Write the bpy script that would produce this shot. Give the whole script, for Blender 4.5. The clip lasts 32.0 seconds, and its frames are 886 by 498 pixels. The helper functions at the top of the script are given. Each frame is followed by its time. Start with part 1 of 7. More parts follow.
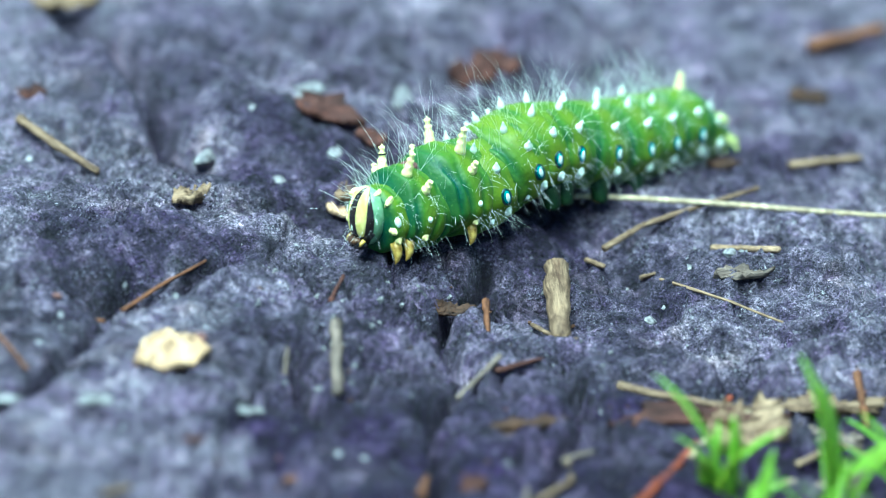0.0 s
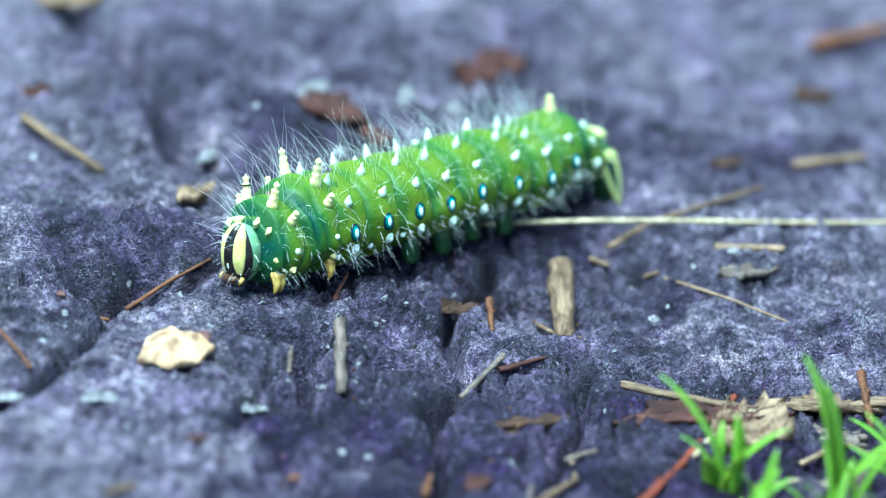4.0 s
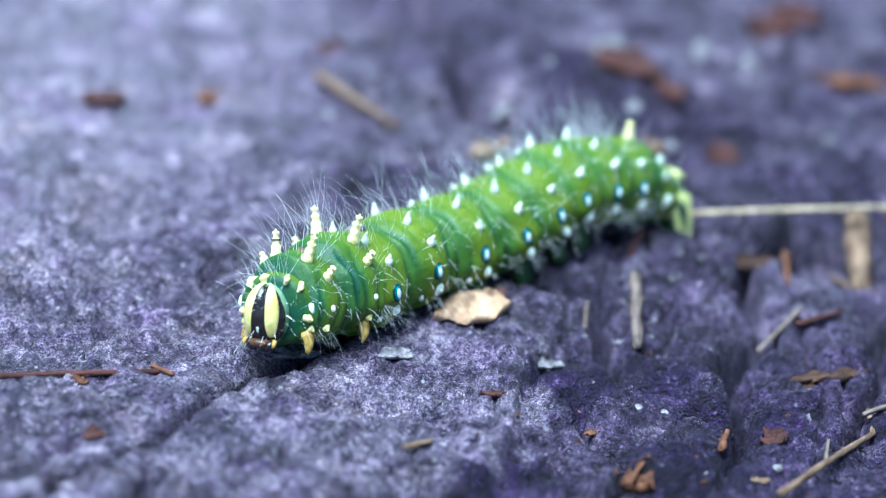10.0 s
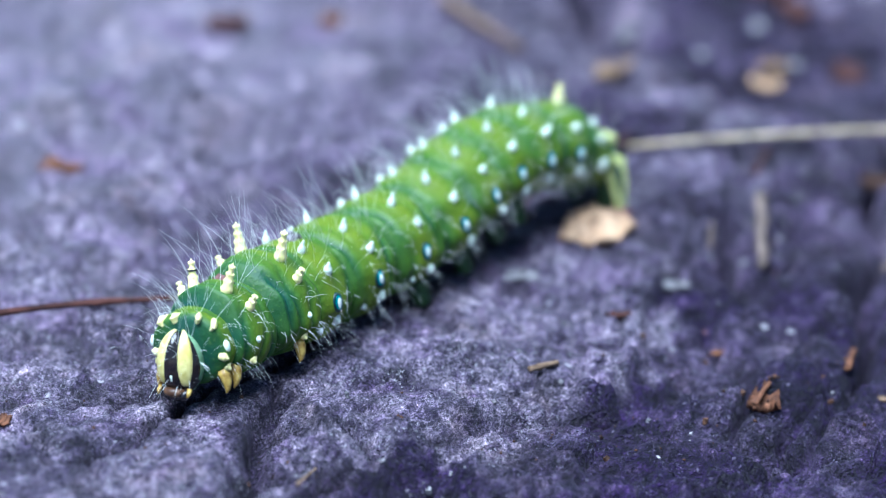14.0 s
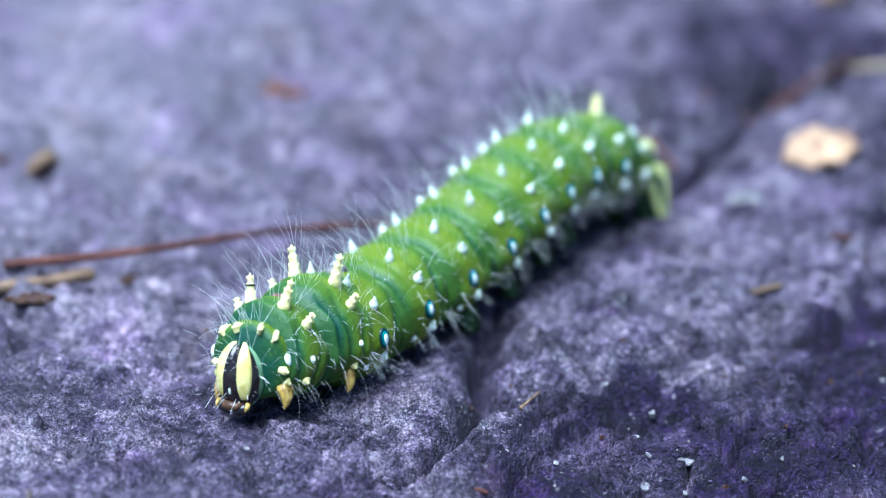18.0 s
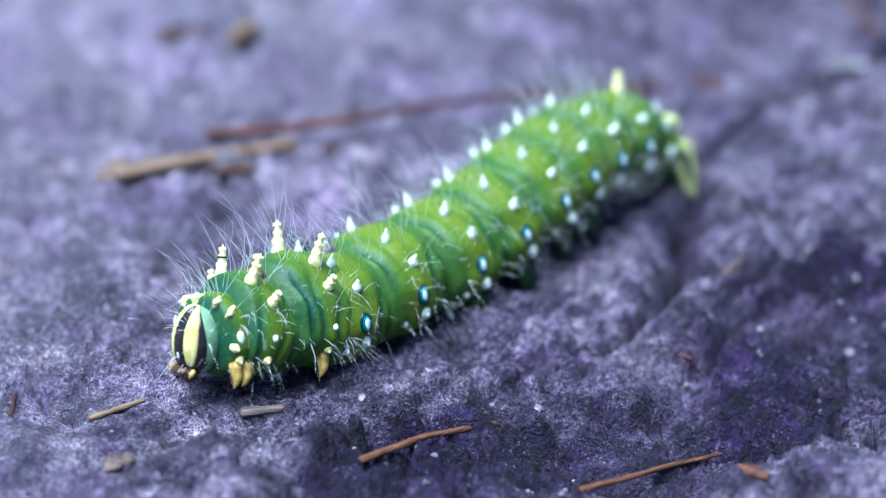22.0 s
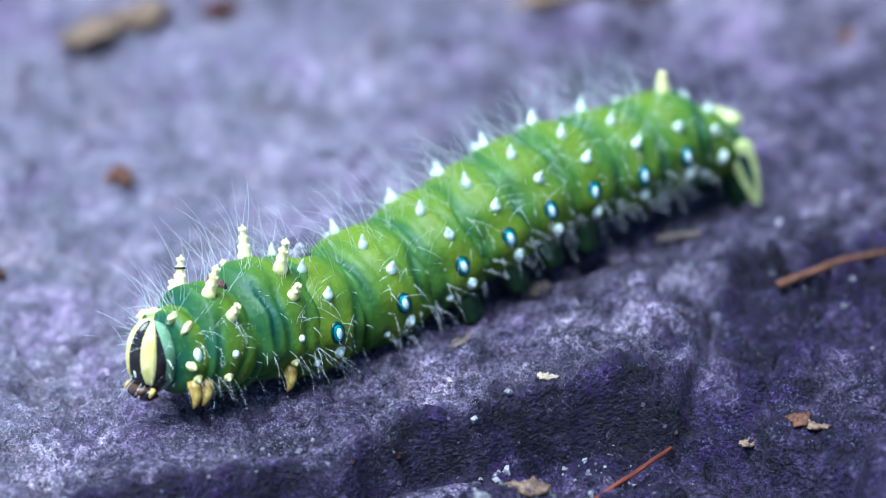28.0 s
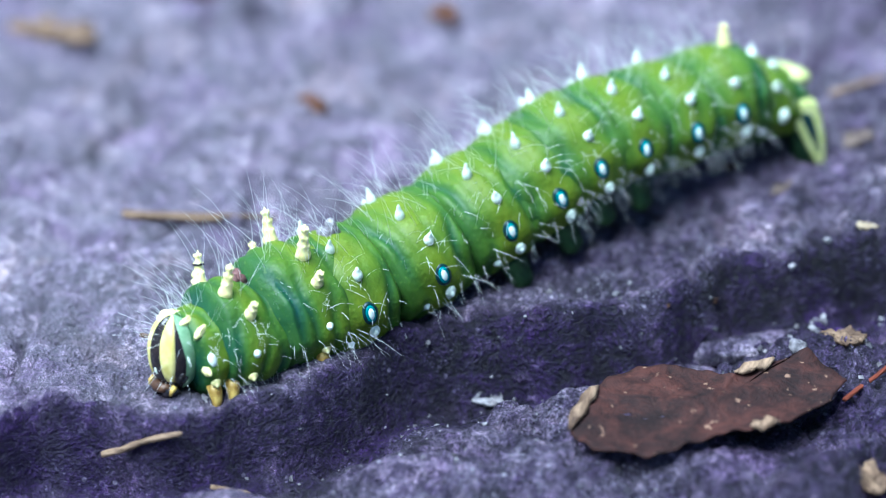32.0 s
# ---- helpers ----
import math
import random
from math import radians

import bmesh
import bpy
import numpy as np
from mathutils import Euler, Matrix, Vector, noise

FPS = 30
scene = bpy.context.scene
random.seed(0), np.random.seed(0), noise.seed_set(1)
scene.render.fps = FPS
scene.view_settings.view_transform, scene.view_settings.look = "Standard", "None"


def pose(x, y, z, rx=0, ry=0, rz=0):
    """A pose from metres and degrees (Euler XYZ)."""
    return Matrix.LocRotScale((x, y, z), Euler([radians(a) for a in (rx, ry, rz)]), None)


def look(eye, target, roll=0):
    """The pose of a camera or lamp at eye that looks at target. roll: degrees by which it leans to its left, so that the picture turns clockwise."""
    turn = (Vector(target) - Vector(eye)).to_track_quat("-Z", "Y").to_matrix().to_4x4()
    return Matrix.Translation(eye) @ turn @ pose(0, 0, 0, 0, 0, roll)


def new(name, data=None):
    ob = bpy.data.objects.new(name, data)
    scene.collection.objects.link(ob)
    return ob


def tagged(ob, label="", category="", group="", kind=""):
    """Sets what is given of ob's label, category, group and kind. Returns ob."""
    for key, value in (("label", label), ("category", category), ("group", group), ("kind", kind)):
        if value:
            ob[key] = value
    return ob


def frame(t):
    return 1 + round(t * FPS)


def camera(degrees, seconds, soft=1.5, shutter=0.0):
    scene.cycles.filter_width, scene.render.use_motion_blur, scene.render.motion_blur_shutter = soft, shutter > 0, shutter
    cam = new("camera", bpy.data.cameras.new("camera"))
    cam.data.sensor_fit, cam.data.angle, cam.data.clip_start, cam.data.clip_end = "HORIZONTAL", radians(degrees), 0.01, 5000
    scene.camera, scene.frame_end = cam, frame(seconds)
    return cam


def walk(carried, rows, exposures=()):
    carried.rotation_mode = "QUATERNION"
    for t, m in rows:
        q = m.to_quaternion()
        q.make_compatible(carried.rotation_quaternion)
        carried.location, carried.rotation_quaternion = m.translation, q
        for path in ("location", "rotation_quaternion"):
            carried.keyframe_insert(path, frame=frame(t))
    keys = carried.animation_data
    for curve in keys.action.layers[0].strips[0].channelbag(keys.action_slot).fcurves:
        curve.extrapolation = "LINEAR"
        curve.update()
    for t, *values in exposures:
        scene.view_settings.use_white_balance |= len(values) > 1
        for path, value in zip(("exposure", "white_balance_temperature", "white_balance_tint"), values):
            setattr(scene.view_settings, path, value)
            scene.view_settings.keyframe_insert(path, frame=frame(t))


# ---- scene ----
EYE = (0.0, 0.0, 0.2734)
cam = camera(10.0, 32.0, soft=1.1)
walk(cam, [
    (0, pose(*EYE, 64.978, -6.024, -4.918)),
    (0.5, pose(*EYE, 64.910, -6.106, -4.865)),
    (1, pose(*EYE, 64.925, -6.044, -4.875)),
    (1.5, pose(*EYE, 64.948, -6.055, -4.859)),
    (2, pose(*EYE, 64.959, -6.053, -4.852)),
    (2.5, pose(*EYE, 64.960, -6.036, -4.859)),
    (4.5, pose(*EYE, 64.949, -6.080, -4.825)),
    (5, pose(*EYE, 64.899, -6.088, -4.767)),
    (5.5, pose(*EYE, 64.937, -5.908, -4.533)),
    (6, pose(*EYE, 64.650, -5.540, -4.003)),
    (6.5, pose(*EYE, 63.933, -5.377, -3.665)),
    (7, pose(*EYE, 63.994, -5.335, -3.483)),
    (7.5, pose(*EYE, 64.129, -5.122, -3.169)),
    (8, pose(*EYE, 64.206, -5.018, -3.018)),
    (8.5, pose(*EYE, 64.253, -4.772, -2.616)),
    (9, pose(*EYE, 64.266, -4.628, -2.416)),
    (9.5, pose(*EYE, 64.214, -4.466, -2.159)),
    (10, pose(*EYE, 64.190, -4.307, -1.972)),
    (10.5, pose(*EYE, 64.149, -4.229, -1.791)),
    (11, pose(*EYE, 64.135, -4.196, -1.683)),
    (11.5, pose(*EYE, 64.262, -4.105, -1.774)),
    (12, pose(*EYE, 64.179, -3.905, -1.553)),
    (12.5, pose(*EYE, 64.022, -3.714, -1.104)),
    (13, pose(*EYE, 63.508, -3.482, -1.029)),
    (13.5, pose(*EYE, 63.267, -3.373, -1.014)),
    (15.5, pose(*EYE, 63.171, -2.808, 0.092)),
    (16, pose(*EYE, 62.891, -2.547, 0.601)),
    (16.5, pose(*EYE, 62.369, -2.149, 0.974)),
    (17, pose(*EYE, 62.281, -2.003, 1.213)),
    (17.5, pose(*EYE, 62.289, -1.965, 1.264)),
    (18, pose(*EYE, 62.276, -1.923, 1.233)),
    (18.5, pose(*EYE, 62.082, -1.772, 1.655)),
    (19, pose(*EYE, 61.921, -1.568, 1.742)),
    (19.5, pose(*EYE, 61.869, -1.435, 1.947)),
    (20, pose(*EYE, 61.552, -1.123, 2.247)),
    (20.5, pose(*EYE, 61.303, -0.944, 2.423)),
    (21, pose(*EYE, 61.104, -0.819, 2.604)),
    (21.5, pose(*EYE, 60.916, -0.625, 2.733)),
    (22, pose(*EYE, 60.740, -0.416, 3.023)),
    (22.5, pose(*EYE, 60.526, -0.034, 3.416)),
    (23, pose(*EYE, 60.429, 0.191, 3.792)),
    (23.5, pose(*EYE, 60.414, 0.426, 4.079)),
    (24, pose(*EYE, 60.401, 0.702, 4.416)),
    (24.5, pose(*EYE, 60.245, 0.949, 4.769)),
    (25, pose(*EYE, 59.854, 1.292, 4.927)),
    (25.5, pose(*EYE, 59.562, 1.632, 5.415)),
    (27.5, pose(*EYE, 59.203, 2.390, 6.429)),
    (28, pose(*EYE, 58.842, 2.560, 6.736)),
    (28.5, pose(*EYE, 58.234, 2.895, 7.181)),
    (29, pose(*EYE, 58.344, 3.138, 7.557)),
    (29.5, pose(*EYE, 58.160, 3.127, 8.010)),
    (30, pose(*EYE, 57.985, 3.311, 8.545)),
    (30.5, pose(*EYE, 57.821, 3.281, 8.976)),
    (31, pose(*EYE, 57.665, 3.179, 9.308)),
    (31.5, pose(*EYE, 57.290, 3.080, 9.759)),
    (32, pose(*EYE, 57.248, 3.144, 10.644)),
], exposures=[(0, 1.54, 4830, -28), (2.5, 1.57, 4680, -24), (6, 1.53, 4710, -17), (9, 1.46, 4800, -8), (12, 1.21, 4890, 5), (16, 1.22, 4890, 3), (18, 1.25, 4880, 3), (22, 1.22, 4870, 6), (25, 1.17, 4850, 3), (28, 1.22, 4830, 3), (32, 1.32, 4970, 0)])
cam.data.dof.use_dof = True
cam.data.dof.aperture_fstop = 11.0
cam.data.dof.focus_distance = 0.58

# ---- daylight: open shade under a bright sky ----
world = bpy.data.worlds.new("sky")
scene.world = world
world.use_nodes = True
wn = world.node_tree.nodes
sky = wn.new("ShaderNodeTexSky")
sky.sky_type, sky.sun_disc = "NISHITA", False
sky.sun_elevation, sky.sun_rotation = radians(72), radians(-123)
world.node_tree.links.new(sky.outputs["Color"], wn["Background"].inputs["Color"])
wn["Background"].inputs["Strength"].default_value = 0.042
sun = new("sun", bpy.data.lights.new("sun", "SUN"))
sun.data.energy, sun.data.angle, sun.data.color = 4.6, radians(50), (1.0, 0.97, 0.93)
sun.matrix_world = look((-0.26, -0.17, 0.95), (0, 0, 0))

MM = 0.001


# ---- materials ----
def material(name, build, rough=0.6, spec=0.4, sss=0.0):
    m = bpy.data.materials.new(name)
    m.use_nodes = True
    nt = m.node_tree
    b = nt.nodes["Principled BSDF"]
    b.inputs["Roughness"].default_value = rough
    b.inputs["Specular IOR Level"].default_value = spec
    if sss:
        b.inputs["Subsurface Weight"].default_value = sss
        b.inputs["Subsurface Radius"].default_value = (0.4, 0.6, 0.12)
        b.inputs["Subsurface Scale"].default_value = 0.004
    build(nt, b)
    return m


def node(nt, kind, **values):
    n = nt.nodes.new(kind)
    for k, v in values.items():
        n.inputs[k].default_value = v
    return n


def coords(nt, out="Object"):
    return nt.nodes.new("ShaderNodeTexCoord").outputs[out]


def noise_of(nt, vec, scale, detail=4.0, rough=0.6, dist=0.0):
    n = node(nt, "ShaderNodeTexNoise", Scale=scale, Detail=detail, Roughness=rough, Distortion=dist)
    nt.links.new(vec, n.inputs["Vector"])
    return n.outputs["Fac"]


def ramp(nt, fac, *stops):
    r = nt.nodes.new("ShaderNodeValToRGB")
    while len(r.color_ramp.elements) < len(stops):
        r.color_ramp.elements.new(0.5)
    for e, (p, c) in zip(r.color_ramp.elements, stops):
        e.position, e.color = p, (*c, 1.0) if len(c) == 3 else c
    nt.links.new(fac, r.inputs["Fac"])
    return r.outputs["Color"]


def mix(nt, fac, a, b, kind="MIX"):
    m = nt.nodes.new("ShaderNodeMix")
    m.data_type, m.blend_type = "RGBA", kind
    for s, v in ((m.inputs[0], fac), (m.inputs[6], a), (m.inputs[7], b)):
        if isinstance(v, (int, float)):
            s.default_value = v
        elif isinstance(v, tuple):
            s.default_value = (*v, 1.0)
        else:
            nt.links.new(v, s)
    return m.outputs[2]


def bump(nt, b, height, strength, distance):
    n = node(nt, "ShaderNodeBump", Strength=strength, Distance=distance)
    nt.links.new(height, n.inputs["Height"])
    nt.links.new(n.outputs["Normal"], b.inputs["Normal"])


def maths(nt, op, a, b=0.0):
    m = nt.nodes.new("ShaderNodeMath")
    m.operation = op
    for s, v in zip(m.inputs, (a, b)):
        if isinstance(v, (int, float)):
            s.default_value = v
        else:
            nt.links.new(v, s)
    return m.outputs[0]


def cells(nt, vec, scale, randomness=1.0):
    n = node(nt, "ShaderNodeTexVoronoi", Scale=scale, Randomness=randomness)
    nt.links.new(vec, n.inputs["Vector"])
    return n


def rock_build(nt, b):
    v = coords(nt)
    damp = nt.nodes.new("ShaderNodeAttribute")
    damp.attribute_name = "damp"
    big = noise_of(nt, v, 52, 4, 0.6, 0.3)
    mid = noise_of(nt, v, 150, 5, 0.65, 0.0)
    fine = noise_of(nt, v, 900, 3, 0.75, 0.0)
    grain = noise_of(nt, v, 2600, 2, 0.6)
    # grains of the stone, each with its own tone
    jig = node(nt, "ShaderNodeVectorMath")
    jig.operation = "ADD"
    off = node(nt, "ShaderNodeTexNoise", Scale=1500.0, Detail=2.0)
    nt.links.new(v, off.inputs["Vector"])
    sc = node(nt, "ShaderNodeVectorMath")
    sc.operation = "SCALE"
    sc.inputs[3].default_value = 0.0006
    nt.links.new(off.outputs["Color"], sc.inputs[0])
    nt.links.new(v, jig.inputs[0])
    nt.links.new(sc.outputs[0], jig.inputs[1])
    jv = jig.outputs[0]
    c1, c2 = cells(nt, jv, 1500.0), cells(nt, jv, 640.0)
    t1 = ramp(nt, c1.outputs["Color"], (0.08, (0.42, 0.40, 0.46)), (0.45, (0.85, 0.82, 0.88)), (0.75, (1.12, 1.08, 1.12)), (0.97, (1.42, 1.38, 1.38)))
    t2 = ramp(nt, c2.outputs["Color"], (0.1, (0.62, 0.58, 0.68)), (0.6, (1.0, 0.97, 1.0)), (0.95, (1.45, 1.38, 1.38)))
    base = ramp(nt, mid, (0.34, (0.044, 0.042, 0.054)), (0.46, (0.130, 0.130, 0.142)), (0.56, (0.205, 0.205, 0.215)), (0.68, (0.29, 0.288, 0.29)))
    tone = ramp(nt, big, (0.36, (0.60, 0.58, 0.66)), (0.48, (0.94, 0.93, 0.96)), (0.56, (1.12, 1.11, 1.10)), (0.66, (1.34, 1.32, 1.28)))
    col = mix(nt, 1.0, base, tone, "MULTIPLY")
    # crusty mottles with crumbled edges, two sizes
    m1 = noise_of(nt, jv, 330, 8, 0.78, 0.25)
    m2 = noise_of(nt, jv, 760, 6, 0.8, 0.2)
    col = mix(nt, 1.0, col, ramp(nt, m1, (0.40, (0.34, 0.28, 0.44)), (0.475, (0.84, 0.80, 0.90)), (0.53, (1.06, 1.04, 1.06)), (0.60, (1.38, 1.34, 1.32))), "MULTIPLY")
    col = mix(nt, 0.9, col, ramp(nt, m2, (0.40, (0.40, 0.36, 0.48)), (0.48, (0.92, 0.90, 0.95)), (0.56, (1.12, 1.10, 1.10)), (0.64, (1.65, 1.60, 1.58))), "MULTIPLY")
    col = mix(nt, 0.7, col, t1, "MULTIPLY")
    col = mix(nt, 0.55, col, t2, "MULTIPLY")
    speck = ramp(nt, fine, (0.38, (0.22, 0.20, 0.26)), (0.47, (0.95, 0.93, 0.96)), (0.62, (1.5, 1.46, 1.44)))
    col = mix(nt, 0.7, col, speck, "MULTIPLY")
    salt = ramp(nt, grain, (0.36, (0.40, 0.38, 0.44)), (0.48, (0.95, 0.94, 0.96)), (0.66, (1.7, 1.66, 1.66)))
    col = mix(nt, 0.8, col, salt, "MULTIPLY")
    dust = ramp(nt, noise_of(nt, v, 5200, 1, 0.5), (0.34, (0.42, 0.41, 0.44)), (0.50, (1.0, 1.0, 1.0)), (0.66, (1.5, 1.48, 1.48)))
    col = mix(nt, 0.8, col, dust, "MULTIPLY")
    pale = nt.nodes.new("ShaderNodeAttribute")
    pale.attribute_name = "pale"
    col = mix(nt, pale.outputs["Fac"], col, mix(nt, 1.0, col, (1.62, 1.58, 1.53), "MULTIPLY"))
    # the bleached part is also worn smoother in tone
    col = mix(nt, maths(nt, "MULTIPLY", pale.outputs["Fac"], 0.42), col, (0.27, 0.262, 0.285))
    # violet and rusty veins of colour
    hue = noise_of(nt, v, 95, 4, 0.65, 0.5)
    col = mix(nt, 0.32, col, ramp(nt, hue, (0.36, (1.14, 0.80, 1.34)), (0.46, (1.0, 0.96, 1.05)), (0.55, (0.96, 1.0, 1.0)), (0.66, (1.22, 1.02, 0.84))), "MULTIPLY")
    col = mix(nt, 1.0, col, (1.02, 0.98, 1.05), "MULTIPLY")
    darkened = mix(nt, 1.0, col, (0.092, 0.036, 0.215), "MULTIPLY")
    # the stain and painted shade are patchy: worn through where the crust stands out
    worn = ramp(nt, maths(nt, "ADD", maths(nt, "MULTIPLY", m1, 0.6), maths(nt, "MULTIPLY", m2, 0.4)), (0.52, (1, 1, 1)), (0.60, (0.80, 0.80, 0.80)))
    col = mix(nt, maths(nt, "MULTIPLY", damp.outputs["Fac"], worn), col, darkened)
    # frosty bloom of tiny crystals, thick in places
    frost = ramp(nt, noise_of(nt, jv, 3000, 2, 0.6), (0.57, (0, 0, 0)), (0.64, (1, 1, 1)))
    thick = ramp(nt, noise_of(nt, v, 210, 5, 0.7, 0.3), (0.50, (0, 0, 0)), (0.62, (0.8, 0.8, 0.8)))
    col = mix(nt, mix(nt, 1.0, frost, thick, "MULTIPLY"), col, mix(nt, damp.outputs["Fac"], (0.46, 0.44, 0.49), (0.17, 0.14, 0.25)))
    # pale lichen crumbs
    vor = cells(nt, v, 330.0)
    chips = ramp(nt, vor.outputs["Distance"], (0.10, (1, 1, 1)), (0.20, (0, 0, 0)))
    pick = ramp(nt, vor.outputs["Color"], (0.84, (0, 0, 0)), (0.88, (1, 1, 1)))
    col = mix(nt, mix(nt, 1.0, chips, pick, "MULTIPLY"), col, (0.55, 0.52, 0.56))
    # small crystals
    vor = cells(nt, v, 1000.0)
    chips = ramp(nt, vor.outputs["Distance"], (0.16, (1, 1, 1)), (0.30, (0, 0, 0)))
    pick = ramp(nt, vor.outputs["Color"], (0.80, (0, 0, 0)), (0.90, (0.75, 0.75, 0.75)))
    col = mix(nt, mix(nt, 1.0, chips, pick, "MULTIPLY"), col, mix(nt, damp.outputs["Fac"], (0.50, 0.48, 0.53), (0.19, 0.16, 0.25)))
    nt.links.new(col, b.inputs["Base Color"])
    rr = ramp(nt, fine, (0.35, (0.45, 0.45, 0.45)), (0.6, (0.8, 0.8, 0.8)))
    nt.links.new(rr, b.inputs["Roughness"])
    h = maths(nt, "ADD", maths(nt, "MULTIPLY", fine, 1.0), maths(nt, "MULTIPLY", c1.outputs["Distance"], -0.22))
    h = maths(nt, "ADD", h, maths(nt, "MULTIPLY", grain, 1.1))
    h = maths(nt, "ADD", h, maths(nt, "MULTIPLY", m1, 1.3))
    h = maths(nt, "ADD", h, maths(nt, "MULTIPLY", m2, 1.2))
    h = maths(nt, "ADD", h, maths(nt, "MULTIPLY", c2.outputs["Distance"], -0.1))
    bump(nt, b, h, 0.9, 0.0010)


ROCK = material("rock", rock_build, 0.65, 0.35)


def wood_like(name, dark, light, scale=420.0, rough=0.75, stretch=(1.0, 0.09, 1.0), spots=None):
    """Fibrous matter with its grain along the thing's own y, blotched and split."""
    def build(nt, b):
        mp = node(nt, "ShaderNodeMapping", Scale=stretch)
        nt.links.new(coords(nt), mp.inputs["Vector"])
        f = noise_of(nt, mp.outputs["Vector"], scale, 5, 0.7, 0.8)
        g = noise_of(nt, mp.outputs["Vector"], scale * 3.3, 3, 0.7, 0.4)
        blotch = noise_of(nt, coords(nt), 260, 4, 0.65)
        r = nt.nodes.new("ShaderNodeObjectInfo").outputs["Random"]
        col = ramp(nt, f, (0.36, dark), (0.60, light))
        col = mix(nt, 0.8, col, ramp(nt, g, (0.36, (0.35, 0.32, 0.32)), (0.50, (1.0, 1.0, 1.0)), (0.66, (1.35, 1.32, 1.28))), "MULTIPLY")
        col = mix(nt, 0.8, col, ramp(nt, blotch, (0.36, (0.45, 0.40, 0.40)), (0.50, (1.0, 1.0, 1.0)), (0.64, (1.25, 1.25, 1.25))), "MULTIPLY")
        col = mix(nt, maths(nt, "MULTIPLY", r, 0.35), col, dark)
        if spots:
            s = ramp(nt, noise_of(nt, coords(nt), 900, 2, 0.5), (0.67, (0, 0, 0)), (0.73, (1, 1, 1)))
            col = mix(nt, s, col, spots)
        nt.links.new(col, b.inputs["Base Color"])
        bump(nt, b, maths(nt, "ADD", f, maths(nt, "MULTIPLY", g, 0.6)), 0.9, 0.0005)
    return material(name, build, rough, 0.25)


BARK = wood_like("dark_bark", (0.016, 0.009, 0.007), (0.105, 0.052, 0.030))
RED_BARK = wood_like("red_bark", (0.026, 0.010, 0.009), (0.105, 0.040, 0.030))
TAN = wood_like("dry_tan_stem", (0.080, 0.048, 0.030), (0.31, 0.215, 0.135))
GREY_TWIG = wood_like("grey_twig", (0.060, 0.046, 0.040), (0.23, 0.175, 0.145))
ORANGE = wood_like("orange_needle", (0.060, 0.024, 0.013), (0.22, 0.098, 0.048))
CHIP = wood_like("pale_wood_chip", (0.38, 0.24, 0.135), (0.54, 0.38, 0.245), 160.0, 0.75, (1, 0.5, 1))
STRAW = wood_like("pale_straw", (0.27, 0.21, 0.13), (0.46, 0.385, 0.26), 200.0)
NEEDLE = wood_like("red_needle", (0.10, 0.022, 0.012), (0.27, 0.07, 0.035))
LEAF = wood_like("brown_dead_leaf", (0.012, 0.005, 0.005), (0.052, 0.017, 0.012), 220.0, 0.8, (1, 1, 1), (0.20, 0.12, 0.08))
STONE = wood_like("pale_stone", (0.10, 0.097, 0.11), (0.36, 0.345, 0.36), 400.0, 0.8, (1, 1, 1))


def grass_build(nt, b):
    f = noise_of(nt, coords(nt), 60, 3)
    nt.links.new(ramp(nt, f, (0.3, (0.11, 0.25, 0.014)), (0.7, (0.26, 0.42, 0.035))), b.inputs["Base Color"])


GRASS = material("grass_green", grass_build, 0.45, 0.4, 0.2)


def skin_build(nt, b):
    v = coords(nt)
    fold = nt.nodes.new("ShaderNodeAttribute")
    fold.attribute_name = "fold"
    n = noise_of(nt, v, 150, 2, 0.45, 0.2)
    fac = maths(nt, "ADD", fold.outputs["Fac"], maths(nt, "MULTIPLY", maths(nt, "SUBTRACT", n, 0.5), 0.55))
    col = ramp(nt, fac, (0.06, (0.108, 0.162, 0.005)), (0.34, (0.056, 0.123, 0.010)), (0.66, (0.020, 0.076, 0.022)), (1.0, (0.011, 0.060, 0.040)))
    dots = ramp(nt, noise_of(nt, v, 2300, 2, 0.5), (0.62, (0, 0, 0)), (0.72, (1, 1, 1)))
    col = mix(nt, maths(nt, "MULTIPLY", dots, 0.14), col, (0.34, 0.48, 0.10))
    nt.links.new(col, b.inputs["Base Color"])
    h = maths(nt, "ADD", noise_of(nt, v, 420, 3, 0.5), maths(nt, "MULTIPLY", noise_of(nt, v, 1700, 2), 0.5))
    bump(nt, b, h, 0.5, 0.0003)


SKIN = material("green_skin", skin_build, 0.50, 0.28, 0.22)


def plain(name, a, c, rough=0.5, spec=0.4, scale=900.0, sss=0.0):
    def build(nt, b):
        nt.links.new(ramp(nt, noise_of(nt, coords(nt), scale, 3), (0.35, a), (0.65, c)), b.inputs["Base Color"])
    return material(name, build, rough, spec, sss)


WART_WHITE = plain("white_wart", (0.64, 0.74, 0.60), (0.76, 0.83, 0.70), 0.4, 0.4)
WART_YELLOW = plain("yellow_wart", (0.70, 0.65, 0.24), (0.80, 0.75, 0.37), 0.4, 0.4, 700.0)
PALE_YELLOW = plain("pale_yellow", (0.52, 0.45, 0.11), (0.74, 0.68, 0.27), 0.35, 0.5)
PLATE = plain("plate_yellow", (0.46, 0.52, 0.15), (0.62, 0.64, 0.27), 0.4, 0.4)
OVAL_WHITE = plain("white_oval", (0.74, 0.84, 0.74), (0.84, 0.90, 0.80), 0.4)
RING_TEAL = plain("teal_ring", (0.0, 0.13, 0.15), (0.005, 0.24, 0.24), 0.35)
RING_BLACK = plain("dark_rim", (0.002, 0.016, 0.018), (0.005, 0.035, 0.035), 0.35)
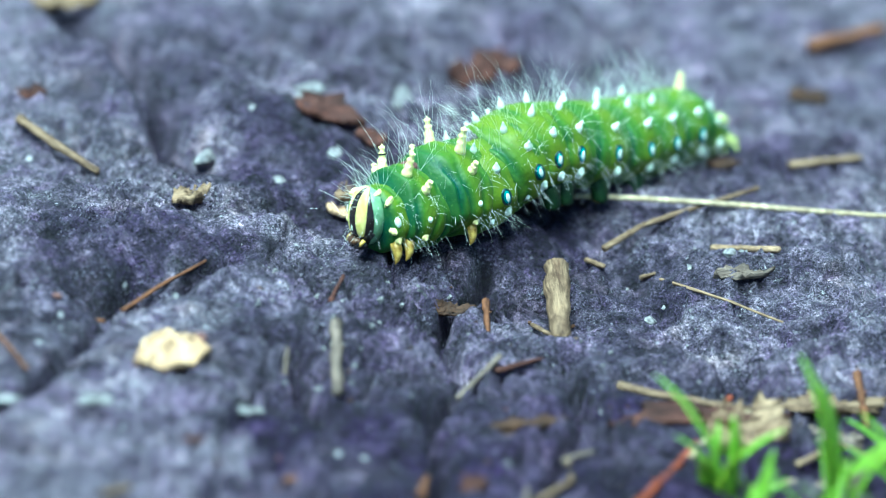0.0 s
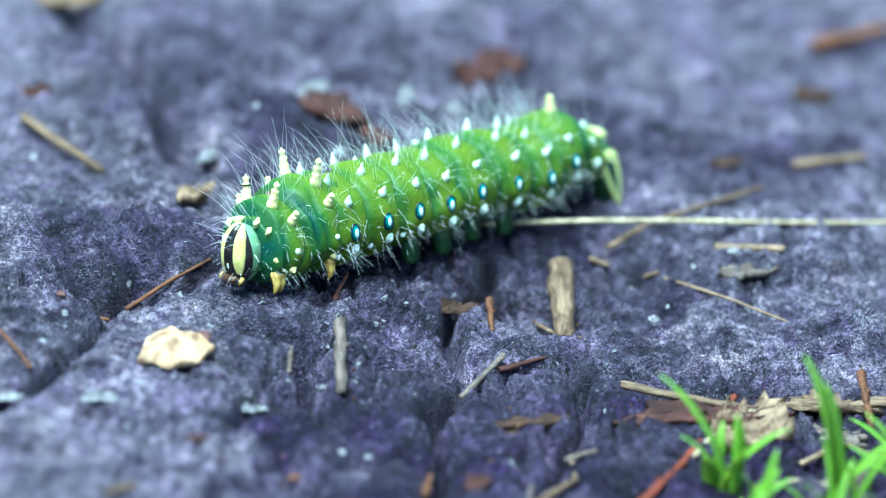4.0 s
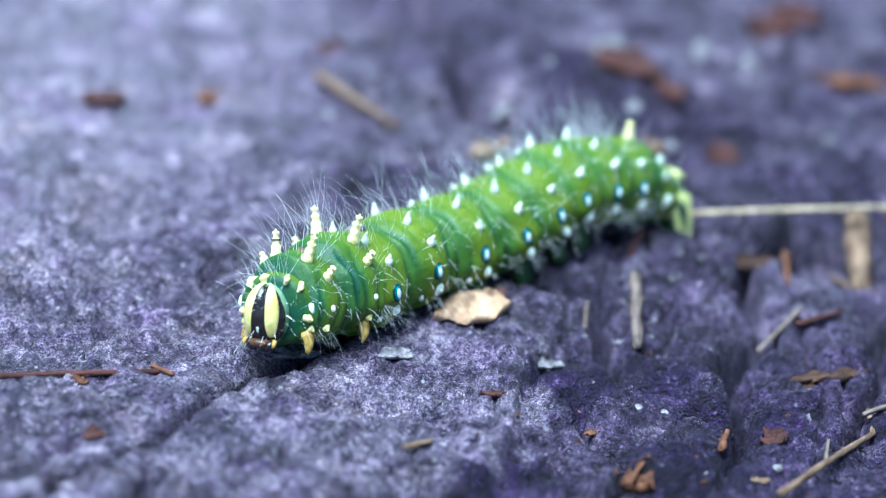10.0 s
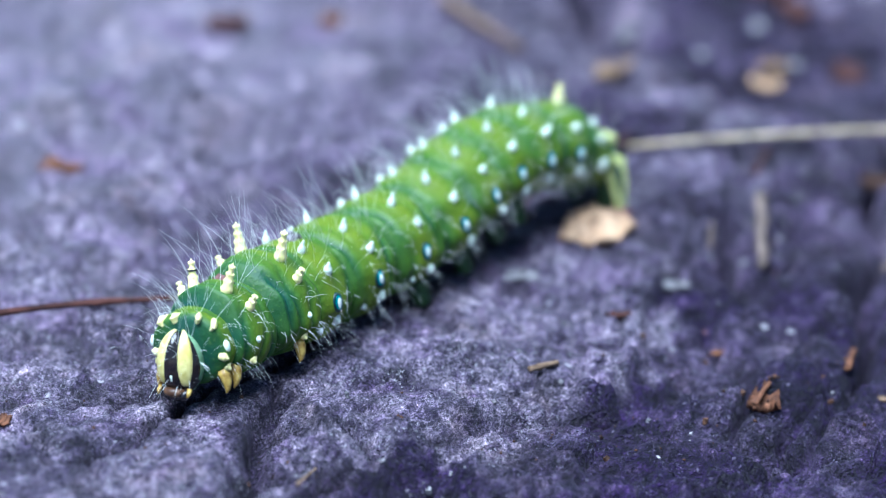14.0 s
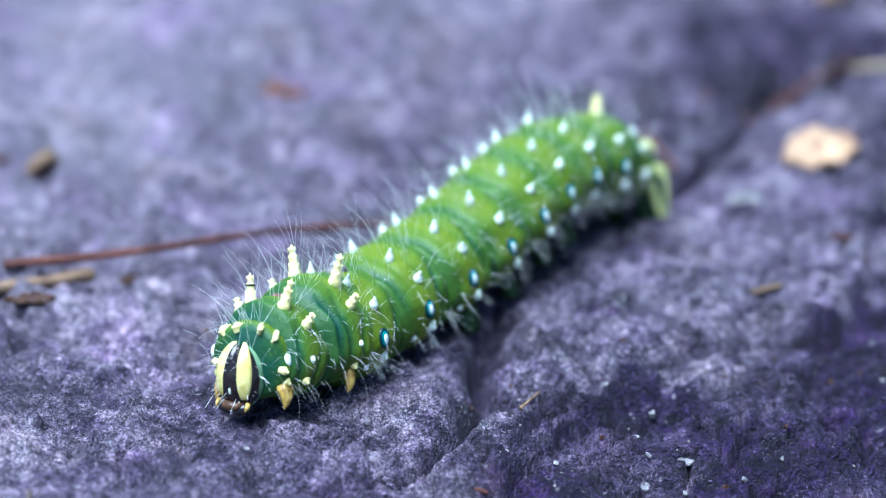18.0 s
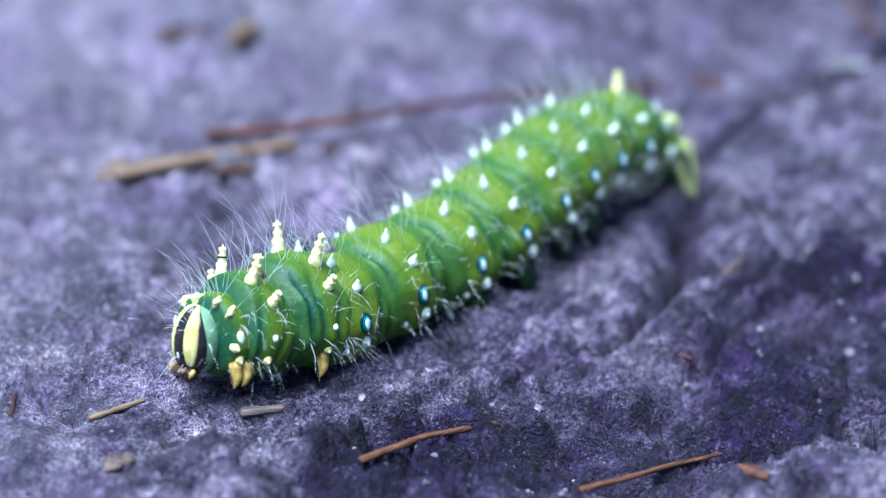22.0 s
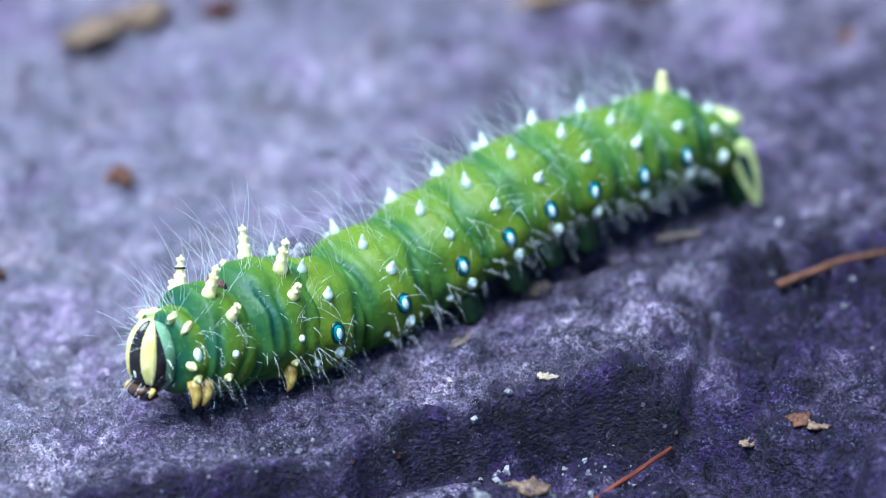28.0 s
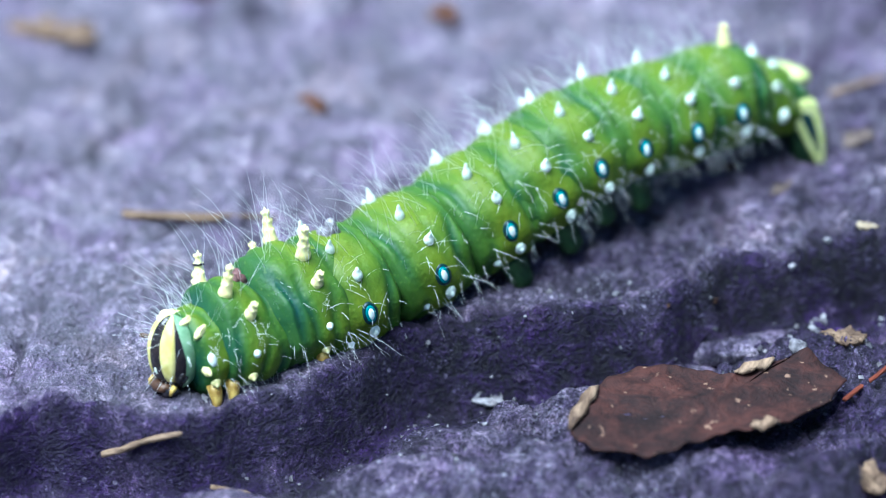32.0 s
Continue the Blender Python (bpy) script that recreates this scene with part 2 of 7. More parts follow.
HEAD_GREEN = plain("cheek_green", (0.13, 0.25, 0.12), (0.24, 0.38, 0.22), 0.3, 0.5)
HEAD_BLACK = plain("glossy_black", (0.004, 0.004, 0.006), (0.02, 0.014, 0.012), 0.22, 0.6)
MOUTH_BROWN = plain("mouth_brown", (0.03, 0.012, 0.006), (0.12, 0.06, 0.025), 0.4, 0.5)
CLAW = plain("amber_claw", (0.22, 0.12, 0.015), (0.55, 0.40, 0.09), 0.4, 0.5)
# green lowered to near black: the belly's shade is put into the colour
PROLEG = plain("proleg_green", (0.005, 0.020, 0.007), (0.020, 0.050, 0.014), 0.55, 0.3, 400.0)
HAIR = plain("white_hair", (0.80, 0.84, 0.80), (0.94, 0.96, 0.94), 0.35, 0.6)
DIRT = plain("reddish_crumb", (0.06, 0.024, 0.024), (0.20, 0.11, 0.10), 0.8, 0.2)


# ---- mesh helpers ----
def mesh_of(name, verts, faces, mat, smooth=True):
    me = bpy.data.meshes.new(name)
    me.from_pydata([tuple(v) for v in verts], [], faces)
    if smooth:
        me.polygons.foreach_set("use_smooth", [True] * len(me.polygons))
    me.materials.append(mat)
    me.update()
    return me


def part(name, me, parent, m=None, label="", kind=""):
    ob = new(name, me)
    ob.parent = parent
    if m is not None:
        ob.matrix_basis = m
    return tagged(ob, label=label, kind=kind)


def grid_faces(nu, nv, wrap):
    f = []
    for i in range(nu - 1):
        for j in range(nv if wrap else nv - 1):
            k = (j + 1) % nv
            f.append((i * nv + j, i * nv + k, (i + 1) * nv + k, (i + 1) * nv + j))
    return f


def tube(points, radii, n=6, squash=1.0):
    """A closed tube along points (Vectors), its ends rounded off."""
    verts, faces = [], []
    for i, (p, r) in enumerate(zip(points, radii)):
        d = (points[min(i + 1, len(points) - 1)] - points[max(i - 1, 0)]).normalized()
        a = d.orthogonal().normalized() if abs(d.z) > 0.9 else d.cross(Vector((0, 0, 1))).normalized()
        c = a.cross(d).normalized()
        for j in range(n):
            w = 2 * math.pi * j / n
            verts.append(p + a * (math.cos(w) * r) + c * (math.sin(w) * r * squash))
    faces = grid_faces(len(points), n, True)
    faces.append(tuple(range(n - 1, -1, -1)))
    faces.append(tuple(range((len(points) - 1) * n, len(points) * n)))
    return verts, faces


def joined(*pieces):
    verts, faces = [], []
    for v, f in pieces:
        k = len(verts)
        verts += list(v)
        faces += [tuple(i + k for i in q) for q in f]
    return verts, faces


# ---- the ground: one sheet of cracked rock ----
def lattice(ix, iy, seed):
    h = (ix.astype(np.int64) * 374761393 + iy.astype(np.int64) * 668265263 + seed * 974634777) & 0x7FFFFFFF
    h = ((h ^ (h >> 13)) * 1274126177) & 0x7FFFFFFF
    return ((h ^ (h >> 16)) & 0xFFFF) / 32767.5 - 1.0


def value_noise(x, y, seed):
    ix, iy = np.floor(x), np.floor(y)
    fx, fy = x - ix, y - iy
    fx, fy = fx * fx * fx * (fx * (fx * 6 - 15) + 10), fy * fy * fy * (fy * (fy * 6 - 15) + 10)
    a, b = lattice(ix, iy, seed), lattice(ix + 1, iy, seed)
    c, d = lattice(ix, iy + 1, seed), lattice(ix + 1, iy + 1, seed)
    return (a + (b - a) * fx) * (1 - fy) + (c + (d - c) * fx) * fy


def blocks(x, y, seed):
    """Broken blocks: each point's own block (a random height, -1 to 1) and its distance to the joint, in blocks."""
    ix, iy = np.floor(x), np.floor(y)
    best, second, who = np.full(x.shape, 9.0), np.full(x.shape, 9.0), np.zeros(x.shape)
    for dx in (-1, 0, 1):
        for dy in (-1, 0, 1):
            cx, cy = ix + dx, iy + dy
            d = np.hypot(cx + 0.5 + 0.45 * lattice(cx, cy, seed) - x, cy + 0.5 + 0.45 * lattice(cx, cy, seed + 1) - y)
            near = d < best
            second = np.where(near, best, np.minimum(second, d))
            who = np.where(near, lattice(cx, cy, seed + 2), who)
            best = np.minimum(best, d)
    return who, second - best


def along(x, y, line):
    """Distance to a polyline, its side (positive: to the left of it) and how far along it, 0 to 1."""
    best, side, where = np.full(x.shape, 1e9), np.zeros(x.shape), np.zeros(x.shape)
    n = len(line) - 1
    for i in range(n):
        (ax, ay), (bx, by) = line[i], line[i + 1]
        dx, dy = bx - ax, by - ay
        k = np.clip(((x - ax) * dx + (y - ay) * dy) / (dx * dx + dy * dy), 0, 1)
        d = np.hypot(x - ax - k * dx, y - ay - k * dy)
        s = np.sign(dx * (y - ay) - dy * (x - ax))
        m = d < best
        best, side, where = np.where(m, d, best), np.where(m, s, side), np.where(m, (i + k) / n, where)
    return best, side, where


# cracks and hollows, in millimetres: their line, depth, half width
CRACKS = [
    ([(-16, 493), (-7, 503), (2, 515), (9, 524), (17, 533), (23, 537)], 2.4, 1.4),
    ([(83, 586), (81, 574), (79, 564), (77, 552), (75, 539), (72, 523)], 6.0, 1.7),
    ([(17, 534), (26, 544), (34, 558), (43, 569), (52, 580)], 3.6, 2.0),
    ([(31, 571), (35, 568), (41, 574)], 6.0, 4.0),
    ([(34, 660), (38, 648), (42, 635), (48, 620), (54, 606)], 7.0, 3.0),
    ([(95, 567), (95, 554), (94, 545), (88, 534)], 5.0, 2.0),
    ([(51, 561), (58, 558), (60, 548), (63, 540)], 5.5, 2.6),
    ([(-7, 475), (-1, 486), (4, 501), (6, 509)], 2.2, 1.4),
    ([(2, 501), (0, 489), (-7, 476), (-16, 459)], 2.0, 1.3),
    ([(-1, 452), (3, 449), (5, 449)], 1.6, 1.2),
    ([(3, 470), (7, 479), (14, 495)], 1.6, 1.3),
    ([(55, 516), (63, 527), (70, 538), (84, 538)], 1.6, 1.6),
    ([(108, 545), (113, 560), (126, 570)], 2.6, 2.4),
    ([(57, 531), (58, 523), (58, 515), (57, 508)], 2.8, 1.3),
    ([(4, 511), (4, 505), (1, 494)], 2.2, 1.1),
    ([(-20, 504), (-10, 506), (-4, 515)], 2.0, 1.3),
    ([(61, 499), (66, 512), (72, 522)], 2.4, 1.2),
    ([(14, 500), (15, 497), (18, 494)], 2.4, 1.2),
    ([(21, 498), (28, 503), (43, 512)], 1.8, 1.0),
    ([(5, 500), (8, 500)], 3.0, 1.6),
    ([(-9, 440), (-3, 450), (8, 458)], 2.2, 1.1),
    ([(0, 462), (6, 460), (7, 456)], 2.0, 1.1),
    ([(4, 480), (7, 487), (10, 493)], 2.2, 1.3),
    ([(100, 561), (106, 563), (111, 572)], 1.4, 0.8),
]
LEDGE = [(-260, 330), (-132, 379), (-117, 385), (-104, 392), (-89, 403), (-79, 408), (-66, 416), (-50, 423), (-39, 426), (-30, 425), (-20, 419), (-12, 406), (0, 395), (60, 375)]
# the lower, dark-stained basin in front of the trail
BASIN = [(-37, 412), (-39, 432), (-38, 441), (-33, 451), (-24, 457), (-10, 458), (-2, 466), (4, 480), (12, 491), (20, 496), (30, 505), (42, 513), (47, 525), (50, 541), (57, 561), (62, 574), (60, 600),
         (80, 612), (106, 600), (110, 575), (118, 556), (150, 548), (170, 480), (60, 370), (-20, 385), (-37, 412)]
# the slab nearest to the eye, a little higher again
FRONT = [(-24, 412), (-16, 424), (-12, 431), (-6, 440), (2, 446), (17, 457), (30, 464), (75, 480)]
TRAIL_AT, TRAIL_TURN = (0.0144, 0.5167), -132.98
TRAIL_CURVE = (5.549, -2.932, -17.045, 7.575, 10.485, -2.468)


def bend(u):
    """How far the trail swings to its left, in mm, u mm along it, and its slope."""
    v = min(max(u, -118.0), 130.0)
    w = v / 100.0
    y, d = 0.0, 0.0
    for c in TRAIL_CURVE:
        d = d * w + y
        y = y * w + c
    return y + d * (u - v) / 100.0, d / 100.0


def trail(u, z=0.0, pitch=0.0, yaw=0.0, left=-6.2):
    """The pose of something u mm along the trail and z mm high, facing along it."""
    b, d = bend(u)
    turn = radians(TRAIL_TURN)
    x = TRAIL_AT[0] + (u * math.cos(turn) - (b + left) * math.sin(turn)) * MM
    y = TRAIL_AT[1] + (u * math.sin(turn) + (b + left) * math.cos(turn)) * MM
    return pose(x, y, z * MM, 0, -pitch, TRAIL_TURN + math.degrees(math.atan(d)) + yaw)


def within(x, y, ring):
    odd = np.zeros(x.shape, bool)
    for (ax, ay), (bx, by) in zip(ring, ring[1:]):
        if ay != by:
            odd ^= ((ay > y) != (by > y)) & (x < (bx - ax) * (y - ay) / (by - ay) + ax)
    return odd


def smooth_step(x, a, b):
    k = np.clip((x - a) / (b - a), 0, 1)
    return k * k * (3 - 2 * k)


def near_by(x, y):
    """1 where the ledge, the basin and the slabs are, 0 far off."""
    return 1 - smooth_step(np.hypot(x, y - 490), 330, 700)


def facets(x, y, seed):
    """Broken faces: each cell a plane of its own height and tilt, -1 to 1."""
    ix, iy = np.floor(x), np.floor(y)
    best, out = np.full(x.shape, 9.0), np.zeros(x.shape)
    for dx in (-1, 0, 1):
        for dy in (-1, 0, 1):
            cx, cy = ix + dx, iy + dy
            px, py = x - (cx + 0.5 + 0.45 * lattice(cx, cy, seed)), y - (cy + 0.5 + 0.45 * lattice(cx, cy, seed + 1))
            d = np.abs(px) * 0.8 + np.abs(py) + 0.3 * np.hypot(px, py)
            plane = 0.55 * lattice(cx, cy, seed + 2) + 0.9 * (px * lattice(cx, cy, seed + 3) + py * lattice(cx, cy, seed + 4))
            out, best = np.where(d < best, plane, out), np.minimum(d, best)
    return out


def joints(x, y):
    """Open joints between the blocks, 0 to 1, thick in the basin and about the trail's side, scarce elsewhere."""
    wx = x + 2.2 * value_noise(x / 9, y / 9, 121) + 0.7 * value_noise(x / 2.5, y / 2.5, 122)
    wy = y + 2.2 * value_noise(x / 9, y / 9, 123) + 0.7 * value_noise(x / 2.5, y / 2.5, 124)
    _, gap = blocks(wx / 12 + wy / 50, wy / 10, 125)
    _, small = blocks(wx / 5, wy / 4.2, 129)
    d, _, _ = along(x, y, BASIN)
    basin = smooth_step(np.where(within(x, y, BASIN), d, -d), -9, 3)
    rough = smooth_step(value_noise(x / 21, y / 21, 131) + 0.5 * value_noise(x / 8, y / 8, 132), -0.5, 0.15)
    wide = (1 - smooth_step(gap, 0.015, 0.10)) * smooth_step(value_noise(x / 12, y / 12, 133), -0.5, 0.0)
    pits = (1 - smooth_step(small, 0.03, 0.20)) * smooth_step(value_noise(x / 6, y / 6, 134), 0.05, 0.35)
    return np.clip(np.maximum(wide, 0.75 * pits) * rough * (0.35 + 0.65 * basin), 0, 1) * near_by(x, y)


def height(x, y):
    """The rock's height in mm at x, y in mm (arrays)."""
    here = near_by(x, y)
    wx = x + 3.0 * value_noise(x / 14, y / 14, 11) + 0.9 * value_noise(x / 4, y / 4, 12)
    wy = y + 3.0 * value_noise(x / 14, y / 14, 13) + 0.9 * value_noise(x / 4, y / 4, 14)
    far = np.hypot(x, y - 510) / 1000.0
    h = 1.5 * value_noise(wx / 34, wy / 34, 1) + 6.0 * np.clip(far, 0, 3) * value_noise(x / 160, y / 160, 2)
    h += 1.1 * value_noise(wx / 13, wy / 13, 3) + 0.6 * value_noise(wx / 6, wy / 6, 4)
    h += 0.32 * (1 - 2 * np.abs(value_noise(wx / 7, wy / 7, 5)))
    # broken layers: flat steps with sharp edges
    q = 2.4 * value_noise(wx / 24, wy / 19, 8) + 0.5 * value_noise(wx / 7, wy / 7, 9)
    h += 1.0 * (np.floor(q) + smooth_step(q - np.floor(q), 0.42, 0.60) - q)
    q = 2.0 * value_noise(wx / 9, wy / 7, 18)
    h += 0.5 * (np.floor(q) + smooth_step(q - np.floor(q), 0.40, 0.62) - q)
    # crumbled blocks, large and small, thick in some places and worn away in others
    who, gap = blocks(wx / 8.5, wy / 6.5, 51)
    h += 0.75 * who * smooth_step(gap, 0.0, 0.16)
    who, gap = blocks(x / 3.1 + 0.3 * value_noise(x / 3, y / 3, 55), y / 2.6, 61)
    worn = smooth_step(value_noise(x / 17, y / 17, 66), -0.35, 0.35)
    fine = 0.40 * worn * who * smooth_step(gap, 0.0, 0.25)
    # broken faces, three sizes of them, and a fine crust
    tx, ty = x + 1.1 * value_noise(x / 2.3, y / 2.3, 81), y + 1.1 * value_noise(x / 2.3, y / 2.3, 82)
    h += 1.6 * facets(wx / 15 + wy / 40, wy / 11, 83)
    fine = fine + 0.70 * facets(tx / 6.3, ty / 4.8 + tx / 17, 91) + 0.40 * facets(tx / 2.4 + ty / 9, ty / 2.0, 101)
    fine = fine + 0.20 * value_noise(x / 2.2, y / 2.2, 6) + 0.20 * value_noise(x / 1.1, y / 1.1, 7)
    fine = fine - 1.6 * np.clip(np.abs(value_noise(wx / 8 + 9, wy / 8, 111)) * -7 + 1, 0, 1) * smooth_step(value_noise(x / 23, y / 23, 112), -0.1, 0.3)
    # the trail itself is even enough to walk on
    pts = [trail(u) for u in range(-190, 260, 15)]
    d, _, _ = along(x, y, [(m.translation.x * 1000, m.translation.y * 1000) for m in pts])
    keep = 1 - 0.72 * np.exp(-(d / 9.0) ** 2)
    h = h * keep - 1.6 + fine * (0.55 + 0.45 * keep)
    for line, depth, half in CRACKS:
        d, _, w = along(wx, wy, line)
        h -= depth * (0.6 * np.exp(-(d / half) ** 2) + 0.6 * np.exp(-(d / half * 2.2) ** 4)) * np.clip(1.15 - np.abs(w - 0.5) * 0.6, 0, 1)
    d, s, _ = along(wx, wy, LEDGE)
    low = smooth_step(-s * d, -0.3, 1.5)
    # a cleft at the foot of the ledge, then the lower slab rises again
    low = low * (1 - 0.5 * smooth_step(-s * d, 3.0, 11.0)) * here
    h = h + low * (-7.5 + 0.9 * value_noise(wx / 9, wy / 9, 21)) + 0.7 * np.exp(-((d - 1.5) / 2.5) ** 2) * (s > 0)
    d, _, _ = along(wx, wy, BASIN)
    inside = smooth_step(np.where(within(wx, wy, BASIN), d, -d), -0.4, 1.4)
    h -= 2.4 * inside * (1 - low) * np.clip(keep * 1.6 - 0.45, 0, 1)
    d, s, _ = along(wx, wy, FRONT)
    h += 4.2 * smooth_step(-s * d, 0.2, 2.4) * smooth_step(x, -24, -12) * here
    h -= 3.6 * joints(x, y) * (0.35 + 0.65 * keep)
    # angular facets in the basin
    h += 0.9 * inside * np.abs(value_noise(wx / 9 + 4, wy / 12, 41)) - 0.5 * inside
    return h


def grown(a, b, step, far, n):
    """Even steps from a to b, growing ones out to far on both sides."""
    k = np.linspace(0, 1, n + 1)[1:]
    out = step * n * k + (far - step * n) * k ** 5
    return np.concatenate([(a - out)[::-1], np.arange(a, b, step), b + out])


def stain_and_shade(x, y):
    """Where the rock is darker: irregular stained patches, each with its middle and its reach, plus shade painted into
    cracks and joints.
    """
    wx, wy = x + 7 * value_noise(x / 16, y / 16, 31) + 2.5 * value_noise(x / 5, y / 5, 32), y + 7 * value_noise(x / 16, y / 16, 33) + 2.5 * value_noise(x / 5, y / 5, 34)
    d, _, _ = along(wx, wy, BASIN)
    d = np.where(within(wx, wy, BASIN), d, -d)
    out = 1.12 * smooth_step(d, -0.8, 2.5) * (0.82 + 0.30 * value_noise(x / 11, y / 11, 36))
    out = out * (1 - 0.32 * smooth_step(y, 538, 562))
    # dirt and shade of the cracks, both put into the colour
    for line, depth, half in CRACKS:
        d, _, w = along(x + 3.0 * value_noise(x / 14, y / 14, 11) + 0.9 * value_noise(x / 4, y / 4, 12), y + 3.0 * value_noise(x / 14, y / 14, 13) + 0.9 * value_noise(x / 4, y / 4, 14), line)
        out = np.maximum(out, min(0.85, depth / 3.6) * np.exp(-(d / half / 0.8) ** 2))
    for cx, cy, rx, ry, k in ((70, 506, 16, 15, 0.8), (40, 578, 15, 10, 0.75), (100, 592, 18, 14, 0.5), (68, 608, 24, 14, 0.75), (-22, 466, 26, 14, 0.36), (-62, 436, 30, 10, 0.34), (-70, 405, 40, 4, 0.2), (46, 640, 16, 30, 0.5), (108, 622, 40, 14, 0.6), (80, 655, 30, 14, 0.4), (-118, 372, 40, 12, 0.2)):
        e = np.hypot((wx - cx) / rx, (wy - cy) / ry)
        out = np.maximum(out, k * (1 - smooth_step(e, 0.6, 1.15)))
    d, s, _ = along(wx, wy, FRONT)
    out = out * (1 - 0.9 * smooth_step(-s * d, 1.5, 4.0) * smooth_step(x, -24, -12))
    # darker along the ledge's lip, face and foot
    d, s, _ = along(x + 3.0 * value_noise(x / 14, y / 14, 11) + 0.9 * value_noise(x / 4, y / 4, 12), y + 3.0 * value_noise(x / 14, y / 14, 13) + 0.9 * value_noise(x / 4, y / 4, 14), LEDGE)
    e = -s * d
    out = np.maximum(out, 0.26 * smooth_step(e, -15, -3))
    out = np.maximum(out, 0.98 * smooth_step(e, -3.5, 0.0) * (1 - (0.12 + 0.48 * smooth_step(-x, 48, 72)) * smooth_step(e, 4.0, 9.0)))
    # dark soil in the open joints, with their shade painted in
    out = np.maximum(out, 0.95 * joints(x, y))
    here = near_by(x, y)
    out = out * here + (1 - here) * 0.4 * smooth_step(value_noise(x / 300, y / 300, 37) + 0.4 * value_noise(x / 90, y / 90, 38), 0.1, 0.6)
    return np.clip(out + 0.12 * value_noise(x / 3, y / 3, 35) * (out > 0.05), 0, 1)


def paleness(x, y):
    """The worn, bleached part of the slab, beyond the trail."""
    side = x - 0.6 * (y - 470) + 16 * value_noise(x / 40, y / 40, 71) + 5 * value_noise(x / 11, y / 11, 72)
    here = near_by(x, y)
    return smooth_step(-side, 30, 110) * here + (1 - here) * smooth_step(value_noise(x / 500, y / 500, 73), -0.6, 0.9)


RELIEF = {}


def build_ground():
    xs, ys = grown(-140, 150, 0.45, 30000, 60), grown(372, 640, 0.45, 30000, 70)
    gx, gy = np.meshgrid(xs, ys)
    hz = height(gx, gy)
    RELIEF.update(xs=xs, ys=ys, z=hz)
    verts = np.stack([gx, gy, hz], -1).reshape(-1, 3) * MM
    nx, ny = len(xs), len(ys)
    i = np.arange(nx * ny).reshape(ny, nx)
    quads = np.stack([i[:-1, :-1], i[:-1, 1:], i[1:, 1:], i[1:, :-1]], -1).reshape(-1)
    me = bpy.data.meshes.new("ground")
    me.vertices.add(nx * ny)
    me.vertices.foreach_set("co", verts.ravel())
    me.loops.add(len(quads))
    me.loops.foreach_set("vertex_index", quads)
    nf = len(quads) // 4
    me.polygons.add(nf)
    me.polygons.foreach_set("loop_start", np.arange(nf) * 4)
    me.polygons.foreach_set("use_smooth", np.ones(nf, bool))
    me.update(calc_edges=True)
    me.materials.append(ROCK)
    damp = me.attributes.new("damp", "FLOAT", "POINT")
    damp.data.foreach_set("value", stain_and_shade(gx, gy).ravel())
    pale = me.attributes.new("pale", "FLOAT", "POINT")
    pale.data.foreach_set("value", paleness(gx, gy).ravel())
    return tagged(new("ground", me), label="rough grey-violet rock with cracks, hollows and a small ledge", category="rock", kind="structure")


ground = build_ground()


def ground_z(x, y):
    """The height of the sheet at x, y, between its points."""
    xs, ys, z = RELIEF["xs"], RELIEF["ys"], RELIEF["z"]
    i, j = int(np.searchsorted(xs, x)) - 1, int(np.searchsorted(ys, y)) - 1
    u, v = (x - xs[i]) / (xs[i + 1] - xs[i]), (y - ys[j]) / (ys[j + 1] - ys[j])
    return float((z[j, i] * (1 - u) + z[j, i + 1] * u) * (1 - v) + (z[j + 1, i] * (1 - u) + z[j + 1, i + 1] * u) * v)


# ---- the caterpillar, in mm in each segment's space: x ahead, y to its left, z up ----
def lathe(profile, n=10, bumps=0.0, seed=0):
    """A spike along +z from (height, radius) pairs, knobbly by bumps."""
    rng = random.Random(seed)
    verts = []
    for h, r in profile:
        off = rng.uniform(0, 6.28)
        for j in range(n):
            w = 2 * math.pi * j / n
            k = r * (1 + bumps * math.sin(3 * w + off))
            verts.append(Vector((k * math.cos(w), k * math.sin(w), h)) * MM)
    faces = grid_faces(len(profile), n, True)
    faces.append(tuple(range((len(profile) - 1) * n, len(profile) * n)))
    return verts, faces


def placed(piece, m):
    v, f = piece
    return [m @ p for p in v], f


def cone_mesh(name, tall, wide, mat, seed, whorls=4):
    """A horn built of whorls like a small cone, each whorl with a ring of nubs."""
    rng = random.Random(seed)
    prof, nubs = [(-0.6, wide * 0.8), (0.0, wide * 0.86)], []
    for i in range(whorls):
        k = (i + 0.5) / whorls
        r = wide * (1.10 - 0.78 * k)
        h = tall * k
        prof += [(h - 0.30 * tall / whorls, r * 0.94), (h, r), (h + 0.26 * tall / whorls, r * 0.93)]
        for j in range(5 if i else 0):
            nubs.append((j * 1.257 + i * 0.6 + rng.uniform(-0.2, 0.2), h + 0.1 * tall / whorls, r))
    prof += [(tall * 0.99, wide * 0.20), (tall * 1.08, wide * 0.05)]
    pieces = [lathe(prof, 12, 0.06, seed)]
    for w, h, r in nubs:
        m = Matrix.Translation(Vector((math.cos(w) * r * 0.7, math.sin(w) * r * 0.7, h)) * MM) @ Euler((0, 0.6, w)).to_matrix().to_4x4()
        pieces.append(placed(lathe([(0, wide * 0.30), (wide * 0.24, wide * 0.24), (wide * 0.42, wide * 0.04)], 6), m))
    v, f = joined(*pieces)
    return mesh_of(name, v, f, mat)


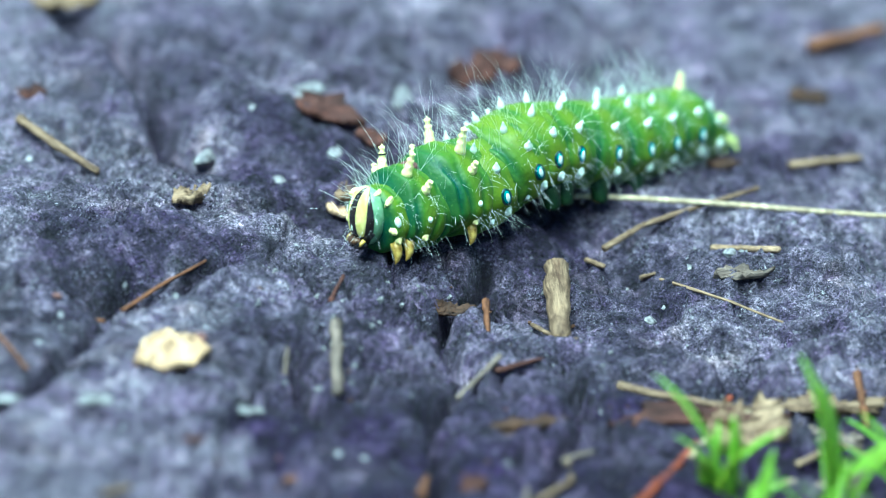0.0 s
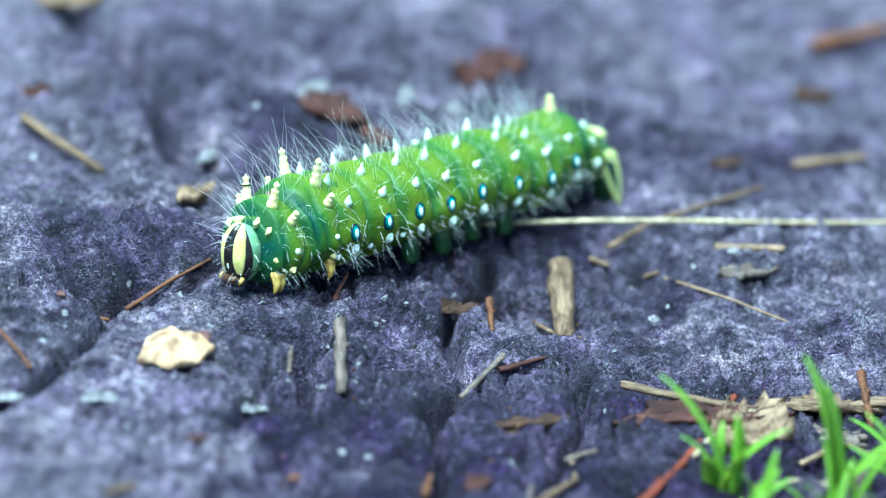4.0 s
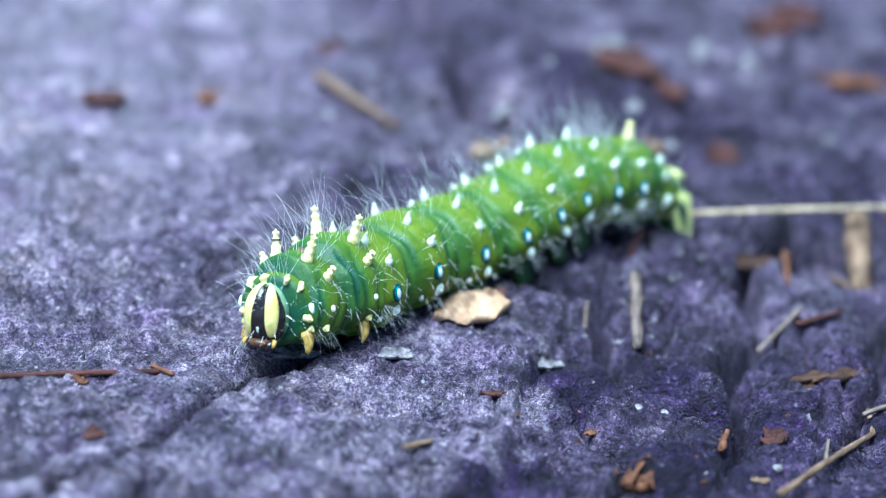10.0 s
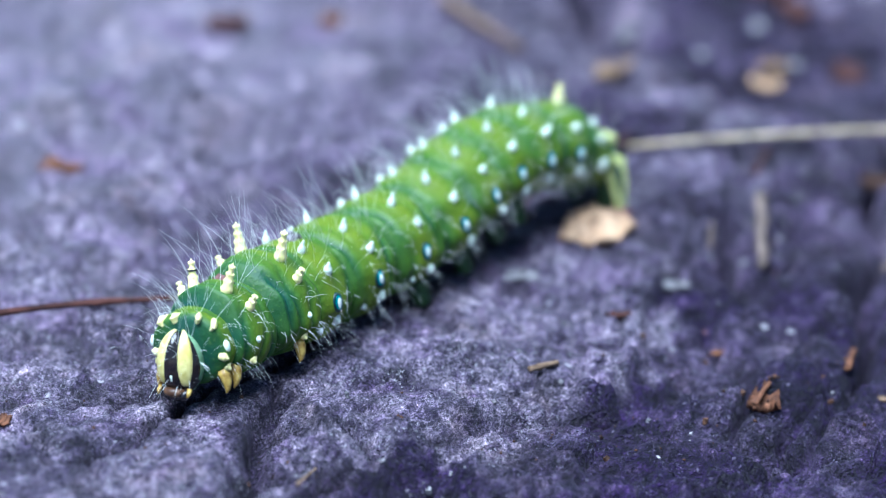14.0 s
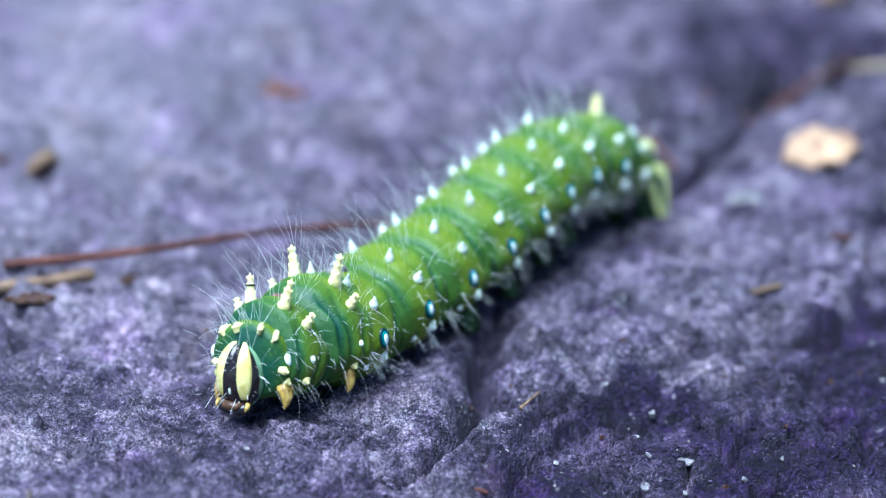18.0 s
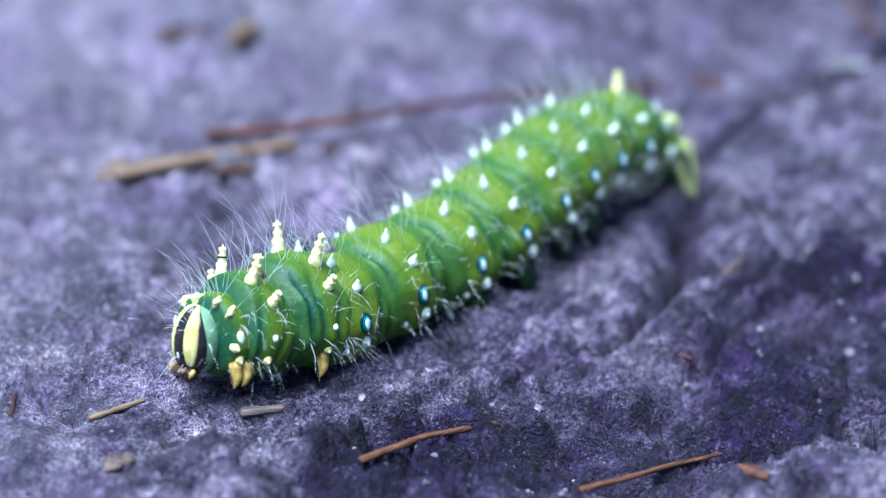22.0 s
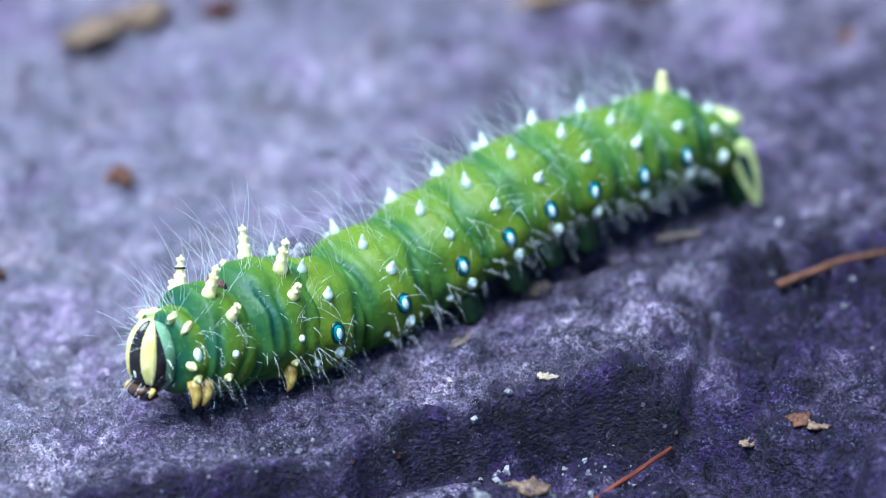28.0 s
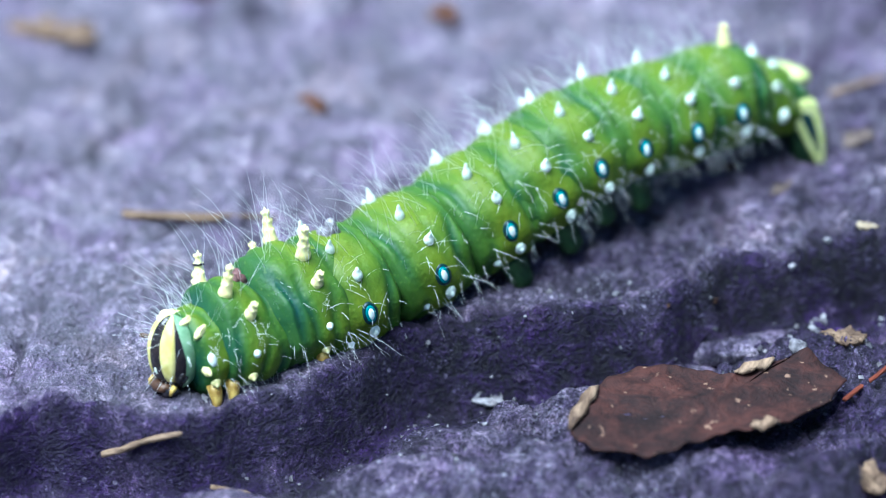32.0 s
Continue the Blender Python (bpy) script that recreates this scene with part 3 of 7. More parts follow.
def drop_mesh(name, tall, wide, mat, seed, long=1.0):
    """A rounded wart like a drop with a soft tip that leans over a little."""
    lean = random.Random(seed).uniform(-0.25, 0.25)
    prof = [(-0.5, wide * 0.8), (0.0, wide * 0.92)] + [(tall * k, wide * r) for k, r in ((0.15, 1.02), (0.3, 1.0), (0.43, 0.88), (0.54, 0.70), (0.62, 0.52), (0.70, 0.46), (0.80, 0.42), (0.90, 0.30), (0.97, 0.14))] + [(tall, 0.03)]
    v, f = lathe(prof, 14, 0.03, seed)
    v = [Vector((p.x * long + lean * p.z * max(p.z, 0) / (tall * MM), p.y, p.z)) for p in v]
    return mesh_of(name, v, f, mat)


def hair_piece(base, way, length, sag, radius, steps=5):
    pts, rad = [], []
    p, d = Vector(base), Vector(way).normalized()
    for i in range(steps + 1):
        pts.append(p * MM)
        rad.append(radius * (1 - 0.8 * i / steps) * MM)
        p = p + d * (length / steps)
        d = (d + Vector(sag) / steps).normalized()
    v, f = tube(pts, rad, 3)
    return v, f[:-2]


HALF = 5.3


class Shape:
    """One body segment: its half width, height above and depth below the axis."""

    def __init__(self, wide, up, down, half=HALF, lean=0.0, wrinkles=2, seed=0, front=None, drop=0.0):
        self.wide, self.up, self.down, self.half, self.lean, self.wrinkles, self.seed = wide, up, down, half, lean, wrinkles, seed
        self.front = front or half
        self.drop = drop
        self.creases = ((-2.9, 0.062), (-1.4, 0.020), (2.9, 0.052), (1.6, 0.018)) if wrinkles == 2 else ((-2.4, 0.075), (-0.8, 0.045), (1.5, 0.055), (3.2, 0.075))

    def depth(self, x, a):
        """How deep in a fold the skin lies there."""
        out = 0.0
        for i, (x0, deep) in enumerate(self.creases):
            c = x0 + 0.45 * math.sin(2 * a + 1.7 * i + self.seed) + 0.22 * math.sin(5 * a + 2.9 * i + 2 * self.seed)
            out += deep * math.exp(-((x - c) / 0.48) ** 2) * (0.75 + 0.45 * math.sin(3 * a + i + self.seed))
        return out

    def ring(self, x):
        k = abs(x) / (self.half if x < 0 else self.front)
        r = 1 - 0.14 * k ** 2.2 - 0.26 * max(k - 0.72, 0) / 0.28
        if self.drop and x < 0:
            r -= 0.20 * k ** 1.5
        return r

    def at(self, x, turn):
        """The point on the skin, turn degrees from the top towards the left, and its normal."""
        a = radians(turn)
        r = self.ring(x) - self.depth(x, a)
        s, c = math.sin(a), math.cos(a)
        if c > 0:
            z = self.up * c
        else:
            z = self.down * c
        y = self.wide * math.copysign(abs(s) ** 0.92, s)
        bulge = 1 + 0.016 * math.sin(4 * a + self.seed) + 0.012 * math.sin(9 * a + 2.1 * self.seed) + 0.010 * math.sin(7 * a + 1.3 * x + self.seed)
        # a soft pad round the breathing holes
        side = math.exp(-((abs(turn if turn <= 180 else turn - 360) - 94) / 17) ** 2) * math.exp(-(x / 2.6) ** 2)
        bulge += 0.035 * side
        z = z * r * bulge - self.drop * (max(-x, 0) / self.half) ** 1.4
        p = Vector((x + self.lean * z, y * r * bulge, z))
        n = Vector((0, s / self.wide, c / (self.up if c > 0 else self.down))).normalized()
        if self.drop and x < -1:
            n = (n + Vector((-0.35, 0, 0))).normalized()
        return p, n

    def mesh(self, nx=47, na=64):
        verts, fold = [], []
        for i in range(nx):
            x = -self.half + (self.front + self.half) * i / (nx - 1)
            k = abs(x) / (self.half if x < 0 else self.front)
            for j in range(na):
                verts.append(self.at(x, 360 * j / na)[0] * MM)
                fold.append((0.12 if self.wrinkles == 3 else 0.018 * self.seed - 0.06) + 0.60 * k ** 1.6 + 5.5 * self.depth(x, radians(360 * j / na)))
        faces = grid_faces(nx, na, True)
        faces = [tuple(reversed(f)) for f in faces]
        faces.append(tuple(range(na)))
        faces.append(tuple(range(nx * na - 1, (nx - 1) * na - 1, -1)))
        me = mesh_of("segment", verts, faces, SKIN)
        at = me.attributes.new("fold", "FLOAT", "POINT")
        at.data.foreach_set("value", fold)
        return me


def stand(p, n, twist=0.0):
    """A pose at p (mm) with +z along n."""
    q = Vector(n).to_track_quat("Z", "Y").to_matrix().to_4x4()
    return Matrix.Translation(Vector(p) * MM) @ q @ Matrix.Rotation(twist, 4, "Z")


def oval_mesh(name, a, b, thick, mat):
    rows = [(1.0, -0.3), (1.0, thick * 0.5), (0.8, thick), (0.4, thick * 1.15), (0.02, thick * 1.2)]
    verts = [Vector((a * r * math.cos(2 * math.pi * j / 20), b * r * math.sin(2 * math.pi * j / 20), h)) * MM for r, h in rows for j in range(20)]
    return mesh_of(name, verts, grid_faces(len(rows), 20, True) + [tuple(range(80, 100))], mat)


OVAL = [oval_mesh("spiracle", 0.38, 0.68, 0.30, OVAL_WHITE), oval_mesh("teal_ring", 0.60, 0.92, 0.24, RING_TEAL), oval_mesh("dark_rim", 0.86, 1.18, 0.14, RING_BLACK)]
SPIKE = [cone_mesh("yellow_horn", 3.3, 0.74, WART_YELLOW, 3), cone_mesh("yellow_horn", 3.5, 0.78, WART_YELLOW, 4), cone_mesh("tail_horn", 2.4, 0.80, WART_YELLOW, 6, 3)]
SPINE = [drop_mesh("white_spine", 1.75, 0.48, WART_WHITE, s) for s in (7, 8, 9)]
WART = [drop_mesh("white_wart", 1.35, 0.52, WART_WHITE, s) for s in (1, 2, 3)]
SMALL_WART = [drop_mesh("white_wart", 0.7, 0.58, WART_WHITE, s, 1.5) for s in (5, 6)]
DOT = drop_mesh("white_wart", 0.45, 0.42, WART_WHITE, 21)
YELLOW_WART = [cone_mesh("yellow_wart", 1.75, 0.66, WART_YELLOW, 12, 3), drop_mesh("yellow_wart", 0.7, 0.5, WART_YELLOW, 14), drop_mesh("yellow_wart", 0.6, 0.38, WART_YELLOW, 15, 2.6)]


def add_hairs(seg, shape, rng, long_n, side_n, reach=1.0):
    pieces = []
    for i in range(long_n):
        side = rng.choice((-1, 1))
        x, turn = rng.gauss(0.4, 2.0) - 0.6, side * 17 + rng.gauss(0, 13)
        p, n = shape.at(max(-4, min(x, 4)), turn)
        way = n + Vector((rng.uniform(-0.5, 0.8), rng.uniform(-0.45, 0.45), rng.uniform(0, 0.4)))
        pieces.append(hair_piece(p, way, rng.uniform(3.0, 9.5) * reach, (rng.uniform(-0.1, 1.0), rng.uniform(-0.3, 0.3), -0.4), 0.023, 6))
    for i in range(side_n):
        x, turn = rng.gauss(0, 1.6), rng.choice((-1, 1)) * (57 + rng.gauss(0, 12))
        p, n = shape.at(max(-4.2, min(x, 4.2)), turn)
        way = n * 0.55 + Vector((rng.uniform(-0.7, 0.7), 0, rng.uniform(-0.6, 0.9)))
        pieces.append(hair_piece(p, way, rng.uniform(1.6, 4.4), (rng.uniform(-0.5, 0.7), rng.uniform(-0.3, 0.3), -0.9), 0.017, 5))
    for i in range(side_n * 2 // 3):
        x, turn = rng.uniform(-4.0, 4.0), rng.choice((-1, 1)) * rng.uniform(92, 128)
        p, n = shape.at(x, turn)
        way = n + Vector((rng.uniform(-0.7, 0.7), 0, rng.uniform(-0.6, 0.3)))
        pieces.append(hair_piece(p, way, rng.uniform(1.4, 4.2), (rng.uniform(-0.6, 0.6), rng.uniform(-0.4, 0.4), -0.7), 0.017, 5))
    for i in range(side_n // 2):
        x, turn = rng.uniform(-3.6, 3.6), rng.choice((-1, 1)) * rng.uniform(112, 142)
        p, n = shape.at(x, turn)
        way = n + Vector((rng.uniform(-0.6, 0.6), 0, rng.uniform(-0.5, 0.5)))
        pieces.append(hair_piece(p, way, rng.uniform(1.2, 2.8), (rng.uniform(-0.5, 0.5), 0, -0.5), 0.015, 4))
    for i in range(side_n):
        # short down all over the sides
        x, turn = rng.uniform(-4.4, 4.4), rng.choice((-1, 1)) * rng.uniform(20, 112)
        p, n = shape.at(x, turn)
        way = n * 0.7 + Vector((rng.uniform(-0.8, 0.8), 0, rng.uniform(-0.8, 0.3)))
        pieces.append(hair_piece(p, way, rng.uniform(0.6, 1.4), (0, 0, -0.5), 0.02, 2))
    v, f = joined(*pieces)
    part("hairs", mesh_of("hairs", v, f, HAIR), seg, label="fine white bristles", kind="stuff")


def add_spot(seg, shape, mesh, x, turn, twist=0.0, sink=0.15, label="", tip=0.0):
    p, n = shape.at(x, turn)
    if tip or mesh in SPINE or mesh in WART:
        n = (n + Vector((tip, 0, (1.0 if mesh in SPIKE or mesh in SPINE else 0.75)))).normalized()
    return part(mesh.name.split(".")[0], mesh, seg, stand(p - n * sink, n, twist), label)


def leg_mesh(seed):
    """A short hooked walking leg that hangs down from its base."""
    pts = [Vector((0, 0, 0.6)), Vector((0.1, 0.15, -0.5)), Vector((0.25, 0.1, -1.5)), Vector((0.5, -0.15, -2.3)), Vector((0.9, -0.3, -2.8))]
    v, f = tube([p * MM for p in pts], [r * MM for r in (0.95, 0.9, 0.7, 0.42, 0.08)], 8)
    return mesh_of("leg", v, f, CLAW)


def proleg_mesh():
    pts = [Vector((0, -0.8, 1.8)), Vector((0, 0, 0.2)), Vector((0, 0.3, -1.3)), Vector((0, 0.35, -2.1)), Vector((0, 0.3, -2.4))]
    v, f = tube([p * MM for p in pts], [r * MM for r in (2.5, 2.2, 1.65, 1.7, 1.2)], 12, 0.85)
    return mesh_of("proleg", v, f, PROLEG)


def foot_mesh():
    pts = [Vector((0, 0, 0.3)), Vector((0, 0, -0.1)), Vector((0, 0.05, -0.5))]
    v, f = tube([p * MM for p in pts], [r * MM for r in (1.55, 1.75, 1.2)], 12, 0.8)
    return mesh_of("foot_pad", v, f, CLAW)


LEG, PROLEG_MESH, FOOT_MESH = leg_mesh(1), proleg_mesh(), foot_mesh()

caterpillar = tagged(new("caterpillar"), label="large green caterpillar with white warts and yellow horns crawling on rock", category="caterpillar")
body = {}


def build_segment(name, shape, index):
    rng = random.Random(40 + index)
    seg = part("segment", shape.mesh(), caterpillar)
    body[name] = seg
    thorax, last = name.startswith("thorax"), name == "tail"
    if thorax:
        number = int(name[-1])
        if number > 1:
            for side in (-1, 1):
                horn = SPIKE[number - 2]
                add_spot(seg, shape, horn, 1.5 if number == 2 else -0.2, 22 * side, side, 0.2, "pale yellow knobbly horn", -0.05)
                add_spot(seg, shape, YELLOW_WART[0], 0.2, 50 * side, side, 0.2, "short yellow knobbly wart", -0.08)
                add_spot(seg, shape, DOT, 0.4, 86 * side, side)
            if number == 2:
                p, n = shape.at(1.5, -22)
                n = (n + Vector((-0.05, 0, 1.0))).normalized()
                v, f = lathe([(2.05, 0.42), (2.12, 0.60), (2.24, 0.60), (2.32, 0.42)], 12)
                part("dark_ring", mesh_of("dark_ring", v, f, HEAD_BLACK), seg, stand(p - n * 0.2, n), "dark ring round the broken horn tip")
        else:
            for side in (-1, 1):
                add_spot(seg, shape, YELLOW_WART[2], 0.9, 17 * side, 0.3 * side, 0.1, "long pale yellow collar wart")
                add_spot(seg, shape, YELLOW_WART[2], 0.6, 41 * side, 0.5 * side, 0.1, "long pale yellow collar wart")
                add_spot(seg, shape, OVAL[0], 0.6, 80 * side, 0.0, 0.1, "white oval breathing hole")
                add_spot(seg, shape, YELLOW_WART[1], 1.2, 95 * side, side, 0.15, "small yellow wart")
        for side in (-1, 1):
            p, n = shape.at((0.6, 2.0, 0.6)[number - 1], (128, 134, 128)[number - 1] * side)
            part("leg", LEG, seg, Matrix.Translation(p * MM) @ Matrix.Rotation(0.35 * side, 4, "X") @ Matrix.Diagonal((0.78, 0.78 * side, 0.78, 1)), "hooked amber leg")
            add_spot(seg, shape, YELLOW_WART[1], 0.6, 114 * side, 0.4, 0.15, "pale tufted wart above the leg")
    elif not last:
        number = int(name[-1])
        for side in (-1, 1):
            for k, me in enumerate(OVAL):
                add_spot(seg, shape, me, 0.0, 86 * side, 0.0, 0.08, ("white oval breathing hole", "teal ring", "dark rim")[k])
            if number < 8:
                add_spot(seg, shape, SPINE[number % 3], 0.5, 21 * side, side * number, 0.2, "white dorsal wart", -0.12)
            add_spot(seg, shape, WART[number % 3], -0.3, 54 * side, number * 1.7, 0.2)
            add_spot(seg, shape, SMALL_WART[number % 2], -0.4, 112 * side, 1.57 * (number % 2) * 0.2 + 1.57, 0.08)
            if number < 4:
                add_spot(seg, shape, DOT, 2.2, 118 * side, number * 0.5, 0.1)
            if 3 <= number <= 6:
                p, n = shape.at(0, 140 * side)
                leg = part("proleg", PROLEG_MESH, seg, Matrix.Translation(p * MM) @ Matrix.Diagonal((0.85, 0.85 * side, 1, 1)), "stout green proleg")
                part("foot_pad", FOOT_MESH, seg, Matrix.Translation((p + Vector((0, 0.35 * side, -2.3))) * MM) @ Matrix.Diagonal((0.62, 0.62, 0.7, 1)), "amber foot pad")
        if number == 8:
            add_spot(seg, shape, SPIKE[2], -2.6, 0, 0, 0.25, "pale horn on the tail end", -0.15)
    else:
        build_tail(seg, shape)
    if name in ("thorax2", "abdomen1"):
        p, n = shape.at(-1.5, -4)
        v, f = joined(*[placed(lathe([(-0.3, 0.5), (0.2, 0.62), (0.6, 0.4), (0.8, 0.05)], 7, 0.3, q), stand(p + Vector((0.9 * math.sin(q * 2.1), 0.8 * math.cos(q * 1.7), 0)), n + Vector((0.4 * math.sin(q), 0.4 * math.cos(q), 0)))) for q in range(5)])
        part("dirt_crumb", mesh_of("dirt_crumb", v, f, DIRT if name == "thorax2" else STONE), seg, label="stuck crumb of soil")
    front = 1.0 if thorax else 0.9
    add_hairs(seg, shape, rng, (30 if thorax else 36) if not last else 14, 28 if not last else 14, front)
    return seg


def patch_mesh(name, shape_at, us, vs, mat, out, thick=0.25):
    """A thin raised patch over a surface: shape_at(u, v) gives point and normal in mm."""
    verts, nu, nv = [], len(us), len(vs(us[0]))
    for i, u in enumerate(us):
        for j, v in enumerate(vs(u)):
            p, n = shape_at(u, v)
            edge = i in (0, nu - 1) or j in (0, nv - 1)
            verts.append((p + n * (out - (thick if edge else 0))) * MM)
    return mesh_of(name, verts, grid_faces(nu, nv, False), mat)


def build_tail(seg, shape):
    # a small yellow shield on top and, each side, a flat yellow-lipped clasper plate with a dark slit
    p, n = shape.at(-3.9, 0)
    v, f = lathe([(-0.6, 0.9), (0.0, 1.0), (0.45, 0.9), (0.7, 0.6), (0.8, 0.03)], 18, 0.03)
    v = [Vector((q.x * 2.1, q.y * 3.0, q.z)) for q in v]
    part("tail_shield", mesh_of("tail_shield", v, f, PLATE), seg, Matrix.Translation(p * MM) @ Matrix.Rotation(radians(-22), 4, "Y"), label="pale yellow tail shield")
    for side in (-1, 1):
        turn = Matrix.Rotation(radians(-16 * side), 4, "Z") @ Matrix.Rotation(radians(4), 4, "Y")
        at = Matrix.Translation(Vector((-3.0, side * 3.5, -3.9))) @ turn
        leaf = [(-1.75, 3.0), (-0.6, 3.35), (0.7, 3.3), (1.7, 2.9), (1.95, 1.4), (1.9, -0.4), (1.55, -2.1), (0.95, -3.9), (0.35, -3.2), (-0.35, -1.7), (-1.0, 0.0), (-1.5, 1.6)]
        slit = [(-0.8, 2.2), (0.2, 2.5), (0.85, 1.9), (1.05, 0.2), (0.95, -1.4), (0.75, -2.4), (0.3, -1.2), (-0.25, 0.4)]
        for name, ring, mat, low, high, words in (("clasper_plate", leaf, PLATE, -0.3, 1.15, "pale yellow three-cornered clasper plate"), ("plate_slit", slit, RING_BLACK, 0.8, 1.24, "dark slit of the clasper plate")):
            n, verts = len(ring), []
            for shrink, h in ((1.0, low), (1.0, high - 0.16), (0.90, high), (0.5, high + 0.06)):
                verts += [(at @ Vector((-(x - 0.3) * 0.82 * shrink - 0.3, side * h, z * 1.14 * shrink))) * MM for x, z in ring]
            faces = grid_faces(4, n, True) + [tuple(range(3 * n, 4 * n))]
            part(name, mesh_of(name, verts, faces if side < 0 else [tuple(reversed(q)) for q in faces], mat, False), seg, label=words)
        v, f = tube([(at @ Vector((0.3, side * q, z))) * MM for q, z in ((-1.3, 3.4), (-0.9, 1.5), (-0.8, -1.5), (-1.1, -3.6), (-1.3, -5.6))], [r * MM for r in (0.8, 1.5, 1.6, 1.5, 1.0)], 12)
        part("proleg", mesh_of("proleg", v, f, PROLEG), seg, label="broad green clasper")
        add_spot(seg, shape, WART[0], 0.2, 58 * side, 0.4)
        add_spot(seg, shape, SMALL_WART[1], 0.2, 98 * side, 1.3)
        add_spot(seg, shape, SMALL_WART[0], 2.6, 112 * side, 1.3)
        add_spot(seg, shape, SPINE[1], 2.2, 24 * side, 0.4)
        add_spot(seg, shape, WART[2], -1.0, 22 * side, 0.4)


def build_head():
    head = part("head", None, caterpillar)
    body["head"] = head

    def at(u, v):
        # u: degrees up from the mouth over the crown, v: degrees round to the left
        a, b = radians(u), radians(v)
        n = Vector((math.cos(a) * math.cos(b), math.cos(a) * math.sin(b), math.sin(a)))
        lobe = 1 + 0.05 * abs(math.sin(b)) * max(math.sin(a), 0) - 0.07 * math.exp(-(v / 9.0) ** 2) * max(math.sin(a), 0)
        return Vector((n.x * 2.3 * lobe, n.y * 2.75 * lobe, n.z * 3.65 * lobe)), n

    us = [-90 + 7.5 * i for i in range(25)]
    verts = [at(u, 360 * j / 40)[0] * MM for u in us for j in range(40)]
    part("capsule", mesh_of("capsule", verts, grid_faces(25, 40, True), HEAD_GREEN), head, label="pale green head capsule")
    rows = [-40 + 6.0 * i for i in range(22)]

    def stripe(side):
        """A leaf-shaped stripe, broadest below the middle, that runs over the crown."""
        def row(u):
            k = (u - 10) / (74 if u > 10 else 52)
            half, mid = 20.0 * math.sqrt(max(1 - k * k, 0.02)), 37.0 - 7.0 * max(k, 0)
            return [side * (mid + half * (q / 4 - 1)) / max(math.cos(radians(u * 0.62)), 0.4) for q in range(9)]
        return row

    face = lambda u: [(-84 + 8 * k) * (1 - 0.30 * max(u, 0) / 84) for k in range(22)]
    part("black_face", patch_mesh("black_face", at, rows, face, HEAD_BLACK, 0.08, 0.12), head, label="glossy black face and cheeks")
    for side in (-1, 1):
        part("yellow_stripe", patch_mesh("yellow_stripe", at, rows, stripe(side), PALE_YELLOW, 0.24, 0.22), head, label="yellow face stripe")
        for k in range(5):
            p, n = at(-38 + 7 * (k % 3), side * (62 + 5 * k))
            v, f = lathe([(-0.2, 0.24), (0.1, 0.24), (0.2, 0.14), (0.24, 0.02)], 8)
            part("eye", mesh_of("eye", v, f, HEAD_BLACK), head, stand(p, n))
    part("pale_wedge", patch_mesh("pale_wedge", at, [-30 + 3 * i for i in range(6)], lambda u: [(-4 + 2 * k) for k in range(5)], WART_WHITE, 0.16, 0.15), head, label="small pale wedge on the face")
    part("mouth_field", patch_mesh("mouth_field", at, [-88 + 5.0 * i for i in range(13)], lambda u: [-78 + 13 * k for k in range(13)], HEAD_BLACK, 0.14, 0.1), head, label="black rough mouth field")
    v, f = tube([Vector(p) * MM for p in ((1.5, -1.3, -2.9), (1.9, -0.7, -3.05), (2.0, 0, -3.1), (1.9, 0.7, -3.05), (1.5, 1.3, -2.9))], [r * MM for r in (0.25, 0.5, 0.55, 0.5, 0.25)], 9)
    part("upper_lip", mesh_of("upper_lip", v, f, MOUTH_BROWN), head, label="brown upper lip")
    for side in (-1, 1):
        v, f = tube([Vector(p) * MM for p in ((0.8, side * 1.5, -3.0), (1.5, side * 1.2, -3.5), (1.8, side * 0.4, -3.9))], [r * MM for r in (0.7, 0.6, 0.2)], 9)
        part("jaw", mesh_of("jaw", v, f, HEAD_BLACK), head, label="dark jaw")
        v, f = tube([Vector(p) * MM for p in ((1.3, side * 1.9, -2.7), (1.7, side * 2.0, -3.1), (1.9, side * 1.95, -3.5))], [r * MM for r in (0.3, 0.26, 0.1)], 7)
        part("feeler", mesh_of("feeler", v, f, CLAW), head, label="stubby amber feeler")
    rng = random.Random(9)
    pieces = []
    for i in range(36):
        p, n = at(rng.uniform(-50, 60), rng.uniform(-100, 100))
        pieces.append(hair_piece(p, n + Vector((0.2, 0, -0.3)), rng.uniform(0.8, 2.2), (0, 0, -0.4), 0.035, 3))
    v, f = joined(*pieces)
    part("hairs", mesh_of("hairs", v, f, HAIR), head, label="fine white bristles", kind="stuff")


SIZES = {
    "thorax1": (4.7, 4.6, 4.2), "thorax2": (6.0, 6.3, 4.7), "thorax3": (6.6, 7.2, 5.0), "abdomen1": (6.5, 6.9, 5.2), "abdomen2": (6.8, 6.6, 5.3),
    "abdomen3": (6.9, 6.3, 5.3), "abdomen4": (6.9, 6.3, 5.3), "abdomen5": (6.9, 6.2, 5.3), "abdomen6": (6.7, 6.1, 5.2), "abdomen7": (6.5, 5.9, 5.1),
    "abdomen8": (6.1, 5.6, 4.9), "tail": (4.9, 4.3, 4.2),
}
for i, (name, (w, u, d)) in enumerate(SIZES.items()):
    build_segment(name, Shape(w, u, d, HALF if name != "tail" else 5.2, 0.05 if name.startswith("thorax") else 0.0, 3 if name.startswith("thorax") else 2, i, {"thorax1": 1.6, "thorax2": 3.3}.get(name), 2.5 if name == "tail" else 0.0), i)
build_head()
cam.data.dof.focus_object = body["thorax2"]


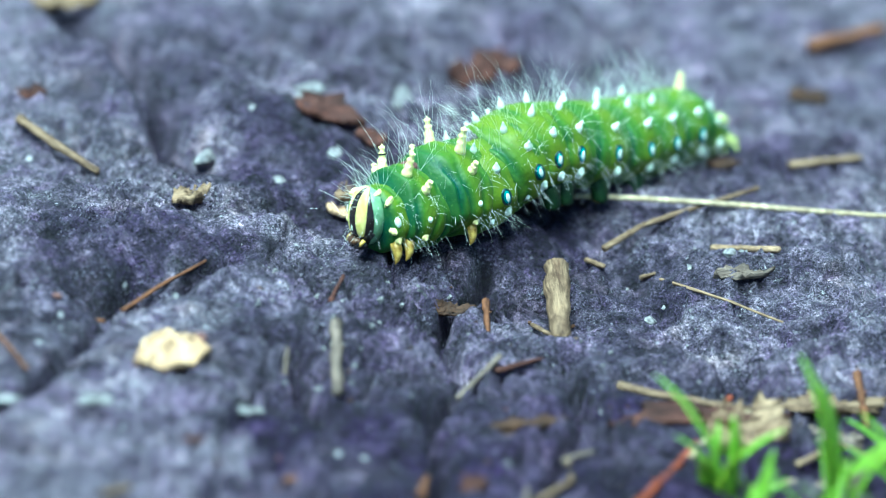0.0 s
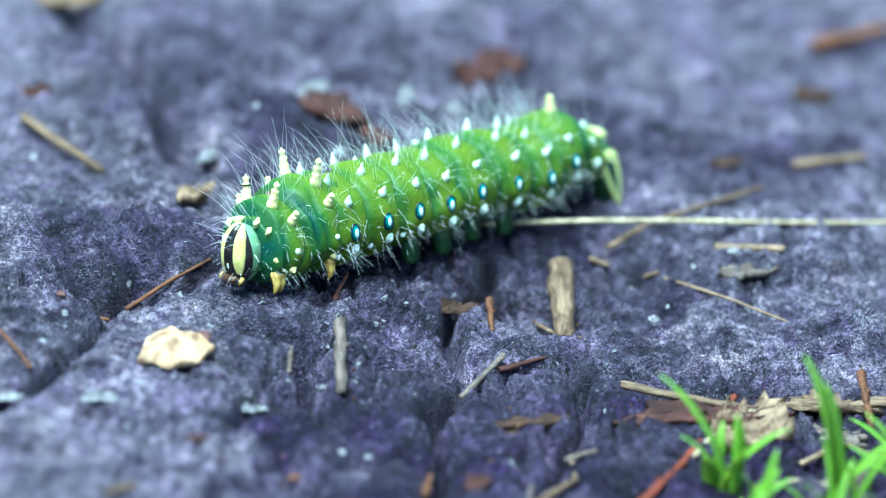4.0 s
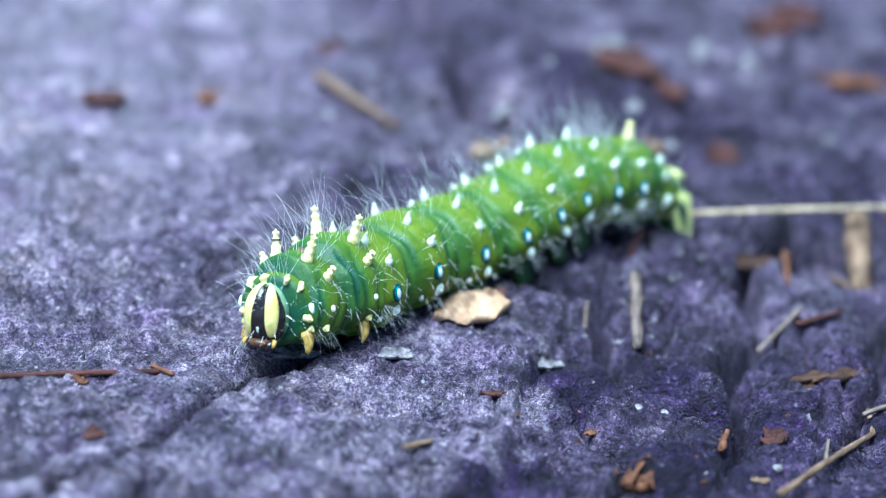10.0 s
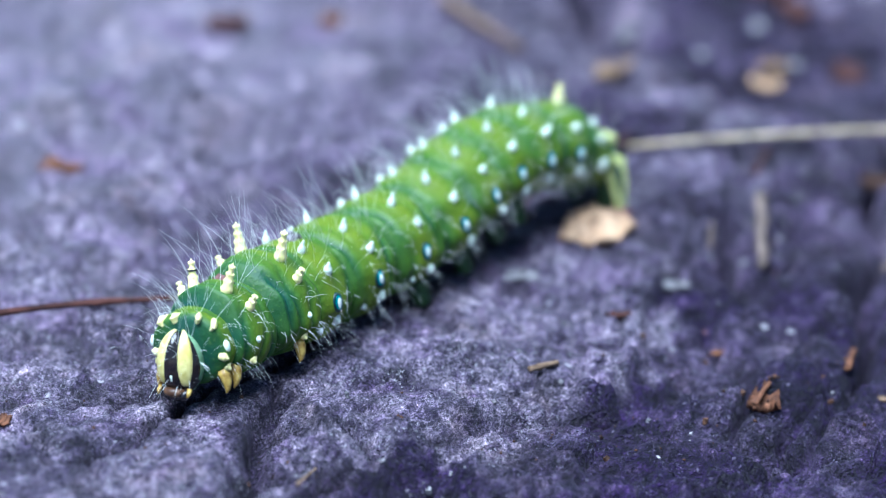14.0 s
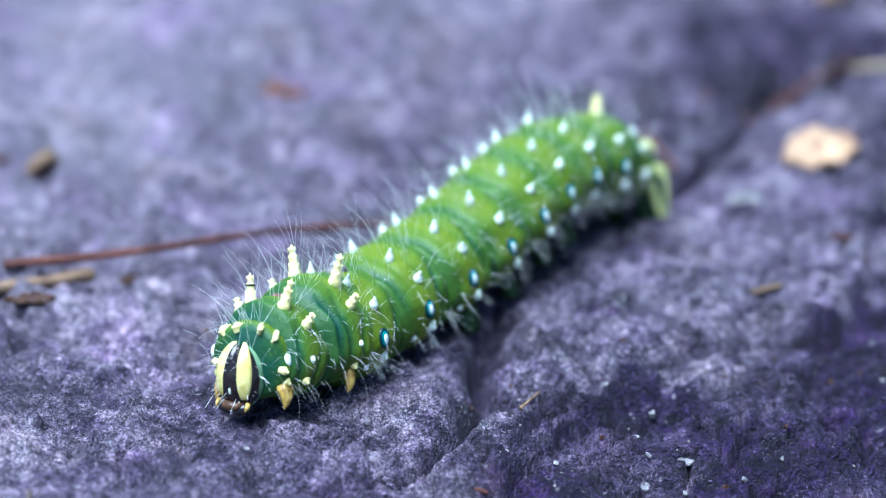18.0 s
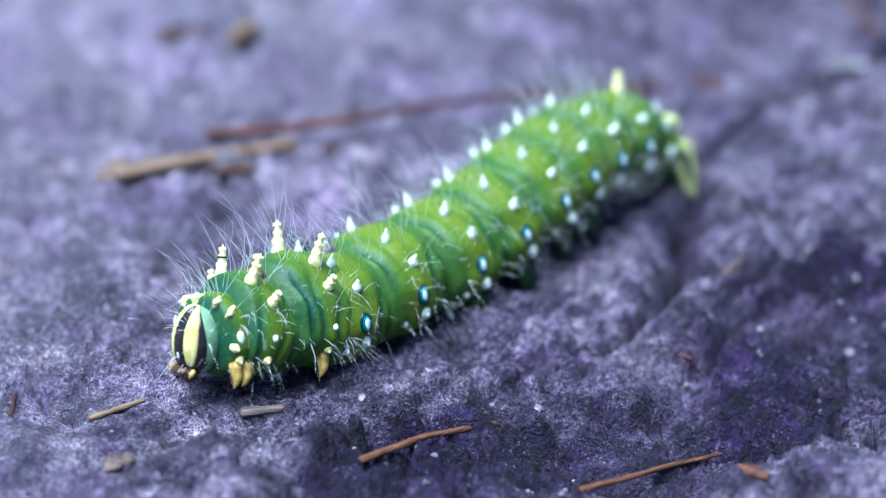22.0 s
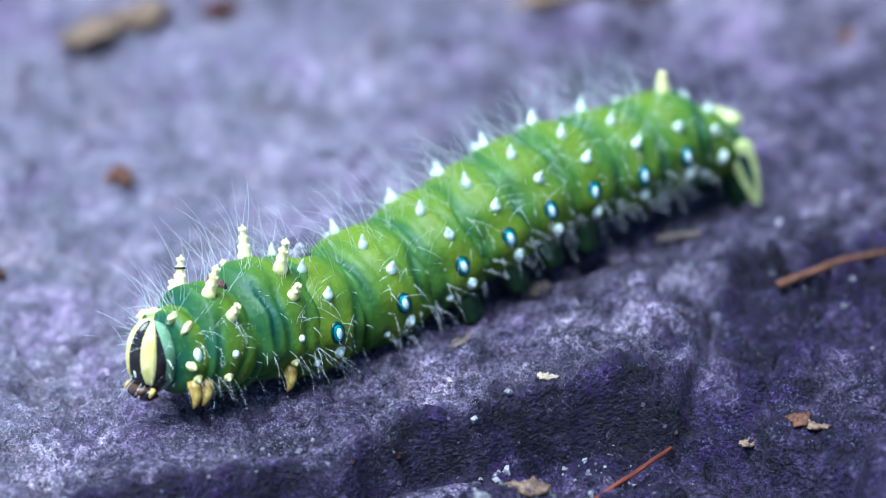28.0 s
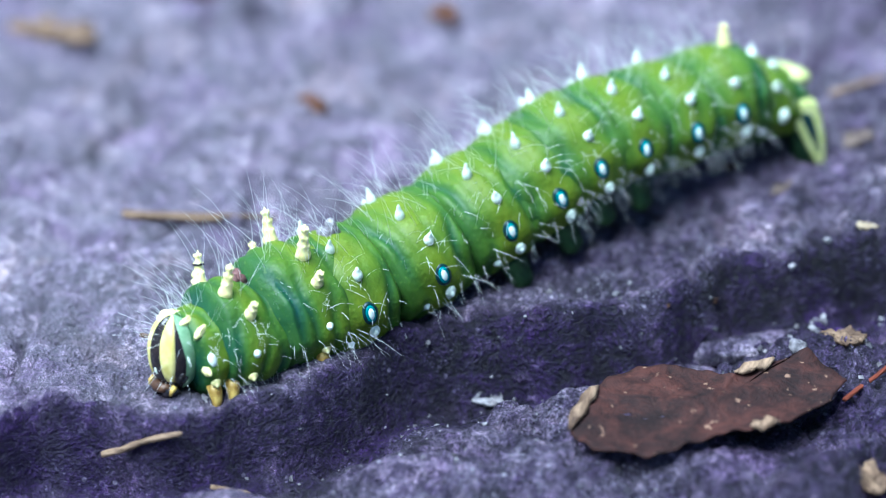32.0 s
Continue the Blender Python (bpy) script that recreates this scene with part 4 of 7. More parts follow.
# ---- loose things on the rock, in mm ----
def resting(points, radius, steps, seed, wobble):
    """Points along a line on the rock, lifted so that a stiff stick lies on what is highest."""
    rng = random.Random(seed)
    line = []
    for (ax, ay), (bx, by) in zip(points, points[1:]):
        for i in range(steps):
            line.append((ax + (bx - ax) * i / steps, ay + (by - ay) * i / steps))
    line.append(points[-1])
    zs = [ground_z(x, y) for x, y in line]
    n = len(line) - 1
    a, b = zs[0], zs[-1]
    lift = sorted(z - (a + (b - a) * i / n) for i, z in enumerate(zs))
    lift = max(lift[int((len(lift) - 1) * 0.9)], 0.0)
    out = []
    for i, (x, y) in enumerate(line):
        z = a + (b - a) * i / n + lift + radius * 0.75
        z = 0.95 * z + 0.05 * (zs[i] + radius * 0.7) if n > 4 else z
        out.append(Vector((x + rng.uniform(-1, 1) * wobble, y + rng.uniform(-1, 1) * wobble, z)))
    return out


def seat(ob, base):
    """Moves a mesh's points so that its origin lies at base (mm) and puts the object there."""
    ob.location = Vector(base) * MM
    return ob


def local_mesh(name, verts, faces, mat, base, smooth=True):
    b = Vector(base) * MM
    return mesh_of(name, [Vector(v) - b for v in verts], faces, mat, smooth)


def laid(name, verts, faces, mat, base, turn):
    """An object at base (mm) whose own y axis lies turn radians from the world's."""
    back, b = Matrix.Rotation(-turn, 4, "Z"), Vector(base) * MM
    ob = new(name, mesh_of(name, [back @ (Vector(v) - b) for v in verts], faces, mat))
    ob.matrix_basis = Matrix.Translation(b) @ Matrix.Rotation(turn, 4, "Z")
    return ob


SEED = [100]


def stick(points, r0, r1, mat, name, label, category):
    SEED[0] += 1
    rng = random.Random(SEED[0])
    line = resting(points, (r0 + r1) / 2, max(3, 8 // (len(points) - 1)), SEED[0], r0 * 0.12)
    n = len(line)
    radii = [(r0 + (r1 - r0) * i / (n - 1)) * rng.uniform(0.86, 1.12) for i in range(n)]
    # broken, slightly tapered ends
    first, last = line[0] + (line[0] - line[1]).normalized() * r0 * 0.3, line[-1] + (line[-1] - line[-2]).normalized() * r1 * 0.5
    line, radii = [first] + line + [last], [radii[0] * 0.7] + radii + [radii[-1] * 0.45]
    v, f = tube([p * MM for p in line], [r * MM for r in radii], 9 if r0 > 0.6 else 6, 0.85)
    v = [p + Vector((rng.uniform(-1, 1), rng.uniform(-1, 1), rng.uniform(-1, 1))) * r0 * 0.07 * MM for p in v]
    if 0.45 < r0 < 1.4:
        # a side knot and a torn sliver
        k = line[n // 2]
        d = (line[-1] - line[0]).normalized()
        s = Vector((-d.y, d.x, 0.35)).normalized()
        v2, f2 = tube([(k + s * r0 * q) * MM for q in (0.5, 1.0, 1.35)], [r0 * q * MM for q in (0.4, 0.3, 0.1)], 6)
        v3, f3 = tube([(line[1] + Vector((0, 0, r0 * 0.6)) + d * q * r0) * MM for q in (-0.9, 0.6, 2.4)], [r0 * q * MM for q in (0.08, 0.3, 0.2)], 5)
        v, f = joined((v, f), (v2, f2), (v3, f3))
    base = (line[n // 2].x, line[n // 2].y, line[n // 2].z - r0)
    d = line[-1] - line[0]
    return tagged(laid(name, v, f, mat, base, math.atan2(-d.x, d.y)), label=label, category=category)


def flake(at, a, b, turn, mat, name, label, category):
    """A rough flake with an uneven outline, some thickness and a slight curl."""
    SEED[0] += 1
    rng = random.Random(SEED[0])
    n, rings = 34, (1.0, 0.93, 0.7, 0.42, 0.18)
    w = radians(turn)
    # a broken outline: a few straight breaks, then small splinters
    cuts = [(2 * math.pi * (k + rng.uniform(-0.4, 0.4)) / 5, rng.uniform(0.55, 1.0)) for k in range(5)]
    edge = []
    for j in range(n):
        th = 2 * math.pi * j / n
        e = min(min(c / max(math.cos(th - q), 0.2) for q, c in cuts), 1.25)
        edge.append(e * rng.uniform(0.74, 1.10))
    thick = max(0.42 * b, 0.25)
    curl = rng.uniform(0.1, 0.3) * b
    x0, y0 = at

    def point(r, j, top):
        c, s = math.cos(2 * math.pi * j / n), math.sin(2 * math.pi * j / n)
        u, v = a * r * edge[j] * c, b * 1.4 * r * edge[j] * s
        x, y = x0 + u * math.cos(w) - v * math.sin(w), y0 + u * math.sin(w) + v * math.cos(w)
        lift = curl * (v / (1.5 * b)) ** 2 + 0.08 * a * (u / a) ** 3
        rough = (rng.uniform(-0.6, 0.6) + 1.5 * noise.noise(Vector((u * 0.5 / max(a, 0.1) * 5, v / max(b, 0.1) * 3, x0)))) * thick
        return Vector((x, y, lift + (thick + rough if top else 0)))

    pts, faces = [], []
    for top in (True, False):
        for r in rings:
            for j in range(n):
                pts.append(point(r, j, top))
    m = len(rings) * n
    for base, flip in ((0, False), (m, True)):
        for i in range(len(rings) - 1):
            for j in range(n):
                q = (base + i * n + j, base + i * n + (j + 1) % n, base + (i + 1) * n + (j + 1) % n, base + (i + 1) * n + j)
                faces.append(tuple(reversed(q)) if flip else q)
        q = tuple(base + (len(rings) - 1) * n + j for j in range(n))
        faces.append(tuple(reversed(q)) if flip else q)
    for j in range(n):
        faces.append((j, m + j, m + (j + 1) % n, (j + 1) % n))
    zs = sorted(ground_z(p.x, p.y) for p in pts[m:m + n])
    low = zs[int(n * 0.55)] - 0.05
    # half follows the ground below
    out = []
    for p in pts:
        g = ground_z(p.x, p.y)
        out.append(Vector((p.x, p.y, p.z + max(low, low * 0.5 + g * 0.5))) * MM)
    return tagged(laid(name, out, faces, mat, (x0, y0, low), w - math.pi / 2), label=label, category=category)


def pebble(at, r, mat, name, label, category):
    SEED[0] += 1
    rng = random.Random(SEED[0])
    bm = bmesh.new()
    bmesh.ops.create_icosphere(bm, subdivisions=3, radius=1.0)
    off = Vector((rng.uniform(0, 99), rng.uniform(0, 99), rng.uniform(0, 99)))
    cuts = [(Vector((rng.gauss(0, 1), rng.gauss(0, 1), rng.gauss(0, 1))).normalized(), rng.uniform(0.45, 0.8)) for _ in range(13)]
    long = 2.5 if name == "stone" else rng.uniform(1.0, 1.35)
    for v in bm.verts:
        d = v.co.normalized()
        k = min([1.0] + [c / max(d.dot(nn), 0.01) for nn, c in cuts])
        k *= 1 + 0.10 * noise.noise(d * 2.2 + off)
        k *= 1 + 0.09 * noise.noise(d * 6.5 + off)
        v.co = Vector((d.x * r * k * long, d.y * r * k * 0.85, d.z * r * k * 0.66)) * MM
    me = bpy.data.meshes.new(name)
    bm.to_mesh(me)
    bm.free()
    me.polygons.foreach_set("use_smooth", [True] * len(me.polygons))
    me.materials.append(mat)
    ob = tagged(new(name, me), label=label, category=category)
    ob.matrix_basis = pose(at[0] * MM, at[1] * MM, (ground_z(*at) + r * 0.28) * MM, 0, 0, 28 if name == "stone" else rng.uniform(0, 360))
    return ob


def slab_from(outline, top, bottom, mat, name):
    """A solid from an outline (mm) with a height function above and one below, filled by rings towards the middle."""
    cx, cy = sum(p[0] for p in outline) / len(outline), sum(p[1] for p in outline) / len(outline)
    dense = []
    for (ax, ay), (bx, by) in zip(outline, outline[1:] + outline[:1]):
        for i in range(5):
            dense.append((ax + (bx - ax) * i / 5, ay + (by - ay) * i / 5))
    n, rings = len(dense), (1.0, 0.95, 0.82, 0.62, 0.4, 0.2, 0.06)
    verts, faces = [], []
    for f in (top, bottom):
        for r in rings:
            for x, y in dense:
                px, py = cx + (x - cx) * r, cy + (y - cy) * r
                verts.append(Vector((px, py, f(px, py, r))))
    m = n * len(rings)
    for base, flip in ((0, True), (m, False)):
        for i in range(len(rings) - 1):
            for j in range(n):
                q = (base + i * n + j, base + i * n + (j + 1) % n, base + (i + 1) * n + (j + 1) % n, base + (i + 1) * n + j)
                faces.append(tuple(reversed(q)) if flip else q)
        q = tuple(base + (len(rings) - 1) * n + j for j in range(n))
        faces.append(tuple(reversed(q)) if flip else q)
    for j in range(n):
        faces.append((j, (j + 1) % n, m + (j + 1) % n, m + j))
    z = min(v.z for v in verts)
    ob = new(name, local_mesh(name, [v * MM for v in verts], faces, mat, (cx, cy, z)))
    return seat(ob, (cx, cy, z))


def wood_chip(outline, mat):
    low = sorted(ground_z(*p) for p in outline)[len(outline) // 2]

    def top(x, y, r):
        return low + 0.9 + 1.3 * (1 - r ** 2) + 1.1 * noise.noise(Vector((x * 0.35, y * 0.35, 3.0))) + 0.3 * noise.noise(Vector((x * 1.3, y * 1.3, 5.0)))

    rough = [(x + random.Random(i).uniform(-0.3, 0.3), y) for i, (x, y) in enumerate(outline)]
    return tagged(slab_from(rough, top, lambda x, y, r: low - 0.1 + 0.5 * r, mat, "wood_chip"), label="pale yellow lobed wood chip lying on rock", category="wood chip")


def dead_leaf(outline, mat):
    low = sorted(ground_z(*p) for p in outline)[len(outline) // 2]

    def mid(x, y, r):
        return low + 2.1 + 0.45 * r ** 3 + 0.9 * noise.noise(Vector((x * 0.14, y * 0.14, 1.0))) + 0.45 * noise.noise(Vector((x * 0.6, y * 0.6, 2.0)))

    rng, ragged = random.Random(77), []
    for (ax, ay), (bx, by) in zip(outline, outline[1:] + outline[:1]):
        ragged += [(ax + (bx - ax) * q / 3 + rng.uniform(-0.5, 0.5) * (q > 0), ay + (by - ay) * q / 3 + rng.uniform(-0.5, 0.5) * (q > 0)) for q in range(3)]
    leaf = slab_from(ragged, lambda x, y, r: mid(x, y, r) + 0.22, mid, mat, "dead_leaf")
    tagged(leaf, label="curled dark brown dead leaf with pale specks below a ledge", category="leaf")
    o = leaf.location / MM
    # pale torn edges, rolled up
    for k, (i, j) in enumerate(((0, 1), (10, 9), (5, 4))):
        (ax, ay), (bx, by) = outline[i], outline[j]
        pts = []
        for q in range(7):
            x, y = ax + (bx - ax) * q / 6, ay + (by - ay) * q / 6
            pts.append((Vector((x, y, mid(x, y, 1.0) + 0.45 + 0.2 * math.sin(q * 1.7 + k))) - o) * MM)
        v, f = tube(pts, [r * MM for r in (0.15, 0.6, 0.85, 0.6, 0.8, 0.5, 0.12)], 8, 0.55)
        part("torn_edge", mesh_of("torn_edge", v, f, TAN), leaf, label="pale rolled torn edge")
    return leaf


def blade_mesh(dx, dy, tall, wide, seed):
    """A folded grass blade that rises, bends over and ends in a point."""
    rng = random.Random(seed)
    verts, n = [], 11
    side = Vector((-dy, dx, 0)).normalized() if abs(dx) + abs(dy) > 0.1 else Vector((1, 0, 0))
    for i in range(n):
        k = i / (n - 1)
        c = Vector((dx * k ** 1.5, dy * k ** 1.5, tall * (k - 0.18 * k ** 3) / 0.82))
        w = wide * (0.75 + 0.5 * k) * (1 - k ** 3.2) / 1.1 + 0.03
        up = Vector((0, 0, 1)) if k > 0.9 else Vector((dx, dy, 0)).normalized() * -1
        for q, lift in ((-1, 0.25), (0, 0.0), (1, 0.25)):
            verts.append((c + side * w * q + up * lift * w) * MM)
        for q in (0.9, 0, -0.9):
            verts.append((c + side * w * q + up * (0.25 * abs(q) * w - 0.09)) * MM)
    return mesh_of("blade", verts, grid_faces(n, 6, True) + [tuple(range(5, -1, -1)), tuple(range(n * 6 - 6, n * 6))], GRASS)


def grass_tuft(at, blades, seed, broad=1.5):
    z = ground_z(*at)
    tuft = tagged(new("grass_tuft"), label="small tuft of bright green grass growing from the rock", category="grass", group="grass tufts")
    tuft.location = (at[0] * MM, at[1] * MM, z * MM)
    for i, (ox, oy, dx, dy, tall, wide) in enumerate(blades):
        dz = ground_z(at[0] + ox, at[1] + oy) - z - 0.6
        part("blade", blade_mesh(dx, dy, tall, wide * broad, seed + i), tuft, pose(ox * MM, oy * MM, dz * MM))
    return tuft


def sprout(at, count, seed, reach):
    """A tuft of count blades that lean out to all sides."""
    rng = random.Random(seed)
    blades = []
    for _ in range(count):
        w, k = rng.uniform(0, 2 * math.pi), rng.uniform(0.3, 1.0)
        blades.append((rng.gauss(0, 1.2), rng.gauss(0, 1.2), math.cos(w) * reach * k, math.sin(w) * reach * 0.5 * k, reach * rng.uniform(0.7, 1.5) * (1.25 - 0.6 * k), rng.uniform(0.45, 0.95)))
    return blades


grass_tuft((108.5, 529), [(0, 0, -9.5, 3.0, 14.0, 0.9), (-1.0, 6.0, -1.0, 1.0, 5.0, 0.5)] + sprout((0, 0), 6, 3, 8.0), 700)
grass_tuft((121, 524), [(0, 0, -6.0, 3.0, 21.0, 1.4), (0.8, 0.8, -3.8, 2.0, 17.0, 1.0), (-1.4, -0.6, -12.0, 0.0, 5.0, 1.0)] + sprout((0, 0), 9, 5, 11.0), 720)
grass_tuft((131.5, 530), [(0, 0, -7.0, 2.0, 11.0, 0.9), (-0.4, 2.0, -1.6, 1.0, 11.0, 0.8)] + sprout((0, 0), 9, 8, 10.0), 740)
grass_tuft((141, 520), sprout((0, 0), 13, 11, 12.0), 760)
grass_tuft((111, 522), sprout((0, 0), 7, 21, 9.0), 800)
grass_tuft((132, 540), sprout((0, 0), 6, 24, 9.0), 820)
grass_tuft((127, 513), sprout((0, 0), 12, 14, 11.0), 780)



def grit(name, spots, mat, seed, label):
    """Loose crumbs of stone: spots are (x, y, spread, how many), in mm."""
    rng = random.Random(seed)
    pieces = []
    for cx, cy, spread, count in spots:
        for _ in range(count):
            x, y, r = cx + rng.gauss(0, spread), cy + rng.gauss(0, spread * 0.6), 0.09 + 0.3 * rng.random() ** 3
            z = ground_z(x, y) + 0.2 * r
            turn = Euler((rng.uniform(0, 6), rng.uniform(0, 6), rng.uniform(0, 6))).to_matrix()
            corners = [turn @ Vector((a * rng.uniform(0.6, 1.2), b * rng.uniform(0.5, 1.0), c * rng.uniform(0.4, 0.9))) * r for a in (-1, 1) for b in (-1, 1) for c in (-1, 1)]
            pieces.append(([(Vector((x, y, z)) + p) * MM for p in corners], [(0, 1, 3, 2), (4, 6, 7, 5), (0, 4, 5, 1), (2, 3, 7, 6), (0, 2, 6, 4), (1, 5, 7, 3)]))
    v, f = joined(*pieces)
    base = (spots[0][0], spots[0][1], ground_z(spots[0][0], spots[0][1]))
    return tagged(seat(new(name, local_mesh(name, v, f, mat, base, False)), base), label=label, category="grit", kind="stuff")


grit("pale_grit", [(-82, 400, 9, 70), (-66, 407, 7, 60), (-54, 413, 6, 60), (-44, 417, 5, 35), (-100, 391, 9, 40), (-20, 447, 10, 40), (10, 478, 12, 40), (20, 487, 10, 40), (62, 560, 8, 60), (66, 575, 7, 50), (40, 520, 16, 50), (90, 565, 14, 50), (110, 580, 12, 50)],
     STONE, 31, "scattered pale grit and stone crumbs on rock")
grit("dark_grit", [(30, 500, 22, 60), (85, 550, 18, 80), (-10, 500, 20, 40), (-60, 430, 20, 30), (60, 515, 10, 40)], BARK, 33, "scattered dark soil crumbs on rock")

# a long pale straw that the caterpillar drags along
v, f = tube([Vector((x, 0.5 * math.sin(x * 0.05), 0.3 * math.sin(x * 0.09))) * MM for x in range(0, 111, 5)], [(0.42 + 0.10 * math.sin(x * 0.3)) * MM for x in range(23)], 7, 0.7)
straw = tagged(new("long_straw", mesh_of("long_straw", v, f, STRAW)), label="long pale dry straw lying across the rock", category="straw")


def straw_at(x, y, turn):
    def over(*far):
        return max(ground_z(x + d * math.cos(radians(turn)), y + d * math.sin(radians(turn))) for d in far)

    z = over(2, 6, 10)
    # it leans on the highest point along its way
    rise = max((over(d) - z) / d for d in range(14, 76, 3))
    return pose(x * MM, y * MM, (z + 0.35) * MM, 0, -math.degrees(math.atan(rise)), turn)


# -- where the walk begins
stick([(94.6, 587.9), (93.7, 570.2)], 1.67, 1.45, TAN, "short_stick", "short stub of pale dead stem lying on rock", "stick")
stick([(90.7, 576.3), (92.9, 572.3), (96, 570.8)], 0.36, 0.25, TAN, "thin_twig", "thin curved tan twig on grey rock", "twig")
flake((79.7, 577.6), 3.46, 1.23, 24, BARK, "bark_flake", "dark brown rough bark flake on rock", "bark")
stick([(84.8, 579.5), (84.5, 571.7)], 0.50, 0.36, ORANGE, "wood_splinter", "thin orange-brown wood splinter on rock", "splinter")
flake((117.5, 581.6), 4.23, 1.17, 14, GREY_TWIG, "bark_flake", "grey-brown weathered bark flake on rock", "bark")
stick([(64.1, 562.9), (63.4, 547.8)], 0.77, 0.70, GREY_TWIG, "grey_twig", "short grey broken twig on dark rock", "twig")
stick([(79.1, 554.2), (84.4, 558.8)], 0.42, 0.42, GREY_TWIG, "grey_twig", "thin grey twig bit on dark rock", "twig")
stick([(84, 557.5), (89.9, 560.2)], 0.49, 0.28, RED_BARK, "wood_splinter", "reddish brown wood splinter on rock", "splinter")
flake((87.3, 543.6), 5.50, 1.03, 14, BARK, "bark_flake", "long narrow brown bark flake on rock", "bark")
flake((83.8, 541.4), 1.78, 0.75, 10, BARK, "bark_flake", "small brown bark flake beside a longer one", "bark")
stick([(77, 508.5), (84.6, 521.2), (90.8, 531.6), (91.5, 541.5)], 0.50, 0.41, TAN, "bent_twig", "pale bent dead twig on dark rock", "twig")
stick([(89.8, 534.4), (93.8, 537.4)], 0.34, 0.31, GREY_TWIG, "grey_twig", "thin pale grey twig under a bent one", "twig")
pebble((105.6, 575.4), 1.09, STONE, "pebble", "small pale grey pebble on rock", "pebble")
stick([(107.7, 583.4), (116, 576.6), (121.7, 570.4)], 0.29, 0.15, TAN, "thin_twig", "long thin tan root fibre on rock", "twig")
stick([(99.4, 592.9), (101, 589.1)], 0.44, 0.37, TAN, "wood_splinter", "tiny tan wood splinter on rock", "splinter")
stick([(101.5, 593.2), (107, 598.6), (113, 601.4), (123.7, 608.2)], 0.50, 0.37, TAN, "thin_twig", "long thin curved pale twig among rock hollows", "twig")
stick([(115.7, 592.3), (123.1, 585.8)], 0.66, 0.52, TAN, "straw_bit", "flat pale bit of straw on rock", "straw")
pebble((116.9, 586.7), 1.32, STONE, "pebble", "whitish angular pebble beside straw", "pebble")
stick([(25.2, 618.2), (30.4, 612.7), (35.7, 608.1)], 0.68, 0.53, TAN, "pine_needle", "tan dry needle lying on rock", "needle")
stick([(37.8, 567.6), (43.3, 573.8), (48.5, 578.4)], 0.36, 0.21, ORANGE, "pine_needle", "thin orange-brown dry needle on rock", "needle")
stick([(32.2, 571.7), (35.5, 565.7)], 0.35, 0.28, ORANGE, "pine_needle", "short brown dry needle in a hollow", "needle")
stick([(21.8, 554.3), (25.6, 547.6)], 0.31, 0.28, ORANGE, "pine_needle", "thin brown dry needle on pale rock", "needle")
flake((47.3, 597.5), 4.05, 1.91, 12, TAN, "bark_flake", "pale tan bark scrap with a light face", "bark")
flake((66.3, 624.3), 7.2, 2.1, -40, RED_BARK, "dead_leaf_scrap", "reddish brown curled leaf strip on rock", "leaf")
flake((72.5, 617.5), 3.4, 1.6, -50, RED_BARK, "dead_leaf_scrap", "rust-brown torn leaf scrap on dark rock", "leaf")
flake((78.6, 602.5), 4.4, 2.0, 80, RED_BARK, "dead_leaf_scrap", "dark rust-brown leaf scrap in a hollow", "leaf")
flake((67.8, 601.2), 2.2, 1.3, 0, CHIP, "bark_flake", "small yellowish bark scrap on dark rock", "bark")
flake((88, 644), 4.6, 3.0, 70, RED_BARK, "dead_leaf_scrap", "broad reddish leaf scrap far on rock", "leaf")
flake((98, 627), 6.0, 1.3, -14, ORANGE, "bark_flake", "long orange-brown bark strip on rock", "bark")
for spot, size in (((64, 631), 1.6), ((77, 630), 1.9), ((67.5, 613), 1.5), ((59.5, 606), 1.4), ((84, 628), 1.7), ((72, 606), 1.5), ((93, 607), 1.3), ((104, 611), 1.5)):
    pebble(spot, size, STONE, "pebble", "pale angular pebble among leaf scraps", "pebble")
flake((-93.5, 531.5), 4.8, 2.6, 10, BARK, "bark_flake", "dark bark scrap far over pale rock", "bark")
pebble((-90.5, 537), 2.7, TAN, "seed_husk", "pale tan husk beside dark bark", "husk")
flake((92.6, 650.2), 3.18, 2.86, 60, RED_BARK, "dead_leaf_scrap", "brown crumpled leaf scrap on rock", "leaf")
flake((27.2, 627.4), 3.36, 1.99, 0, RED_BARK, "dead_leaf_scrap", "dark red crumpled leaf scrap on rock", "leaf")
flake((136.3, 645.3), 3.51, 1.75, -10, BARK, "bark_flake", "dark brown bark flake far over the rock", "bark")
flake((121, 619.6), 2.30, 1.23, 10, BARK, "bark_flake", "small dark bark flake beside tan stalk", "bark")
stick([(130.5, 622), (140.4, 623.6)], 0.70, 0.46, TAN, "dry_stalk", "tan dry stalk lying on the rock", "stalk")
stick([(139.4, 663.2), (150.9, 668.7)], 1.15, 0.82, ORANGE, "dry_stalk", "blurred orange-brown stalk far on rock", "stalk")
flake((30.5, 661.1), 7.20, 1.60, 8, TAN, "bark_flake", "broad tan bark scrap far over rock", "bark")
flake((78.7, 526.8), 2.14, 1.47, 20, RED_BARK, "bark_flake", "small reddish brown bark flake on rock", "bark")
stick([(71.4, 521.3), (73.5, 532.4)], 0.54, 0.33, ORANGE, "wood_splinter", "short orange wood splinter in crack", "splinter")
stick([(57.5, 554.4), (57.7, 556.5)], 0.42, 0.28, GREY_TWIG, "grey_twig", "tiny grey twig bit standing in gravel", "twig")
stick([(64.1, 571.8), (65.7, 575)], 0.36, 0.29, RED_BARK, "wood_splinter", "tiny brown splinter among pale crystals", "splinter")
pebble((61.4, 551.7), 0.62, STONE, "pebble", "tiny white pebble beside a grey twig", "pebble")
